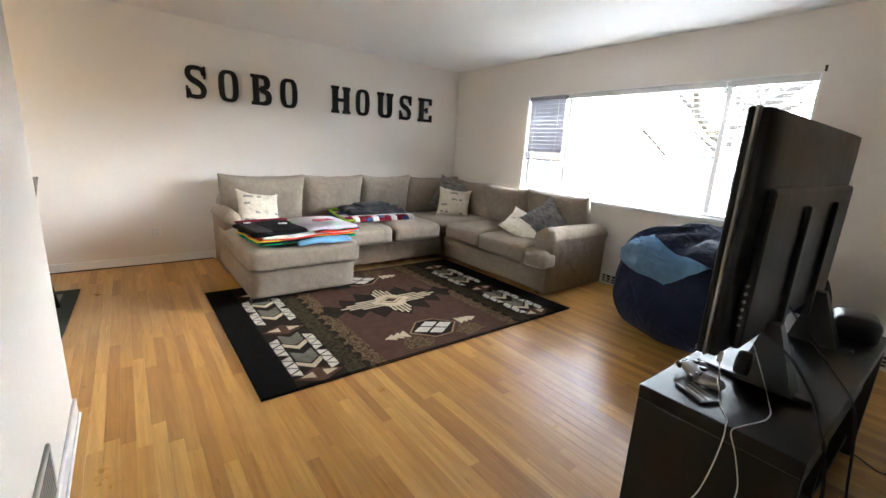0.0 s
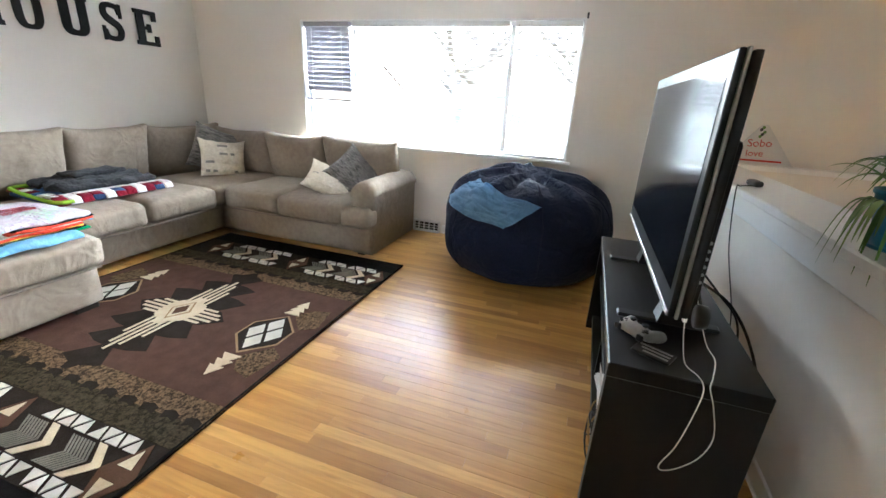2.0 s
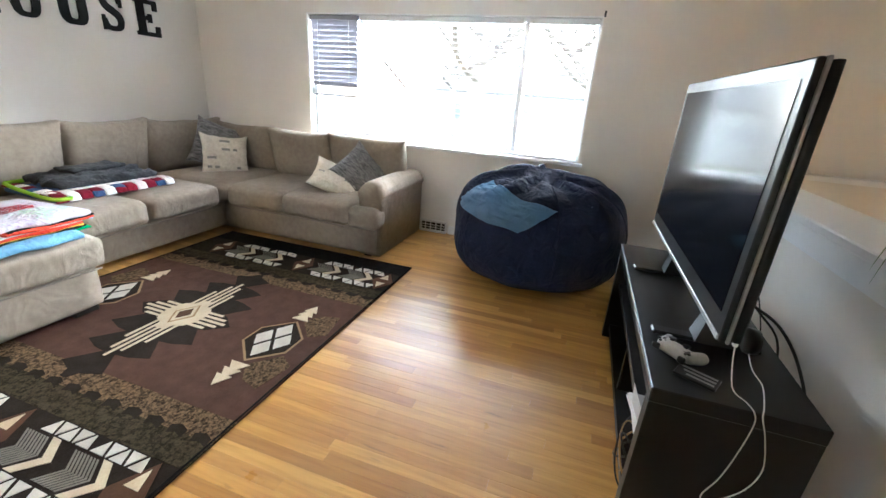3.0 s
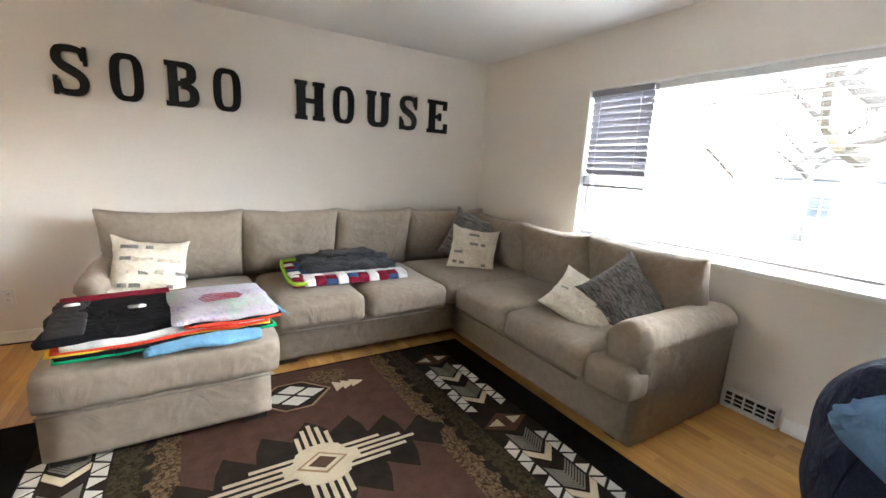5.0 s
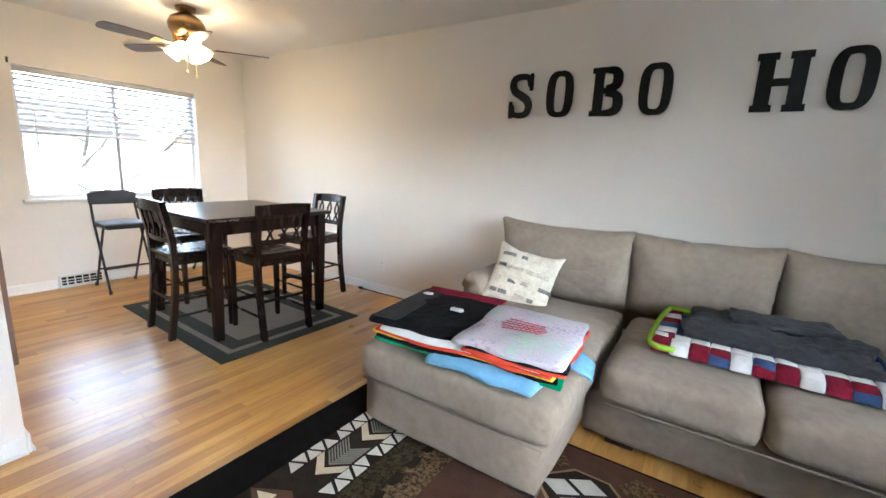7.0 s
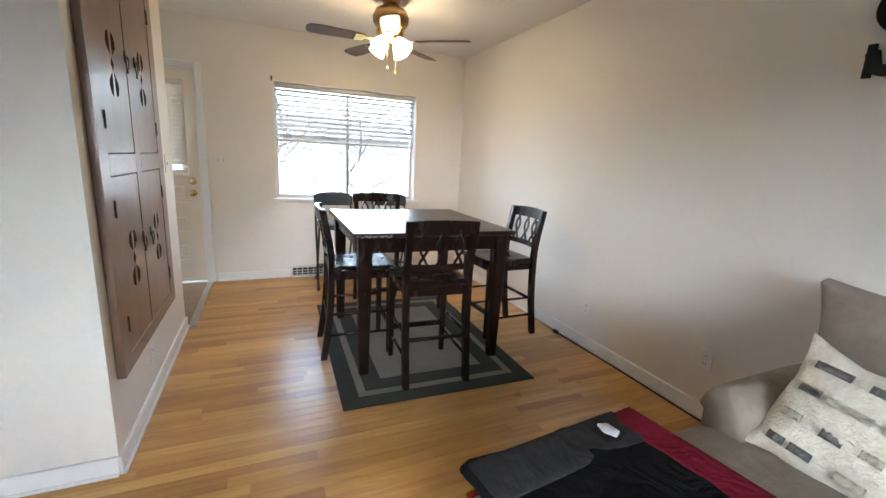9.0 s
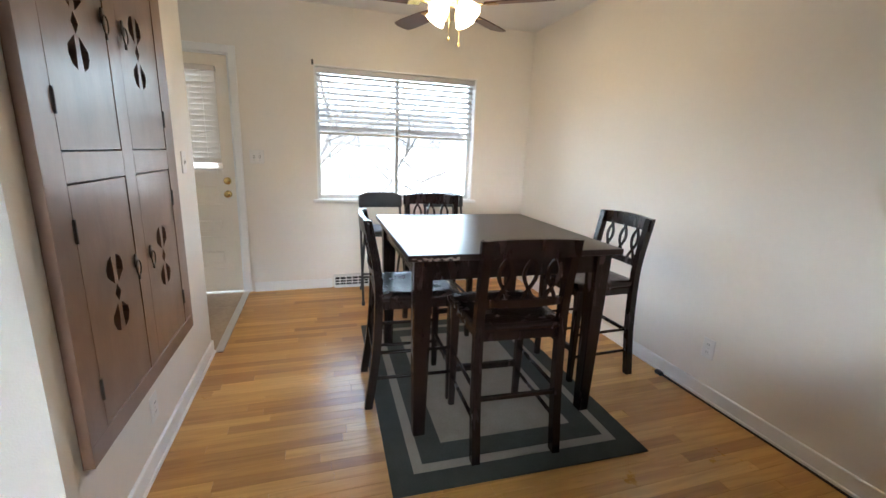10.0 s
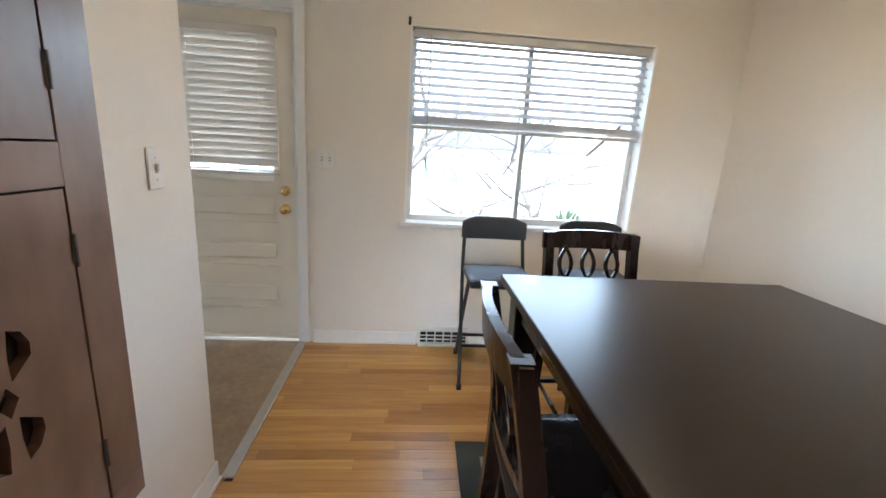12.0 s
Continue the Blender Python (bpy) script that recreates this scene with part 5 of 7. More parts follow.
def taper_leg(x, y, a, b, z0, z1, dx=0, dy=0):
    """A square leg, b wide below and a wide above, leaning by dx, dy towards its foot."""
    bm = bmesh.new()
    lo = [bm.verts.new((x + dx + i * b / 2, y + dy + j * b / 2, z0)) for i, j in ((-1, -1), (1, -1), (1, 1), (-1, 1))]
    hi = [bm.verts.new((x + i * a / 2, y + j * a / 2, z1)) for i, j in ((-1, -1), (1, -1), (1, 1), (-1, 1))]
    bm.faces.new(lo[::-1])
    bm.faces.new(hi)
    for k in range(4):
        bm.faces.new((lo[k], lo[(k + 1) % 4], hi[(k + 1) % 4], hi[k]))
    bmesh.ops.bevel(bm, geom=bm.edges[:], offset=0.004, segments=1, affect="EDGES")
    return bm


for i in (-1, 1):
    for j in (-1, 1):
        part("leg", taper_leg(i * (hw - 0.075), j * (hd - 0.075), 0.085, 0.055, 0, tt - 0.030), ESPRESSO, table)
rnd = random.Random(3)
for k in range(16):
    y = -hd + 0.028 + 0.012 * k + rnd.uniform(-0.008, 0.008)
    zz = tt - 0.014 - 0.0035 * (k % 3)
    chip = cushion((0.005, rnd.uniform(0.010, 0.030), rnd.uniform(0.002, 0.007)), 0.0012, (0, 0, 0), 4, 0.003, k)
    part("chip", moved(chip, pose(hw - 0.0006, y, zz, rnd.uniform(-14, 14), 0, 0)), WORN, table, "chipped bare edge")


def dining_chair(m, label):
    """A counter-height chair that faces +y; its seat is 0.62 m high."""
    c = thing("dining_chair", label, "chair", m, "chairs round the dining table")
    sz, w, d = 0.615, 0.42, 0.42
    seat = bmesh.new()
    nx, ny = 12, 10
    top, bot = [], []
    for j in range(ny + 1):
        rt, rb = [], []
        for i in range(nx + 1):
            u, v = i / nx * 2 - 1, j / ny * 2 - 1
            ww = w / 2 * (1.0 + 0.05 * v)
            dish = -0.014 * (1 - u * u) * (1 - v * v)
            edge = -0.010 * max(0, abs(u) - 0.85) / 0.15 - 0.010 * max(0, abs(v) - 0.85) / 0.15
            x, y = u * ww, v * d / 2 + 0.018 * (1 - u * u) * (v > 0) * v
            rt.append(seat.verts.new((x, y, sz + dish + edge)))
            rb.append(seat.verts.new((x * 0.98, y * 0.98, sz - 0.040)))
        top.append(rt)
        bot.append(rb)
    for j in range(ny):
        for i in range(nx):
            seat.faces.new((top[j][i], top[j][i + 1], top[j + 1][i + 1], top[j + 1][i]))
            seat.faces.new((bot[j][i], bot[j + 1][i], bot[j + 1][i + 1], bot[j][i + 1]))
    for j in range(ny):
        seat.faces.new((top[j][0], top[j + 1][0], bot[j + 1][0], bot[j][0]))
        seat.faces.new((top[j][nx], bot[j][nx], bot[j + 1][nx], top[j + 1][nx]))
    for i in range(nx):
        seat.faces.new((top[0][i], bot[0][i], bot[0][i + 1], top[0][i + 1]))
        seat.faces.new((top[ny][i], top[ny][i + 1], bot[ny][i + 1], bot[ny][i]))
    part("seat", seat, ESPRESSO, c, "dished glossy seat", True)
    bm = bmesh.new()
    box(-w / 2 + 0.02, w / 2 - 0.02, -d / 2 + 0.02, d / 2 - 0.02, sz - 0.085, sz - 0.041, 0.003, bm=bm)
    part("seat_rail", bm, ESPRESSO, c)
    # front legs
    for s in (-1, 1):
        part("leg", taper_leg(s * (w / 2 - 0.03), d / 2 - 0.03, 0.042, 0.030, 0, sz - 0.041), ESPRESSO, c)
    # back legs sweep up into the posts
    for s in (-1, 1):
        bm = bmesh.new()
        prof = [(-d / 2 - 0.035, 0.0), (-d / 2 + 0.005, 0.30), (-d / 2 + 0.018, sz - 0.04), (-d / 2 + 0.010, sz + 0.12), (-d / 2 - 0.035, 0.975)]
        pts = curve_pts([(0, y, z) for y, z in prof], 5)
        rings = []
        for p in pts:
            x = s * (w / 2 - 0.022)
            a, b = 0.018, 0.020
            rings.append([bm.verts.new((x + i * a, p.y + j * b, p.z)) for i, j in ((-1, -1), (1, -1), (1, 1), (-1, 1))])
        for r0, r1 in zip(rings, rings[1:]):
            for k in range(4):
                bm.faces.new((r0[k], r0[(k + 1) % 4], r1[(k + 1) % 4], r1[k]))
        bm.faces.new(rings[0][::-1])
        bm.faces.new(rings[-1])
        part("back_leg", bm, ESPRESSO, c)

    def back_y(z):
        return -d / 2 + 0.012 - 0.047 * max(0, (z - 0.735) / 0.265)

    def rail(name, z0, z1, bow, x1):
        bm = bmesh.new()
        n = 12
        rings = []
        for i in range(n + 1):
            u = i / n * 2 - 1
            y = back_y((z0 + z1) / 2) - bow * (1 - u * u)
            crown = 0.012 * (1 - u * u) if name == "crest_rail" else 0
            rings.append([bm.verts.new((u * x1, y + j, z)) for j, z in ((-0.011, z0), (0.011, z0), (0.011 - 0.006, z1 + crown), (-0.011 - 0.006, z1 + crown))])
        for r0, r1 in zip(rings, rings[1:]):
            for k in range(4):
                bm.faces.new((r0[k], r0[(k + 1) % 4], r1[(k + 1) % 4], r1[k]))
        bm.faces.new(rings[0][::-1])
        bm.faces.new(rings[-1])
        part(name, bm, ESPRESSO, c)

    rail("crest_rail", 0.905, 0.972, 0.028, w / 2 + 0.004)
    rail("lower_rail", 0.69, 0.725, 0.020, w / 2 - 0.03)
    # three pairs of bowed slats that cross
    for x in (-0.105, 0.0, 0.105):
        for s in (-1, 1):
            pts = []
            for k in range(17):
                f = k / 16
                z = 0.715 + 0.20 * f
                u = x / (w / 2)
                pts.append((x + s * 0.026 * math.cos(math.pi * 1.5 * f + 0.25) * (1.0 if f < 0.9 else 1.0), back_y(z) - 0.024 * (1 - u * u) + s * 0.003, z))
            bm = bmesh.new()
            rings = []
            for p in pts:
                rings.append([bm.verts.new((p[0] + i * 0.0075, p[1] + j * 0.005, p[2])) for i, j in ((-1, -1), (1, -1), (1, 1), (-1, 1))])
            for r0, r1 in zip(rings, rings[1:]):
                for k in range(4):
                    bm.faces.new((r0[k], r0[(k + 1) % 4], r1[(k + 1) % 4], r1[k]))
            bm.faces.new(rings[0][::-1])
            bm.faces.new(rings[-1])
            part("slat", bm, ESPRESSO, c)
    # stretchers
    part("front_stretcher", box(-w / 2 + 0.045, w / 2 - 0.045, d / 2 - 0.042, d / 2 - 0.020, 0.19, 0.225, 0.003), ESPRESSO, c)
    part("back_stretcher", box(-w / 2 + 0.035, w / 2 - 0.035, -d / 2 - 0.012, -d / 2 + 0.004, 0.27, 0.292, 0.003), ESPRESSO, c)
    for s in (-1, 1):
        for z in (0.16, 0.30):
            x = s * (w / 2 - 0.028)
            part("side_stretcher", rod([(x, -d / 2 - 0.01, z), (x, d / 2 - 0.035, z)], 0.009, 8), ESPRESSO, c, "", True)
    return c


chair = dining_chair(pose(-0.668, 4.345, 0.012, 0, 0, 87), "dark espresso chair with crossed slats, tucked at the table")
for m, lab in ((pose(-1.10, 4.005, 0.012, 0, 0, -3), "dark espresso chair at the table side facing the partition"),
               (pose(-1.10, 5.105, 0.0, 0, 0, 182), "dark espresso chair pulled out towards the long wall"),
               (pose(-1.80, 4.36, 0.012, 0, 0, -90), "dark espresso chair on the window side of the table")):
    tagged(copy_thing(chair, m), lab)

FOLD_METAL = material("black_tube", (0.012, 0.012, 0.013), (0.022, 0.022, 0.024), 0.38, 10, 60, metal=0.2)
FOLD_PAD = material("black_vinyl", (0.014, 0.015, 0.018), (0.026, 0.028, 0.033), 0.42, 14, 80, 0.2, 200)


def folding_chair(m, label):
    """A tall folding chair that faces +y."""
    c = thing("folding_chair", label, "folding chair", m, "folding chairs by the window")
    w = 0.36
    for s in (-1, 1):
        x = s * w / 2
        part("back_post", rod(curve_pts([(x * 1.05, 0.20, 0.0), (x * 1.02, 0.08, 0.30), (x, -0.045, 0.62), (x * 0.97, -0.10, 0.80), (x * 0.93, -0.12, 0.90)], 6), 0.0105, 10), FOLD_METAL, c, "", True)
        part("rear_leg", rod([(x * 0.90, -0.22, 0.0), (x * 0.90, 0.10, 0.60)], 0.0105, 10), FOLD_METAL, c, "", True)
        part("rubber_foot", moved(lathe([(0, 0), (0.015, 0), (0.015, 0.03), (0.011, 0.035), (0, 0.035)], 10), pose(x * 1.05, 0.20, 0)), BLACKPLASTIC, c)
        part("rubber_foot", moved(lathe([(0, 0), (0.015, 0), (0.015, 0.03), (0.011, 0.035), (0, 0.035)], 10), pose(x * 0.90, -0.22, 0)), BLACKPLASTIC, c)
    part("cross_bar", rod([(-w / 2 * 1.03, 0.11, 0.22), (w / 2 * 1.03, 0.11, 0.22)], 0.009, 8), FOLD_METAL, c, "", True)
    part("cross_bar", rod([(-w / 2 * 0.90, -0.12, 0.18), (w / 2 * 0.90, -0.12, 0.18)], 0.009, 8), FOLD_METAL, c, "", True)
    bm = cushion((0.36, 0.34, 0.035), 0.016, (0, 0, 0.008), 9, 0.0)
    part("seat_pad", moved(bm, pose(0, 0.07, 0.635)), FOLD_PAD, c, "padded black vinyl seat", True)
    part("seat_frame", box(-0.17, 0.17, -0.08, 0.22, 0.600, 0.617, 0.006), FOLD_METAL, c)
    bm = cushion((0.385, 0.028, 0.135), 0.013, (0, 0.005, 0), 10, 0.0)
    for v in bm.verts:
        u = v.co.x / 0.19
        v.co.y -= 0.03 * (1 - u * u)
        if v.co.z > 0.02:
            v.co.z -= 0.028 * max(0, abs(u) - 0.6) / 0.4
    part("back_pad", moved(bm, pose(0, -0.105, 0.870, 6, 0, 0)), FOLD_PAD, c, "curved black back", True)
    return c


fc = folding_chair(pose(-2.60, 4.075, 0, 0, 0, -90), "tall black folding chair with padded back, under the window")
tagged(copy_thing(fc, pose(-2.60, 4.66, 0, 0, 0, -90)), "tall black folding chair standing behind the dining table")


# ---- built-in wall cabinet ----
CX0, CX1, CZ0, CZ1 = -1.335, -0.292, 0.371, 2.20
cab = thing("wall_cabinet", "dark walnut built-in cabinet with four pierced doors", "cabinet", pose(CX0, PART_N + 0.001, CZ0))
cw, ch_ = CX1 - CX0, CZ1 - CZ0
fr = 0.085
bm = bmesh.new()
T = 0.030
LEAVES = ((0.112, 0.482), (0.572, 0.942))      # the two doors of a row
LOWER, UPPER = (0.068, 0.812), (0.897, ch_ - 0.10)
box(0, cw, 0, T, 0, LOWER[0], 0.0008, bm=bm)
box(0, cw, 0, T, UPPER[1], ch_, 0.0008, bm=bm)
box(0, LEAVES[0][0], 0, T, LOWER[0], UPPER[1], 0.0008, bm=bm)
box(LEAVES[1][1], cw, 0, T, LOWER[0], UPPER[1], 0.0008, bm=bm)
box(LEAVES[0][1], LEAVES[1][0], 0, T, LOWER[0], UPPER[1], 0.0008, bm=bm)
for u, v in LEAVES:
    box(u, v, 0, T, LOWER[1], UPPER[0], 0.0008, bm=bm)
part("face_frame", bm, WALNUT, cab)
part("cavity", box(fr * 0.5, cw - fr * 0.5, 0.0005, 0.004, fr * 0.5, ch_ - fr * 0.5), DARK_VOID, cab, "dark interior behind the piercings")


def pierced_door(x0, x1, z0, z1, cx, cz):
    """A door leaf with five leaf-shaped piercings round cx, cz."""
    outer = [(x0, z0), (x1, z0), (x1, z1), (x0, z1)]
    shapes = []
    for sx in (-1, 1):
        for sz in (-1, 1):
            shapes.append([(cx + sx * 0.013, cz + sz * 0.034), (cx + sx * 0.012, cz + sz * 0.080), (cx + sx * 0.018, cz + sz * 0.128), (cx + sx * 0.044, cz + sz * 0.116), (cx + sx * 0.058, cz + sz * 0.090), (cx + sx * 0.056, cz + sz * 0.066)])
    shapes.append([(cx - 0.020, cz), (cx, cz - 0.030), (cx + 0.020, cz), (cx, cz + 0.030)])
    pts, edges = [], []
    for poly in [outer] + shapes:
        k = len(pts)
        pts += [Vector(p) for p in poly]
        edges += [(k + i, k + (i + 1) % len(poly)) for i in range(len(poly))]
    vs, _, fs, *_ = geometry.delaunay_2d_cdt(pts, edges, [], 1, 1e-5)

    def inside(q, poly):
        hit = False
        for i in range(len(poly)):
            (ax, ay), (bx, by) = poly[i - 1], poly[i]
            if (ay > q.y) != (by > q.y) and q.x < (bx - ax) * (q.y - ay) / (by - ay) + ax:
                hit = not hit
        return hit

    bm = bmesh.new()
    bv = [bm.verts.new((v.x, 0, v.y)) for v in vs]
    for f in fs:
        mid_ = sum((vs[i] for i in f), Vector((0, 0))) / len(f)
        if not any(inside(mid_, h) for h in shapes):
            bm.faces.new([bv[i] for i in f])
    bmesh.ops.recalc_face_normals(bm, faces=bm.faces)
    ext = bmesh.ops.extrude_face_region(bm, geom=bm.faces[:])
    for v in ext["geom"]:
        if isinstance(v, bmesh.types.BMVert):
            v.co.y += 0.022
    return bm


def cabinet_door(x0, x1, z0, z1, hinge_left, px, pz, rx, rz):
    d = part("door", moved(pierced_door(x0 + 0.0045, x1 - 0.0045, z0 + 0.0045, z1 - 0.0045, px, pz), pose(0, 0.0065, 0)), WALNUT, cab)
    hx = x0 if hinge_left else x1
    for z in (z0 + 0.13, z1 - 0.13):
        part("hinge", join(rod([(hx, 0.032, z - 0.034), (hx, 0.032, z + 0.034)], 0.0042, 8), box(hx - 0.007, hx + 0.007, 0.0302, 0.0318, z - 0.030, z + 0.030)), IRON, d, "black iron hinge")
    ring = rod([(rx + 0.019 * math.cos(a * math.tau / 20), 0.042, rz - 0.022 + 0.028 * math.sin(a * math.tau / 20)) for a in range(20)], 0.0024, 6, closed=True)
    plate = prism([(-0.010, -0.02), (0.010, -0.02), (0.014, 0.0), (0.006, 0.028), (-0.006, 0.028), (-0.014, 0.0)], 0, 0.005)
    plate = moved(plate, pose(rx, 0.038, rz, 90, 0, 0))
    drop = rod([(rx, 0.040, rz - 0.050), (rx, 0.040, rz - 0.066)], 0.004, 6)
    part("ring_pull", join(plate, ring, drop), IRON, d, "iron ring pull", True)


cabinet_door(*LEAVES[0], *UPPER, True, 0.318, 1.256, 0.450, 1.310)
cabinet_door(*LEAVES[1], *UPPER, False, 0.765, 1.252, 0.598, 1.310)
cabinet_door(*LEAVES[0], *LOWER, True, 0.298, 0.453, 0.450, 0.505)
cabinet_door(*LEAVES[1], *LOWER, False, 0.746, 0.440, 0.598, 0.505)


# ---- ceiling fan ----
FANX, FANY = -1.655, 4.350
fan = thing("ceiling_fan", "brass ceiling fan with five walnut blades and lit glass shades", "ceiling fan", pose(FANX, FANY, 0))
part("canopy", moved(lathe([(0, 2.456), (0.075, 2.456), (0.07, 2.43), (0.04, 2.415), (0, 2.415)][::-1], 24), Matrix()), BRONZE, fan, "", True)
part("motor", lathe([(0, 2.225), (0.06, 2.228), (0.105, 2.25), (0.13, 2.285), (0.135, 2.33), (0.115, 2.375), (0.07, 2.40), (0.04, 2.414), (0, 2.415)], 32), BRONZE, fan, "polished antique brass motor housing", True)
part("light_kit", lathe([(0, 2.150), (0.025, 2.152), (0.05, 2.17), (0.062, 2.20), (0.05, 2.222), (0, 2.224)], 24), BRONZE, fan, "", True)
FANBLADE = material("walnut_blade", (0.055, 0.025, 0.017), (0.10, 0.048, 0.03), 0.4, 3, 30, 0.05, 60, stretch=(1.2, 9, 9))
SHADE = glow("lit_frosted_glass", (1.0, 0.66, 0.34), 1.8)
blade = bmesh.new()
for z0, z1 in ((0, 0.006),):
    poly = [(0.20, -0.045), (0.30, -0.058), (0.50, -0.066), (0.585, -0.060), (0.605, -0.035), (0.61, 0.0), (0.605, 0.035), (0.585, 0.060), (0.50, 0.066), (0.30, 0.058), (0.20, 0.045)]
    join(blade, prism(poly, z0, z1))
blade_me = mesh_of("blade", blade, FANBLADE)
arm_bm = join(box(0.082, 0.104, -0.014, 0.014, -0.004, 0.092, 0.003), box(0.10, 0.22, -0.012, 0.012, -0.004, 0.002, 0.002), prism([(0.20, -0.04), (0.27, -0.05), (0.27, 0.05), (0.20, 0.04)], -0.005, -0.0005))
arm_me = mesh_of("blade_arm", arm_bm, BRASS)
for k in range(5):
    a = -16 + 72 * k
    o = new("blade", blade_me)
    o.parent = fan
    o.matrix_basis = pose(0, 0, 2.160, 0, 0, a) @ pose(0, 0, 0, 11, 0, 0)
    o = new("blade_arm", arm_me)
    o.parent = fan
    o.matrix_basis = pose(0, 0, 2.160, 0, 0, a) @ pose(0, 0, 0, 11, 0, 0)
shade_me = mesh_of("shade", lathe([(0.020, 0.0), (0.032, -0.02), (0.045, -0.05), (0.056, -0.085), (0.062, -0.11), (0.059, -0.11), (0.050, -0.075), (0.036, -0.035), (0.02, -0.008)], 24), SHADE, True)
holder_me = mesh_of("shade_holder", lathe([(0.0, 0.02), (0.022, 0.02), (0.028, 0.0), (0.022, -0.012), (0, -0.012)][::-1], 16), BRONZE, True)
for k in range(4):
    a = 35 + 90 * k
    m = pose(0, 0, 2.175, 0, 0, a) @ pose(0.065, 0, 0, 0, -42, 0)
    for nm, me in (("shade", shade_me), ("shade_holder", holder_me)):
        o = new(nm, me)
        o.parent = fan
        o.matrix_basis = m
        if nm == "shade":
            o["label"] = "glowing frosted tulip shade"
for x, y, z in ((0.03, -0.03, 1.98), (0.05, 0.03, 1.95)):
    part("pull_chain", rod([(x, y, 2.16), (x, y, z)], 0.0015, 5), BRASS, fan)
    part("pull_bob", moved(lathe([(0, 0), (0.006, 0.004), (0.007, 0.014), (0.003, 0.026), (0, 0.027)], 10), pose(x, y, z - 0.026)), BRASS, fan)
lamp = new("fan_lamp", bpy.data.lights.new("fan_lamp", "POINT"))
lamp.data.energy = FAN
lamp.data.color = (1.0, 0.74, 0.44)
lamp.data.shadow_soft_size = 0.10
lamp.location = (FANX, FANY, 2.03)


# ---- vents, switches, outlets ----
def floor_vent(m, w, label):
    """A baseboard register; its face looks along +y."""
    v = thing("wall_vent", label, "vent", m)
    h, d = 0.125, 0.045
    part("housing", join(box(-w / 2, w / 2, 0, 0.02, 0, h, 0.004), box(-w / 2, w / 2, 0.021, d, 0, 0.022, 0.003), box(-w / 2, w / 2, 0.021, d - 0.01, h - 0.022, h - 0.001, 0.003),
                         box(-w / 2, -w / 2 + 0.014, 0.021, d - 0.004, 0.023, h - 0.023), box(w / 2 - 0.014, w / 2, 0.021, d - 0.004, 0.023, h - 0.023)), WHITE_MET, v)
    part("cavity", box(-w / 2 + 0.015, w / 2 - 0.015, 0.0205, 0.022, 0.024, h - 0.024), DARK_VOID, v)
    n = max(3, int(w / 0.055))
    for i in range(n):
        x = -w / 2 + w * (i + 0.5) / n
        if i:
            part("divider", box(x - w / n / 2 - 0.004, x - w / n / 2 + 0.004, 0.023, d - 0.008, 0.024, h - 0.024), WHITE_MET, v)
    for z in (0.048, 0.075):
        part("louvre", box(-w / 2 + 0.016, w / 2 - 0.016, 0.023, d - 0.012, z - 0.003, z + 0.003, m=pose(0, 0, 0)), WHITE_MET, v)
    return v


floor_vent(pose(EAST - 0.001, 2.70, 0, 0, 0, 90), 0.29, "white metal baseboard vent between sofa and bean bag")
floor_vent(pose(EAST - 0.001, 0.72, 0, 0, 0, 90), 0.29, "white metal baseboard vent behind the television stand")
floor_vent(pose(WEST + 0.001, 3.835, 0, 0, 0, -90), 0.34, "white metal baseboard vent under the dining window")


def wall_plate(m, w, kind, label):
    """A cover plate whose face looks along +y."""
    p = thing("light_switch" if kind == "switch" else "wall_outlet", label, "switch" if kind == "switch" else "outlet", m)
    part("plate", box(-w / 2, w / 2, 0, 0.006, -0.058, 0.058, 0.003), WHITEPLASTIC, p)
    k = 2 if w > 0.09 else 1
    for i in range(k):
        x = (i - (k - 1) / 2) * 0.046
        if kind == "switch":
            part("toggle", box(x - 0.005, x + 0.005, 0.006, 0.016, -0.006, 0.010, 0.002), WHITEPLASTIC, p)
            part("slot", box(x - 0.007, x + 0.007, 0.0062, 0.0068, -0.013, 0.013), GREYPLASTIC, p)
        else:
            for z in (-0.022, 0.022):
                s = part("socket", moved(lathe([(0, 0), (0.017, 0), (0.017, 0.002), (0, 0.002)], 16), pose(x, 0.006, z, -90, 0, 0)), WHITEPLASTIC, p)
                for dx in (-0.006, 0.006):
                    part("slot", box(x + dx - 0.0012, x + dx + 0.0012, 0.0081, 0.0086, z - 0.004, z + 0.006), BLACKPLASTIC, s)
        for z in ((-0.030, 0.030) if kind == "switch" else (0.0,)):
            part("screw", moved(lathe([(0, 0), (0.003, 0), (0.002, 0.0012), (0, 0.0014)], 8), pose(x, 0.006, z, -90, 0, 0)), ALUM, p)
    return p


wall_plate(pose(-1.570, PART_N, 1.200, 0, 0, 0), 0.072, "switch", "white light switch beside the wall cabinet")
wall_plate(pose(WEST, 3.055, 1.205, 0, 0, -90), 0.115, "switch", "white double switch plate beside the back door")
wall_plate(pose(-0.806, PART_N, 0.238, 0, 0, 0), 0.072, "outlet", "white wall outlet below the cabinet")
wall_plate(pose(-0.615, NORTH, 0.292, 0, 0, 180), 0.072, "outlet", "painted wall outlet on the long wall")
wall_plate(pose(0.30, NORTH, 0.33, 0, 0, 180), 0.072, "outlet", "pale wall outlet behind the chaise")
grille = thing("return_grille", "grey metal air grille low on the partition's end", "vent", pose(PART_E + 0.001, 1.98, 0.092, 0, 0, -90))
gw, gh = 0.44, 0.20
bm = box(-gw / 2, gw / 2, 0, 0.012, 0, 0.022, 0.003)
box(-gw / 2, gw / 2, 0, 0.012, gh - 0.022, gh, 0.003, bm=bm)
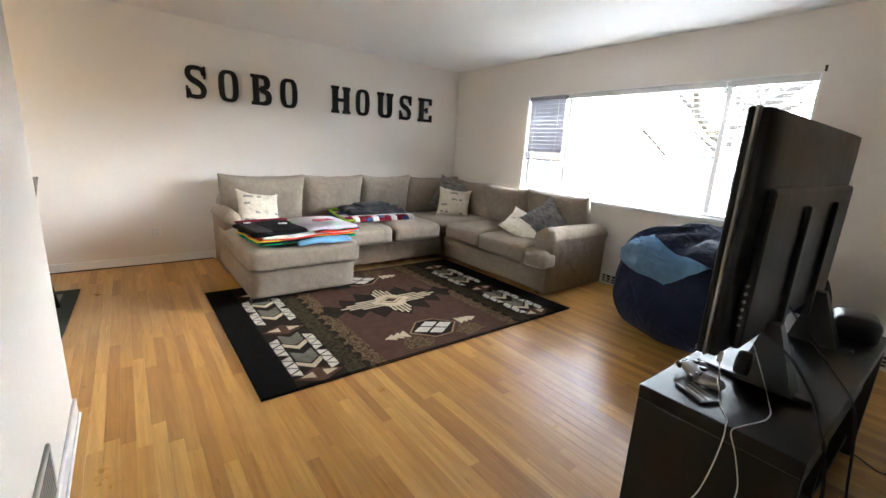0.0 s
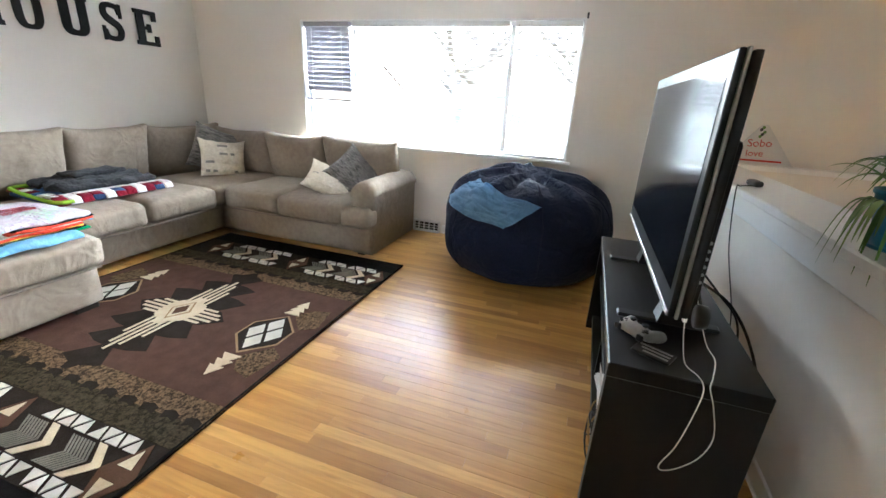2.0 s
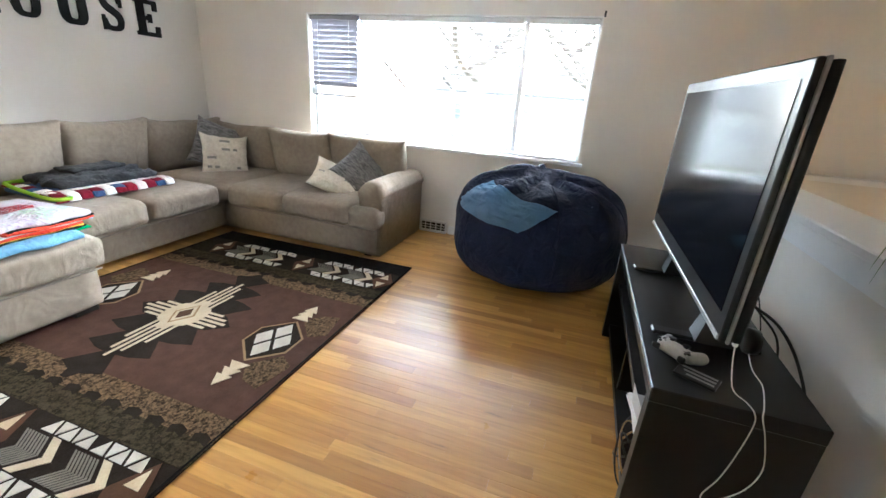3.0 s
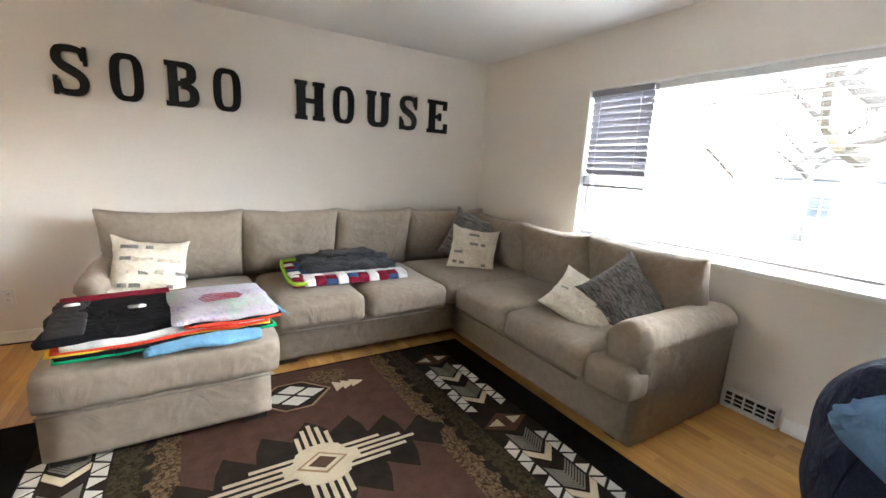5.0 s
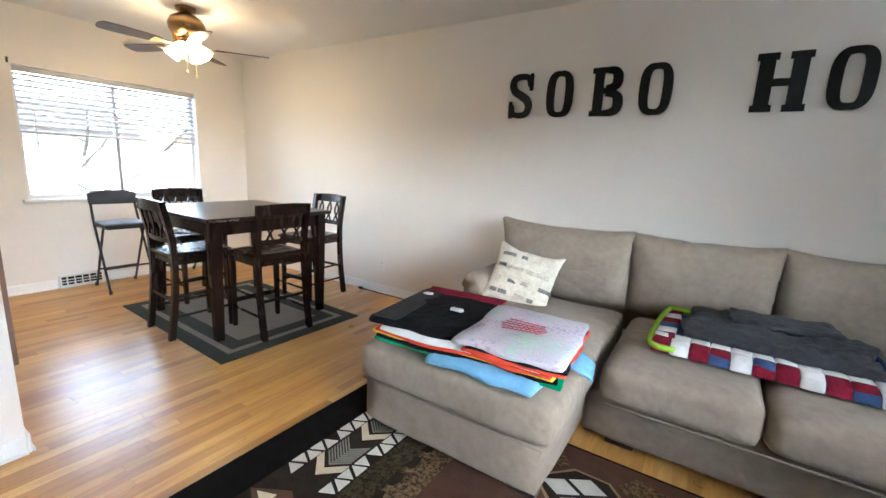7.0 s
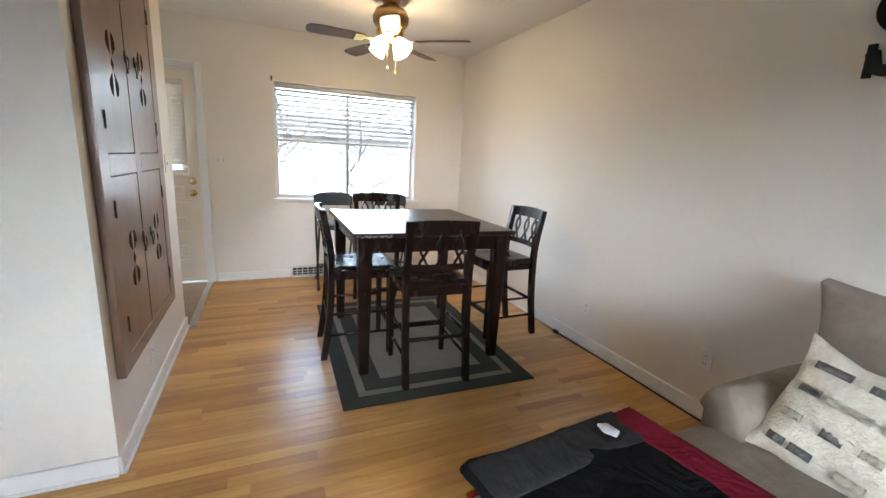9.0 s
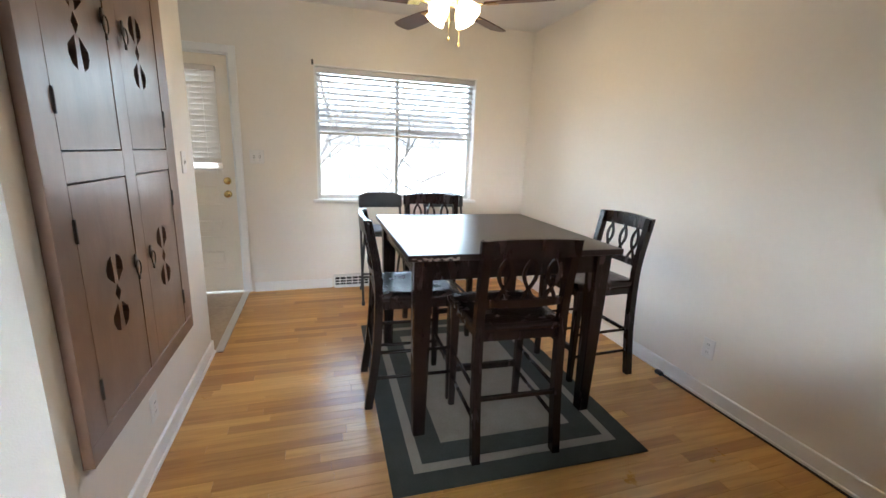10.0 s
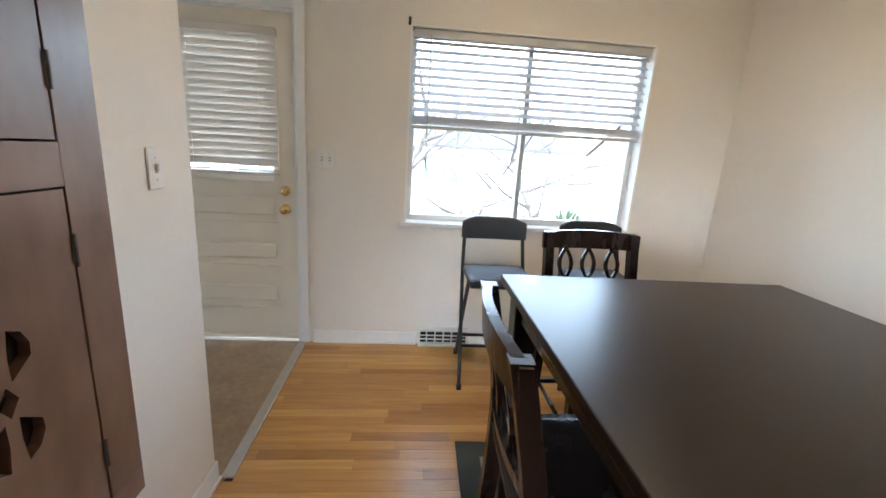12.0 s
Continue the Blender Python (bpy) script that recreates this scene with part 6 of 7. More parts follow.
box(-gw / 2, -gw / 2 + 0.022, 0, 0.012, 0.022, gh - 0.022, 0.003, bm=bm)
box(gw / 2 - 0.022, gw / 2, 0, 0.012, 0.022, gh - 0.022, 0.003, bm=bm)
part("frame", bm, GREYPLASTIC, grille)
part("back_plate", box(-gw / 2 + 0.02, gw / 2 - 0.02, 0.0005, 0.002, 0.02, gh - 0.02), GREYPLASTIC, grille)
for k in range(9):
    z = 0.032 + 0.017 * k
    part("louvre", box(-gw / 2 + 0.023, gw / 2 - 0.023, -0.006, 0.006, -0.001, 0.001, m=pose(0, 0.0085, z, 35, 0, 0)), GREYPLASTIC, grille)

CABLE = material("black_cable", (0.010, 0.010, 0.010), (0.020, 0.020, 0.020), 0.5)
WCABLE = material("white_cable", (0.68, 0.66, 0.62), (0.76, 0.74, 0.70), 0.5)


def cable(name, label, pts, r, mat, n=12):
    return tagged(part(name, rod(curve_pts(pts, n), r, 7), mat, None, "", True), label, "cable")


cable("floor_cable", "black cable lying along the long wall's baseboard", [(-0.84, NORTH - 0.055, 0.012), (-0.70, NORTH - 0.045, 0.006), (-0.2, NORTH - 0.038, 0.006), (0.35, NORTH - 0.045, 0.006), (0.80, NORTH - 0.036, 0.006)], 0.0055, CABLE)
plug = thing("cable_plug", "black plug at the end of the floor cable", "plug", pose(-0.86, NORTH - 0.055, 0))
part("body", box(-0.025, 0.025, -0.014, 0.014, 0.0, 0.026, 0.005), BLACKPLASTIC, plug)
part("pins", box(-0.045, -0.025, -0.008, 0.008, 0.010, 0.014), BRASS, plug)

# charging cables from the television
cable("charging_cable", "white charging cable looping down beside the stand", [(1.47, 0.845, 0.765), (1.47, 0.835, 0.70), (1.462, 0.815, 0.625), (1.43, 0.785, 0.612), (1.397, 0.775, 0.605), (1.388, 0.772, 0.57), (1.388, 0.782, 0.47),
      (1.388, 0.800, 0.37), (1.388, 0.826, 0.295), (1.388, 0.815, 0.275), (1.388, 0.775, 0.300), (1.388, 0.730, 0.360), (1.388, 0.712, 0.44), (1.388, 0.735, 0.54), (1.390, 0.758, 0.602), (1.43, 0.745, 0.613), (1.54, 0.715, 0.613), (1.60, 0.735, 0.64), (1.585, 0.800, 0.80)], 0.0019, WCABLE, 10)
part_ = thing("cable_connector", "white connector plugged into the television", "connector", pose(1.47, 0.846, 0.772, 0, 4, 0))
part("shell", box(-0.008, 0.008, -0.006, 0.006, -0.016, 0.016, 0.002), WHITEPLASTIC, part_)
cable("power_cable", "black power cable hanging behind the television", [(1.62, 0.80, 0.84), (1.60, 0.70, 0.78), (1.58, 0.62, 0.66), (1.56, 0.57, 0.50), (1.55, 0.545, 0.20), (1.52, 0.50, 0.02), (1.42, 0.46, 0.006), (1.36, 0.52, 0.006)], 0.0045, CABLE)
cable("power_cable", "black cable running from television to floor", [(1.90, 0.80, 0.86), (1.86, 0.66, 0.72), (1.84, 0.57, 0.60), (1.86, 0.53, 0.30), (1.95, 0.48, 0.02), (2.25, 0.46, 0.006)], 0.004, CABLE)
cable("ledge_cable", "thin dark cable hanging from the ledge", [(2.82, 0.34, 0.992), (2.76, 0.41, 0.992), (2.73, 0.436, 0.97), (2.60, 0.432, 0.70), (2.30, 0.436, 0.45), (2.20, 0.46, 0.28), (2.10, 0.56, 0.34)], 0.003, CABLE)

# game controller, card, papers
pad = thing("game_controller", "grey game controller with two handles, on the television stand", "controller", pose(1.600, 0.945, SZ + 0.001, 0, 0, 45))
bm = moved(cushion((0.11, 0.055, 0.034), 0.016, (0, 0, 0.004), 7, 0.0), pose(0, 0, 0.026))
part("body", bm, GREYPLASTIC, pad, "", True)
for s in (-1, 1):
    part("grip", moved(cushion((0.038, 0.085, 0.036), 0.018, (0, 0, 0.003), 7, 0.0), pose(s * 0.053, -0.030, 0.020, 8, 0, s * 16)), GREYPLASTIC, pad, "", True)
    part("thumb_stick", moved(lathe([(0, 0), (0.009, 0), (0.006, 0.006), (0.011, 0.012), (0.011, 0.015), (0, 0.014)], 14), pose(s * 0.024, -0.012, 0.040)), BLACKPLASTIC, pad, "", True)
    part("trigger", box(s * 0.045 - 0.012, s * 0.045 + 0.012, 0.026, 0.040, 0.014, 0.036, 0.004), BLACKPLASTIC, pad)
for k in range(4):
    part("button", moved(lathe([(0, 0), (0.005, 0), (0.005, 0.004), (0, 0.005)], 10), pose(0.044 + 0.011 * math.cos(k * math.pi / 2), 0.008 + 0.011 * math.sin(k * math.pi / 2), 0.041)), BLACKPLASTIC, pad)
part("direction_pad", join(box(-0.054, -0.032, 0.005, 0.012, 0.040, 0.045), box(-0.0465, -0.0395, -0.003, 0.020, 0.0402, 0.0448)), BLACKPLASTIC, pad)
card = thing("plastic_card_case", "small black case with pale printed rows", "case", pose(1.505, 0.895, SZ + 0.001, 0, 0, 62))
part("case", box(-0.058, 0.058, -0.036, 0.036, 0, 0.009, 0.002), BLACKPLASTIC, card)
for k in range(3):
    part("printed_bar", box(-0.050, 0.050 - 0.012 * k, -0.026 + 0.020 * k, -0.016 + 0.020 * k, 0.009, 0.0096), GREYPLASTIC, card)
console = thing("game_console", "glossy dark game console with white front on the stand", "console", pose(2.62, 0.70, SZ + 0.001, 0, 0, 12))
part("body", moved(cushion((0.20, 0.16, 0.11), 0.03, (0, 0, 0.01), 8, 0.0), pose(0, 0, 0.056)), TVBLACK, console, "", True)
part("front_panel", moved(cushion((0.03, 0.13, 0.09), 0.014, (0.006, 0, 0), 6, 0.0), pose(0.105, 0, 0.055)), WHITEPLASTIC, console, "white rounded panel", True)
papers = thing("paper_stack", "loose white papers in the stand's upper shelf", "papers", pose(1.57, 0.885, 0.376, 0, 0, 4))
for k in range(5):
    part("sheet", box(-0.105, 0.105, -0.14, 0.14, 0.0022 * k, 0.0022 * k + 0.0015, m=pose(0, 0, 0, 0, 0, (k * 37 % 11) - 5)), PAPER, papers)
part("leaning_sheet", box(-0.10, 0.06, 0.128, 0.1295, 0.012, 0.10, m=pose(0, 0, 0, -6, 0, 0)), PAPER, papers)
basket = thing("wire_coils", "tangle of coiled black and tan cables on the lower shelf", "cables", pose(1.58, 0.90, 0.096))
for k in range(5):
    r = 0.075 + 0.012 * (k % 3)
    pts = [(r * math.cos(a * math.tau / 28) + 0.01 * k, 0.085 + 0.045 * math.sin(a * math.tau / 28), 0.09 + r * 0.9 * math.sin(a * math.tau / 28 + k)) for a in range(28)]
    part("coil", rod(pts, 0.0035, 6, closed=True), (CABLE, BRONZE)[k % 2], basket, "", True)
part("adapter", box(-0.05, 0.05, 0.0, 0.06, 0.0, 0.04, 0.006), BLACKPLASTIC, basket)

# ---- on the ledge ----
POT = material("turquoise_glaze", (0.010, 0.12, 0.22), (0.020, 0.18, 0.30), 0.35, 6, 50, 0.15, 60, coat=0.3)
SOIL = material("potting_soil", (0.03, 0.02, 0.014), (0.06, 0.042, 0.03), 0.95, 30, 120, 0.8, 60)
LEAF = material("spider_leaf", (0.055, 0.145, 0.022), (0.15, 0.27, 0.055), 0.5, 9, 40, stretch=(1, 1, 1), contrast=1.2)
LEAF2 = material("spider_leaf_pale", (0.13, 0.22, 0.05), (0.24, 0.34, 0.10), 0.5, 9, 40)
PXY = (1.735, 0.285)
plant = thing("spider_plant", "spider plant with arching leaves in a turquoise pot on the ledge", "plant", pose(PXY[0], PXY[1], 0.986))
pot = part("pot", lathe([(0, 0), (0.062, 0), (0.066, 0.006), (0.070, 0.02), (0.098, 0.155), (0.104, 0.160), (0.104, 0.172), (0.096, 0.172), (0.090, 0.15), (0, 0.145)], 36), POT, plant, "glazed turquoise pot", True)
part("saucer", lathe([(0, 0.0005), (0.075, 0.0005), (0.082, 0.012), (0.078, 0.013), (0.072, 0.005), (0, 0.005)], 30), POT, plant, "", True)
part("soil", lathe([(0, 0.146), (0.088, 0.148), (0.07, 0.156), (0, 0.160)], 20), SOIL, plant, "", True)
rl = random.Random(8)


def leaf(a, ln, rise, droop, wd, base):
    bm = bmesh.new()
    n = 14
    L, M, R = [], [], []
    for i in range(n + 1):
        f = i / n
        out = ln * (f ** 0.9)
        z = base + rise * math.sin(f * math.pi * 0.62) - droop * f ** 2.4
        w = wd * (1 - f) ** 0.6 * (0.5 + 0.5 * min(1, f * 6)) + 0.0004
        c = Vector((0.02 * math.cos(a) + out * math.cos(a + 0.25 * f), 0.02 * math.sin(a) + out * math.sin(a + 0.25 * f), z))
        s = Vector((-math.sin(a), math.cos(a), 0))
        L.append(bm.verts.new(c + s * w + Vector((0, 0, w * 0.5))))
        M.append(bm.verts.new(c))
        R.append(bm.verts.new(c - s * w + Vector((0, 0, w * 0.5))))
    for i in range(n):
        bm.faces.new((L[i], M[i], M[i + 1], L[i + 1]))
        bm.faces.new((M[i], R[i], R[i + 1], M[i + 1]))
    return bm


for k in range(46):
    a = k * 2.399 + rl.uniform(-0.3, 0.3)
    up = rl.random()
    ln = rl.uniform(0.09, 0.21)
    bm = leaf(a, ln, rl.uniform(0.05, 0.14) + 0.06 * up, rl.uniform(0.02, 0.22) * (ln / 0.25), rl.uniform(0.009, 0.015), 0.14)
    part("leaf", bm, LEAF if k % 3 else LEAF2, plant, "", True)
for k in range(16):
    a = 2.3 + rl.uniform(-1.0, 1.0)
    bm = leaf(a, rl.uniform(0.06, 0.13), rl.uniform(0.02, 0.08), rl.uniform(0.12, 0.25), rl.uniform(0.008, 0.013), 0.12)
    part("leaf", moved(bm, pose(0.06 * math.cos(a), 0.06 * math.sin(a), 0)), LEAF if k % 2 else LEAF2, plant, "", True)

key = thing("sunglasses_case", "small black case lying on the ledge", "case", pose(2.86, 0.320, 0.986, 0, 0, 8))
part("case", moved(cushion((0.11, 0.045, 0.03), 0.012, (0, 0, 0.003), 6, 0.001), pose(0, 0, 0.0155)), BLACKPLASTIC, key, "", True)

SIGNRED = material("red_lettering", (0.42, 0.03, 0.02), (0.52, 0.06, 0.04), 0.6)
SIGNBOARD = material("white_sign_board", (0.60, 0.59, 0.57), (0.70, 0.69, 0.67), 0.6, 8, 60)
sign = thing("triangle_sign", "white triangular sign with red hand lettering on the ledge", "sign", pose(4.120, -0.06, 0.988, 90, 0, -90) @ pose(0, 0, 0, -8, 0, 0))
part("board", prism([(-0.24, 0), (0.24, 0), (0.02, 0.30), (-0.02, 0.30)], 0, 0.012), SIGNBOARD, sign)


def words(name, text, size, x, y, z, mat, parent):
    cu = bpy.data.curves.new(name, "FONT")
    cu.body, cu.size, cu.align_x, cu.extrude = text, size, "CENTER", 0.001
    ob = new(name, cu)
    dg = bpy.context.evaluated_depsgraph_get()
    me = bpy.data.meshes.new_from_object(ob.evaluated_get(dg))
    bpy.data.objects.remove(ob)
    me.materials.append(mat)
    o = new(name, me)
    o.parent = parent
    o.matrix_basis = pose(x, y, z, 0, 0, 3)
    return o


words("lettering", "Sobo", 0.080, -0.01, 0.135, 0.0135, SIGNRED, sign)
words("lettering", "love", 0.070, -0.03, 0.060, 0.0135, SIGNRED, sign)
part("lower_line", box(-0.16, 0.16, 0.022, 0.036, 0.0122, 0.0135), SIGNRED, sign)
for k in range(5):
    part("flower", moved(lathe([(0, 0), (0.012, 0.001), (0.008, 0.006), (0, 0.007)], 8), pose(-0.02 + 0.012 * (k % 3), 0.21 + 0.017 * k, 0.0122)), BLACKPLASTIC if k % 2 else LEAF, sign)

# ---- lantern over the stairs ----
NICKEL = material("brushed_bronze", (0.10, 0.085, 0.07), (0.16, 0.14, 0.115), 0.32, 20, 120, metal=1.0)
LANX, LANY, LANZ = 2.475, -0.325, 1.330
lantern = thing("lantern_pendant", "open metal lantern with glass candle cups above the stairs", "pendant lamp", pose(LANX, LANY, LANZ, 0, 0, 20))
for i, j in ((-1, -1), (1, -1), (1, 1), (-1, 1)):
    part("post", rod([(i * 0.112, j * 0.112, 0), (i * 0.084, j * 0.084, 0.225)], 0.013, 4), NICKEL, lantern, "", True)
for z, r in ((0.0, 0.112), (0.225, 0.084)):
    for k in range(4):
        a, b = [((-1, -1), (1, -1), (1, 1), (-1, 1))[(k + q) % 4] for q in (0, 1)]
        part("frame_bar", rod([(a[0] * r, a[1] * r, z), (b[0] * r, b[1] * r, z)], 0.012, 4), NICKEL, lantern, "", True)
for i, j in ((-1, -1), (1, -1), (1, 1), (-1, 1)):
    part("arched_arm", rod(curve_pts([(i * 0.084, j * 0.084, 0.225), (i * 0.06, j * 0.06, 0.27), (i * 0.02, j * 0.02, 0.32), (0, 0, 0.345)], 6), 0.006, 6), NICKEL, lantern, "", True)
part("stem", rod([(0, 0, 0.345), (0, 0, TOP - LANZ - 0.001)], 0.006, 8), NICKEL, lantern, "", True)
part("hub", lathe([(0, 0.02), (0.02, 0.022), (0.024, 0.05), (0.01, 0.07), (0.006, 0.22), (0, 0.23)], 14), NICKEL, lantern, "", True)
for k in range(3):
    a = k * math.tau / 3
    part("candle_cup", moved(lathe([(0.006, 0.05), (0.026, 0.052), (0.030, 0.09), (0.032, 0.15), (0.030, 0.15), (0.026, 0.095), (0.006, 0.056)], 16), pose(0.055 * math.cos(a), 0.055 * math.sin(a), 0)), GLASS, lantern, "clear glass cup", True)
    part("arm", rod([(0, 0, 0.045), (0.055 * math.cos(a), 0.055 * math.sin(a), 0.05)], 0.004, 6), NICKEL, lantern, "", True)
part("ceiling_rose", lathe([(0, TOP - LANZ - 0.03), (0.05, TOP - LANZ - 0.025), (0.06, TOP - LANZ - 0.001), (0, TOP - LANZ - 0.0008)], 20), NICKEL, lantern, "", True)


# ---- outside ----
GRASS = material("dry_lawn", (0.11, 0.10, 0.06), (0.17, 0.155, 0.095), 0.95, 0.8, 9, 0.5, 30, space="World", contrast=1.4)
PAVING = material("pale_concrete", (0.26, 0.255, 0.245), (0.33, 0.325, 0.31), 0.9, 1.5, 20, 0.2, 40, space="World")
ASPHALT = material("asphalt", (0.05, 0.05, 0.052), (0.075, 0.075, 0.078), 0.9, 2, 40, 0.3, 60, space="World")
BARK = material("grey_bark", (0.11, 0.098, 0.086), (0.18, 0.16, 0.14), 0.95, 5, 40, 0.8, 30, stretch=(3, 3, 0.6))
TWIG = material("brown_twig", (0.055, 0.046, 0.039), (0.09, 0.076, 0.064), 0.9, 5, 40)
SIDING = material("pale_siding", (0.30, 0.285, 0.26), (0.37, 0.355, 0.33), 0.8, 2, 30, stretch=(1, 1, 8))
BRICKWALL = material("tan_brick", (0.30, 0.20, 0.14), (0.40, 0.28, 0.20), 0.9, 6, 40, 0.3, 40)
ROOFING = material("grey_shingle", (0.055, 0.052, 0.050), (0.085, 0.081, 0.078), 0.95, 4, 40, 0.4, 30)
DARKGLASS = material("far_window_glass", (0.05, 0.055, 0.06), (0.09, 0.095, 0.10), 0.35, 3, 20)
EVERGREEN = material("evergreen_needles", (0.025, 0.05, 0.022), (0.055, 0.095, 0.04), 0.8, 6, 40)
GZ = -1.15

bm = bmesh.new()
bmesh.ops.create_grid(bm, x_segments=60, y_segments=60, size=200)
for v in bm.verts:
    d = max(abs(v.co.x - 0.6), abs(v.co.y - 2))
    v.co.z = GZ - (0.35 if d < 6.0 else 0) + (0.25 * noise.noise(v.co * 0.05) if d > 30 else 0)
setting("ground", bm, GRASS, "dry winter lawn round the house", "ground", True)
setting("road", box(15.5, 22.0, -80, 80, GZ + 0.005, GZ + 0.03), ASPHALT, "asphalt street before the house", "road")
setting("pavement", box(13.2, 14.6, -80, 80, GZ + 0.005, GZ + 0.07, 0.01), PAVING, "pale concrete sidewalk", "pavement")
setting("pavement_2", box(-14, -9.2, -6, 22, GZ + 0.005, GZ + 0.05, 0.01), PAVING, "pale concrete driveway behind the house", "pavement")


def bare_tree(name, label, x, y, height, radius, seed, lean=(0, 0), levels=5, low=0.28):
    t = thing(name, label, "tree", pose(x, y, GZ - 0.05))
    rn = random.Random(seed)
    top = Vector((lean[0], lean[1], height * 0.5))
    trunk = curve_pts([(0, 0, 0), (lean[0] * 0.2 + 0.05, lean[1] * 0.2, height * low), tuple(top)], 5)
    part("trunk", rod(trunk, radius, 12, radius * 0.55), BARK, t, "rough grey trunk", True)
    V, F = [], []

    def stick(a, b, r0, r1, sides):
        d = (b - a).normalized()
        u = d.cross(Vector((0.3, 0.2, 0.9)))
        u = u.normalized() if u.length > 1e-3 else Vector((1, 0, 0))
        w = d.cross(u)
        k = len(V)
        for p, r in ((a, r0), (b, r1)):
            for i in range(sides):
                an = i * math.tau / sides
                V.append(p + u * r * math.cos(an) + w * r * math.sin(an))
        for i in range(sides):
            j = (i + 1) % sides
            F.append((k + i, k + j, k + sides + j, k + sides + i))

    def grow(p, d, ln, r, lev):
        n = 3
        for _ in range(n):
            d = (d + Vector((rn.uniform(-1, 1), rn.uniform(-1, 1), rn.uniform(-0.6, 0.8))) * 0.22).normalized()
            q = p + d * ln / n
            stick(p, q, r, r * 0.8, 6 if r > 0.03 else 4)
            p, r = q, r * 0.8
            if lev < levels and rn.random() < 0.8:
                side = Vector((rn.uniform(-1, 1), rn.uniform(-1, 1), rn.uniform(-0.2, 0.7))).normalized()
                grow(p, (d * 0.55 + side * 0.8).normalized(), ln * rn.uniform(0.5, 0.75), r * 0.6, lev + 1)
        if lev < levels:
            for _ in range(2):
                side = Vector((rn.uniform(-1, 1), rn.uniform(-1, 1), rn.uniform(-0.3, 0.6))).normalized()
                grow(p, (d * 0.7 + side * 0.6).normalized(), ln * rn.uniform(0.55, 0.8), r * 0.75, lev + 1)

    for i in range(6):
        f = 0.55 + 0.45 * i / 5
        p = trunk[int(f * (len(trunk) - 1))]
        a = i * 2.4 + rn.random()
        grow(p, Vector((math.cos(a), math.sin(a), rn.uniform(0.25, 0.9))).normalized(), height * 0.26, radius * 0.46, 2)
    me = bpy.data.meshes.new("branches")
    me.from_pydata([tuple(v) for v in V], [], F)
    me.materials.append(TWIG)
    o = new("branches", me)
    o.parent = t
    return t


bare_tree("bare_tree", "large bare tree in front of the living room window", 10.2, 4.1, 9.0, 0.26, 1, (0.3, -0.4))
bare_tree("bare_tree", "bare leaning tree near the sidewalk", 11.6, 0.6, 8.0, 0.17, 2, (-0.6, 1.6))
bare_tree("bare_tree", "bare tree across the street", 25.5, 9.5, 9.0, 0.25, 3)
bare_tree("bare_tree", "low bare tree behind the dining room", -8.2, 6.3, 4.8, 0.075, 4, (0.3, -0.9), low=0.2)
bare_tree("bare_tree", "thin bare tree by the driveway", -6.9, 4.2, 4.4, 0.05, 9, (0.2, 0.8), low=0.2)
bare_tree("bare_tree", "spreading bare tree beyond the driveway", -13.5, 3.4, 6.5, 0.17, 6, (0.4, 0.6))


def bush(x, y, r, h, seed, label):
    b = thing("shrub", label, "shrub", pose(x, y, GZ))
    rn = random.Random(seed)
    V, F = [], []
    for _ in range(260):
        a, q = rn.uniform(0, math.tau), rn.random() ** 0.5
        z = rn.random() * h
        rr = r * q * (1 - 0.5 * (z / h) ** 2)
        p = Vector((rr * math.cos(a), rr * math.sin(a), z))
        d = Vector((math.cos(a) * 0.5, math.sin(a) * 0.5, rn.uniform(0.4, 1.2))).normalized() * rn.uniform(0.12, 0.3)
        s = Vector((-d.y, d.x, rn.uniform(-0.05, 0.05))).normalized() * rn.uniform(0.015, 0.04)
        k = len(V)
        V += [p, p + d * 0.5 + s, p + d, p + d * 0.5 - s]
        F.append((k, k + 1, k + 2, k + 3))
    me = bpy.data.meshes.new("foliage")
    me.from_pydata([tuple(v) for v in V], [], F)
    me.materials.append(EVERGREEN)
    o = new("foliage", me)
    o.parent = b
    stem = rod([(0, 0, 0), (0.03, 0, h * 0.7)], 0.03, 6, 0.01)
    part("stem", stem, BARK, b)


for i, (x, y, r, h) in enumerate(((-6.6, 4.3, 0.55, 1.3), (-8.6, 2.9, 0.5, 1.0), (-9.0, 6.9, 0.7, 1.2))):
    bush(x, y, r, h, 70 + i, "small evergreen shrub in the back yard")


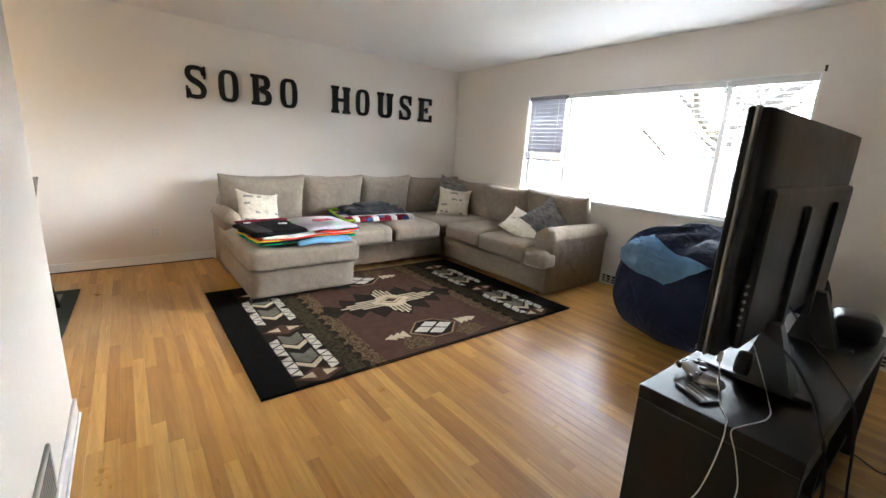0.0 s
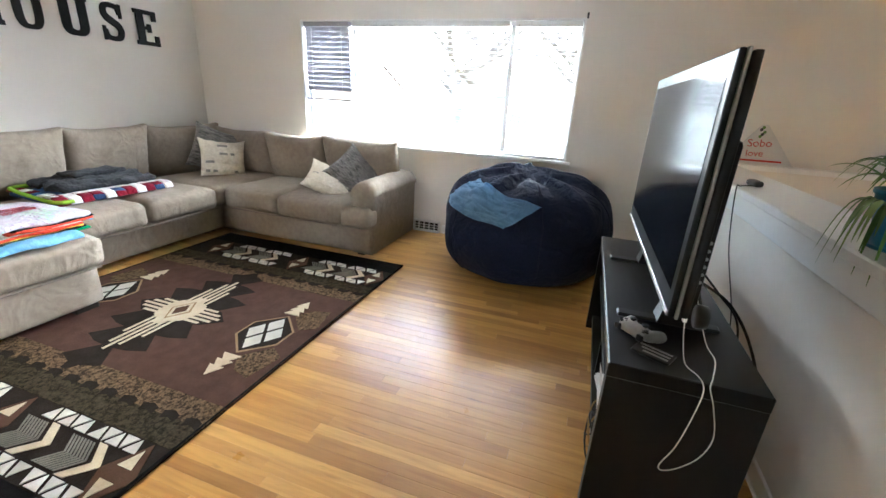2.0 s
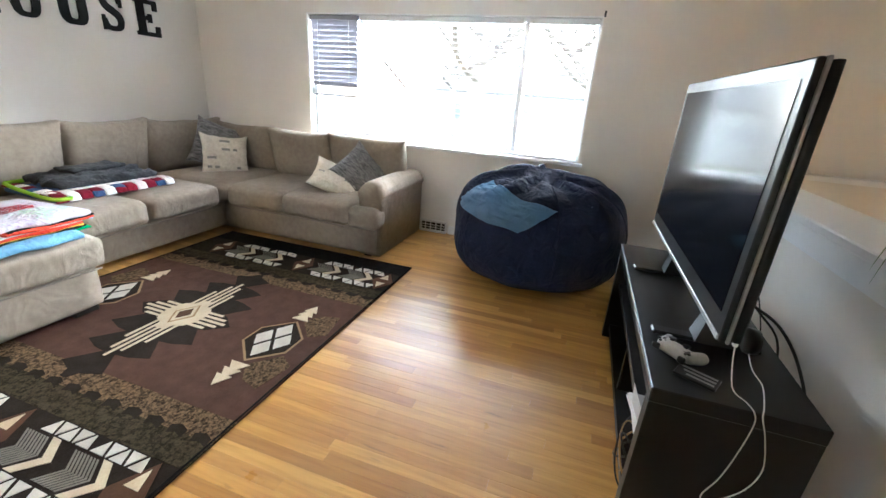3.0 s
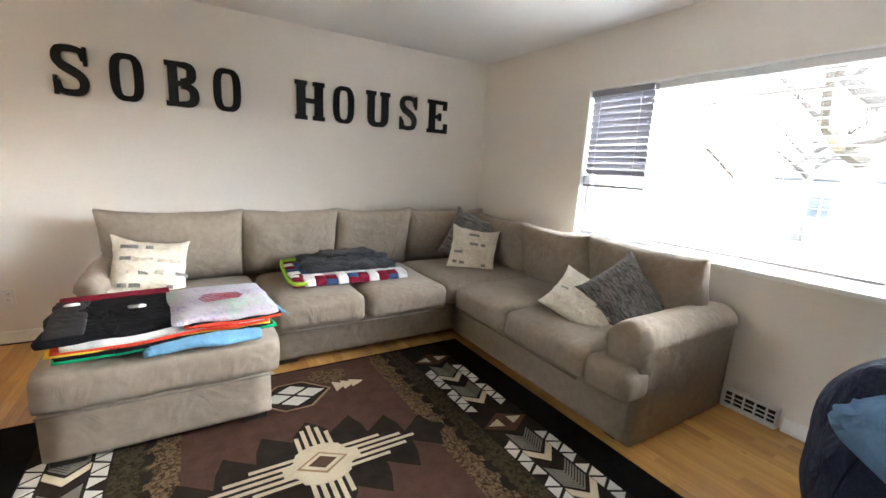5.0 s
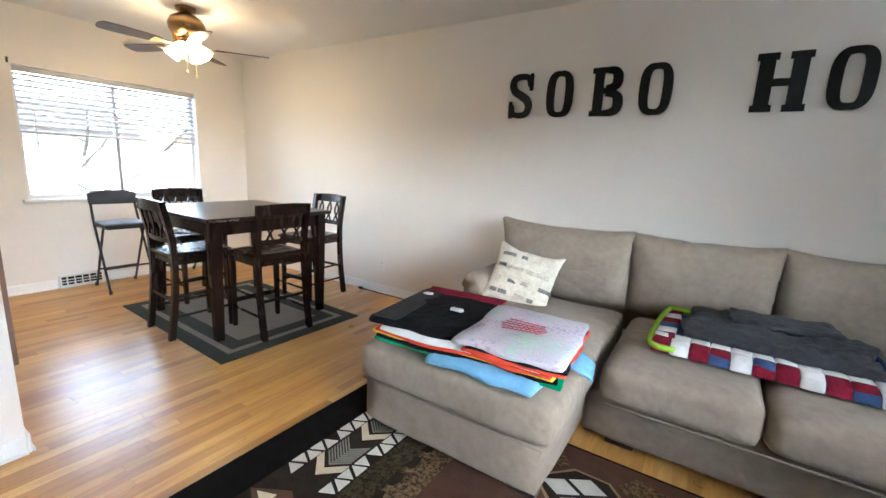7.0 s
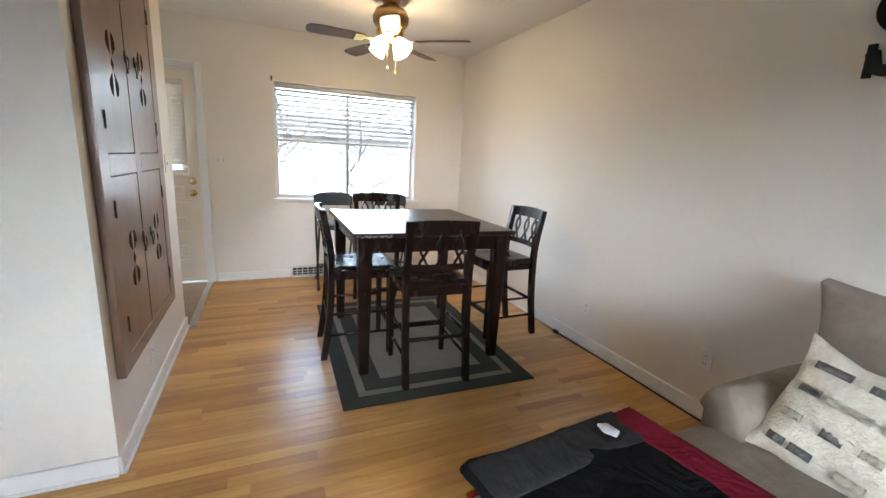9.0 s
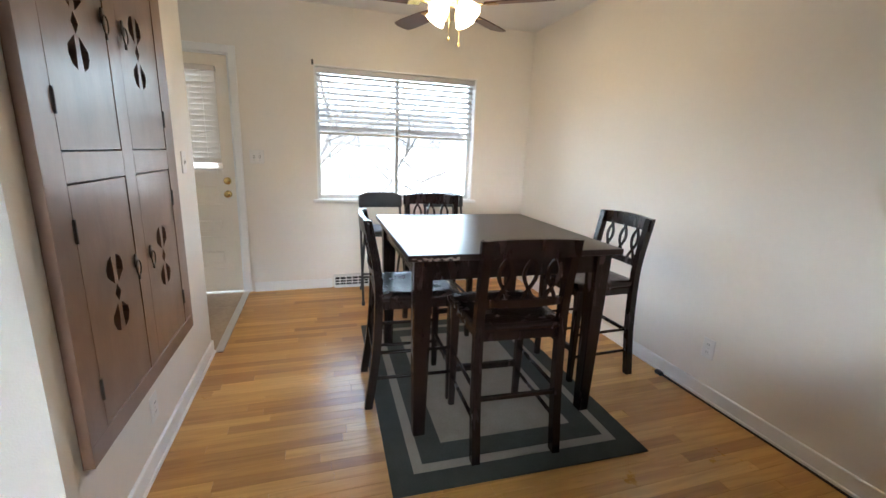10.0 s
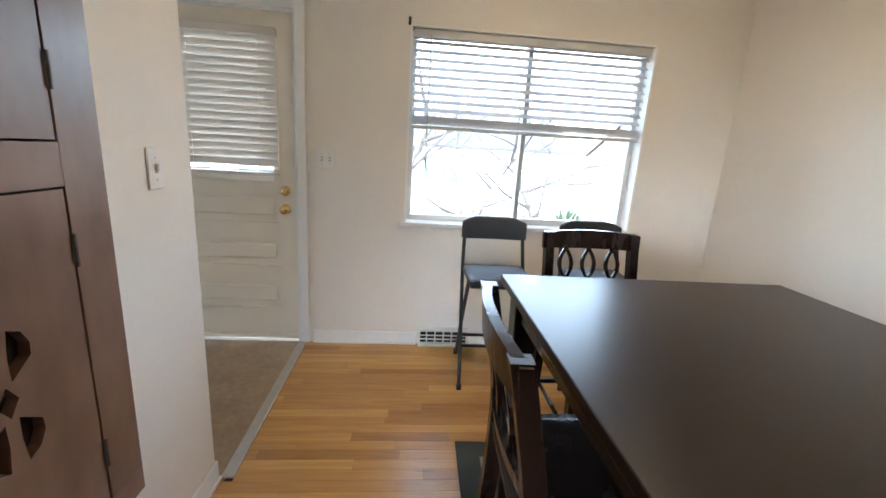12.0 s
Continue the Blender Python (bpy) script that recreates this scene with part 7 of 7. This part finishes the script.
def house(x, y, w, d, h, rot, label, wall, garage=False):
    """A one-storey house with a gable roof; its front looks along -y."""
    hs = thing("house", label, "house", pose(x, y, GZ, 0, 0, rot))
    part("wall", box(-w / 2, w / 2, -d / 2, d / 2, 0, h), wall, hs)
    e = 0.12
    bm = bmesh.new()
    t = 0.12
    for s in (-1, 1):
        a = [(-w / 2 - e, s * (d / 2 + e), h - 0.12), (w / 2 + e, s * (d / 2 + e), h - 0.12), (w / 2 + e, 0, h + d * 0.20), (-w / 2 - e, 0, h + d * 0.20)]
        lo = [bm.verts.new(p) for p in a]
        hi = [bm.verts.new((p[0], p[1], p[2] + t)) for p in a]
        bm.faces.new(lo)
        bm.faces.new(hi)
        for k in range(4):
            bm.faces.new((lo[k], lo[(k + 1) % 4], hi[(k + 1) % 4], hi[k]))
    part("roof", bm, ROOFING, hs, "low grey shingle roof")
    gb = moved(prism([(-d / 2, h + 0.001), (d / 2, h + 0.001), (0, h + d * 0.195)], -w / 2 + 0.02, w / 2 - 0.02), Matrix(((0, 0, 1, 0), (1, 0, 0, 0), (0, 1, 0, 0), (0, 0, 0, 1))))
    part("gable", gb, wall, hs)
    for k in range(4):
        if garage and k == 3:
            part("garage_door", box(w / 2 - 3.2, w / 2 - 0.6, -d / 2 - 0.03, -d / 2 + 0.02, 0, 2.1), TRIM, hs, "white garage door")
            continue
        xx = -w / 2 + w * (k + 0.5) / 4
        wn_ = part("window", box(xx - 0.75, xx + 0.75, -d / 2 - 0.02, -d / 2 + 0.03, 1.1, 2.1), DARKGLASS, hs)
        fb = box(xx - 0.82, xx + 0.82, -d / 2 - 0.05, -d / 2 - 0.021, 2.1, 2.18)
        box(xx - 0.82, xx + 0.82, -d / 2 - 0.05, -d / 2 - 0.021, 1.02, 1.1, bm=fb)
        box(xx - 0.82, xx - 0.75, -d / 2 - 0.05, -d / 2 - 0.021, 1.1, 2.1, bm=fb)
        box(xx + 0.75, xx + 0.82, -d / 2 - 0.05, -d / 2 - 0.021, 1.1, 2.1, bm=fb)
        box(xx - 0.03, xx + 0.03, -d / 2 - 0.05, -d / 2 - 0.021, 1.1, 2.1, bm=fb)
        part("frame", fb, TRIM, wn_)
    return hs


house(31, 3.5, 15, 9, 2.9, -90, "pale one-storey house across the street", SIDING)
house(31, 24, 14, 9, 2.9, -90, "tan brick house across the street", BRICKWALL, True)
house(31, -17, 14, 9, 2.9, -90, "pale brick house further down the street", BRICKWALL)
house(-22, 3.0, 15, 8, 2.7, 90, "pale house behind the back yard", SIDING, True)
house(-23, 21, 12, 8, 2.7, 90, "neighbouring house behind the yard", BRICKWALL)


# ---- oak strip floor: the strips run north to south ----
def plank_data(length, width=0.0572):
    c, g = 0.0006, 0.0002
    x, y = width / 2 - g, length / 2 - g
    v = [(-x, -y, -0.015), (x, -y, -0.015), (x, y, -0.015), (-x, y, -0.015), (-x, -y, -c), (x, -y, -c), (x, y, -c), (-x, y, -c),
         (-x + c, -y + c, 0), (x - c, -y + c, 0), (x - c, y - c, 0), (-x + c, y - c, 0)]
    f = [(0, 1, 5, 4), (1, 2, 6, 5), (2, 3, 7, 6), (3, 0, 4, 7), (4, 5, 9, 8), (5, 6, 10, 9), (6, 7, 11, 10), (7, 4, 8, 11), (8, 9, 10, 11)]
    return v, f


LENGTHS = (0.45, 0.6, 0.75, 0.9, 1.05, 1.2)
PLANK = {}
for ln in LENGTHS:
    v, f = plank_data(ln)
    me = bpy.data.meshes.new("plank")
    me.from_pydata(v, [], f)
    me.materials.append(OAK_LOOSE)
    PLANK[ln] = me
rng = random.Random(11)
rest_v, rest_f = [], []
count = 0
xs = WEST + 0.0286
while xs < EAST - 0.01:
    south = PART_N + 0.066 if xs < PART_W else PART_N + 0.013 if xs < PART_E else (SOUTH if xs < 0.72 else 0.39)
    y = NORTH - 0.005
    first = rng.uniform(0.15, 0.9)
    while y > south + 0.01:
        ln = rng.choice(LENGTHS)
        if first:
            cut, first = first, 0
        else:
            cut = ln
        end = max(south, y - cut)
        cy = (y + end) / 2
        near = (abs(xs - 1.3) < 1.35 and 0.9 < cy < 2.75) or (xs < 0.6 and 2.9 < cy < 4.0)
        if near and cut in PLANK and abs((y - end) - cut) < 1e-6 and count < 300:
            o = new("plank", PLANK[cut])
            o.parent = FLOOR
            o.location = (xs, cy, 0)
            count += 1
        else:
            v, f = plank_data(y - end)
            k = len(rest_v)
            rest_v += [(a + xs, b + cy, c) for a, b, c in v]
            rest_f += [tuple(i + k for i in q) for q in f]
        y = end
    xs += 0.0572
me = bpy.data.meshes.new("strip_flooring")
me.from_pydata(rest_v, [], rest_f)
me.materials.append(OAK)
o = new("strip_flooring", me)
o.parent = FLOOR
o["kind"] = "stuff"
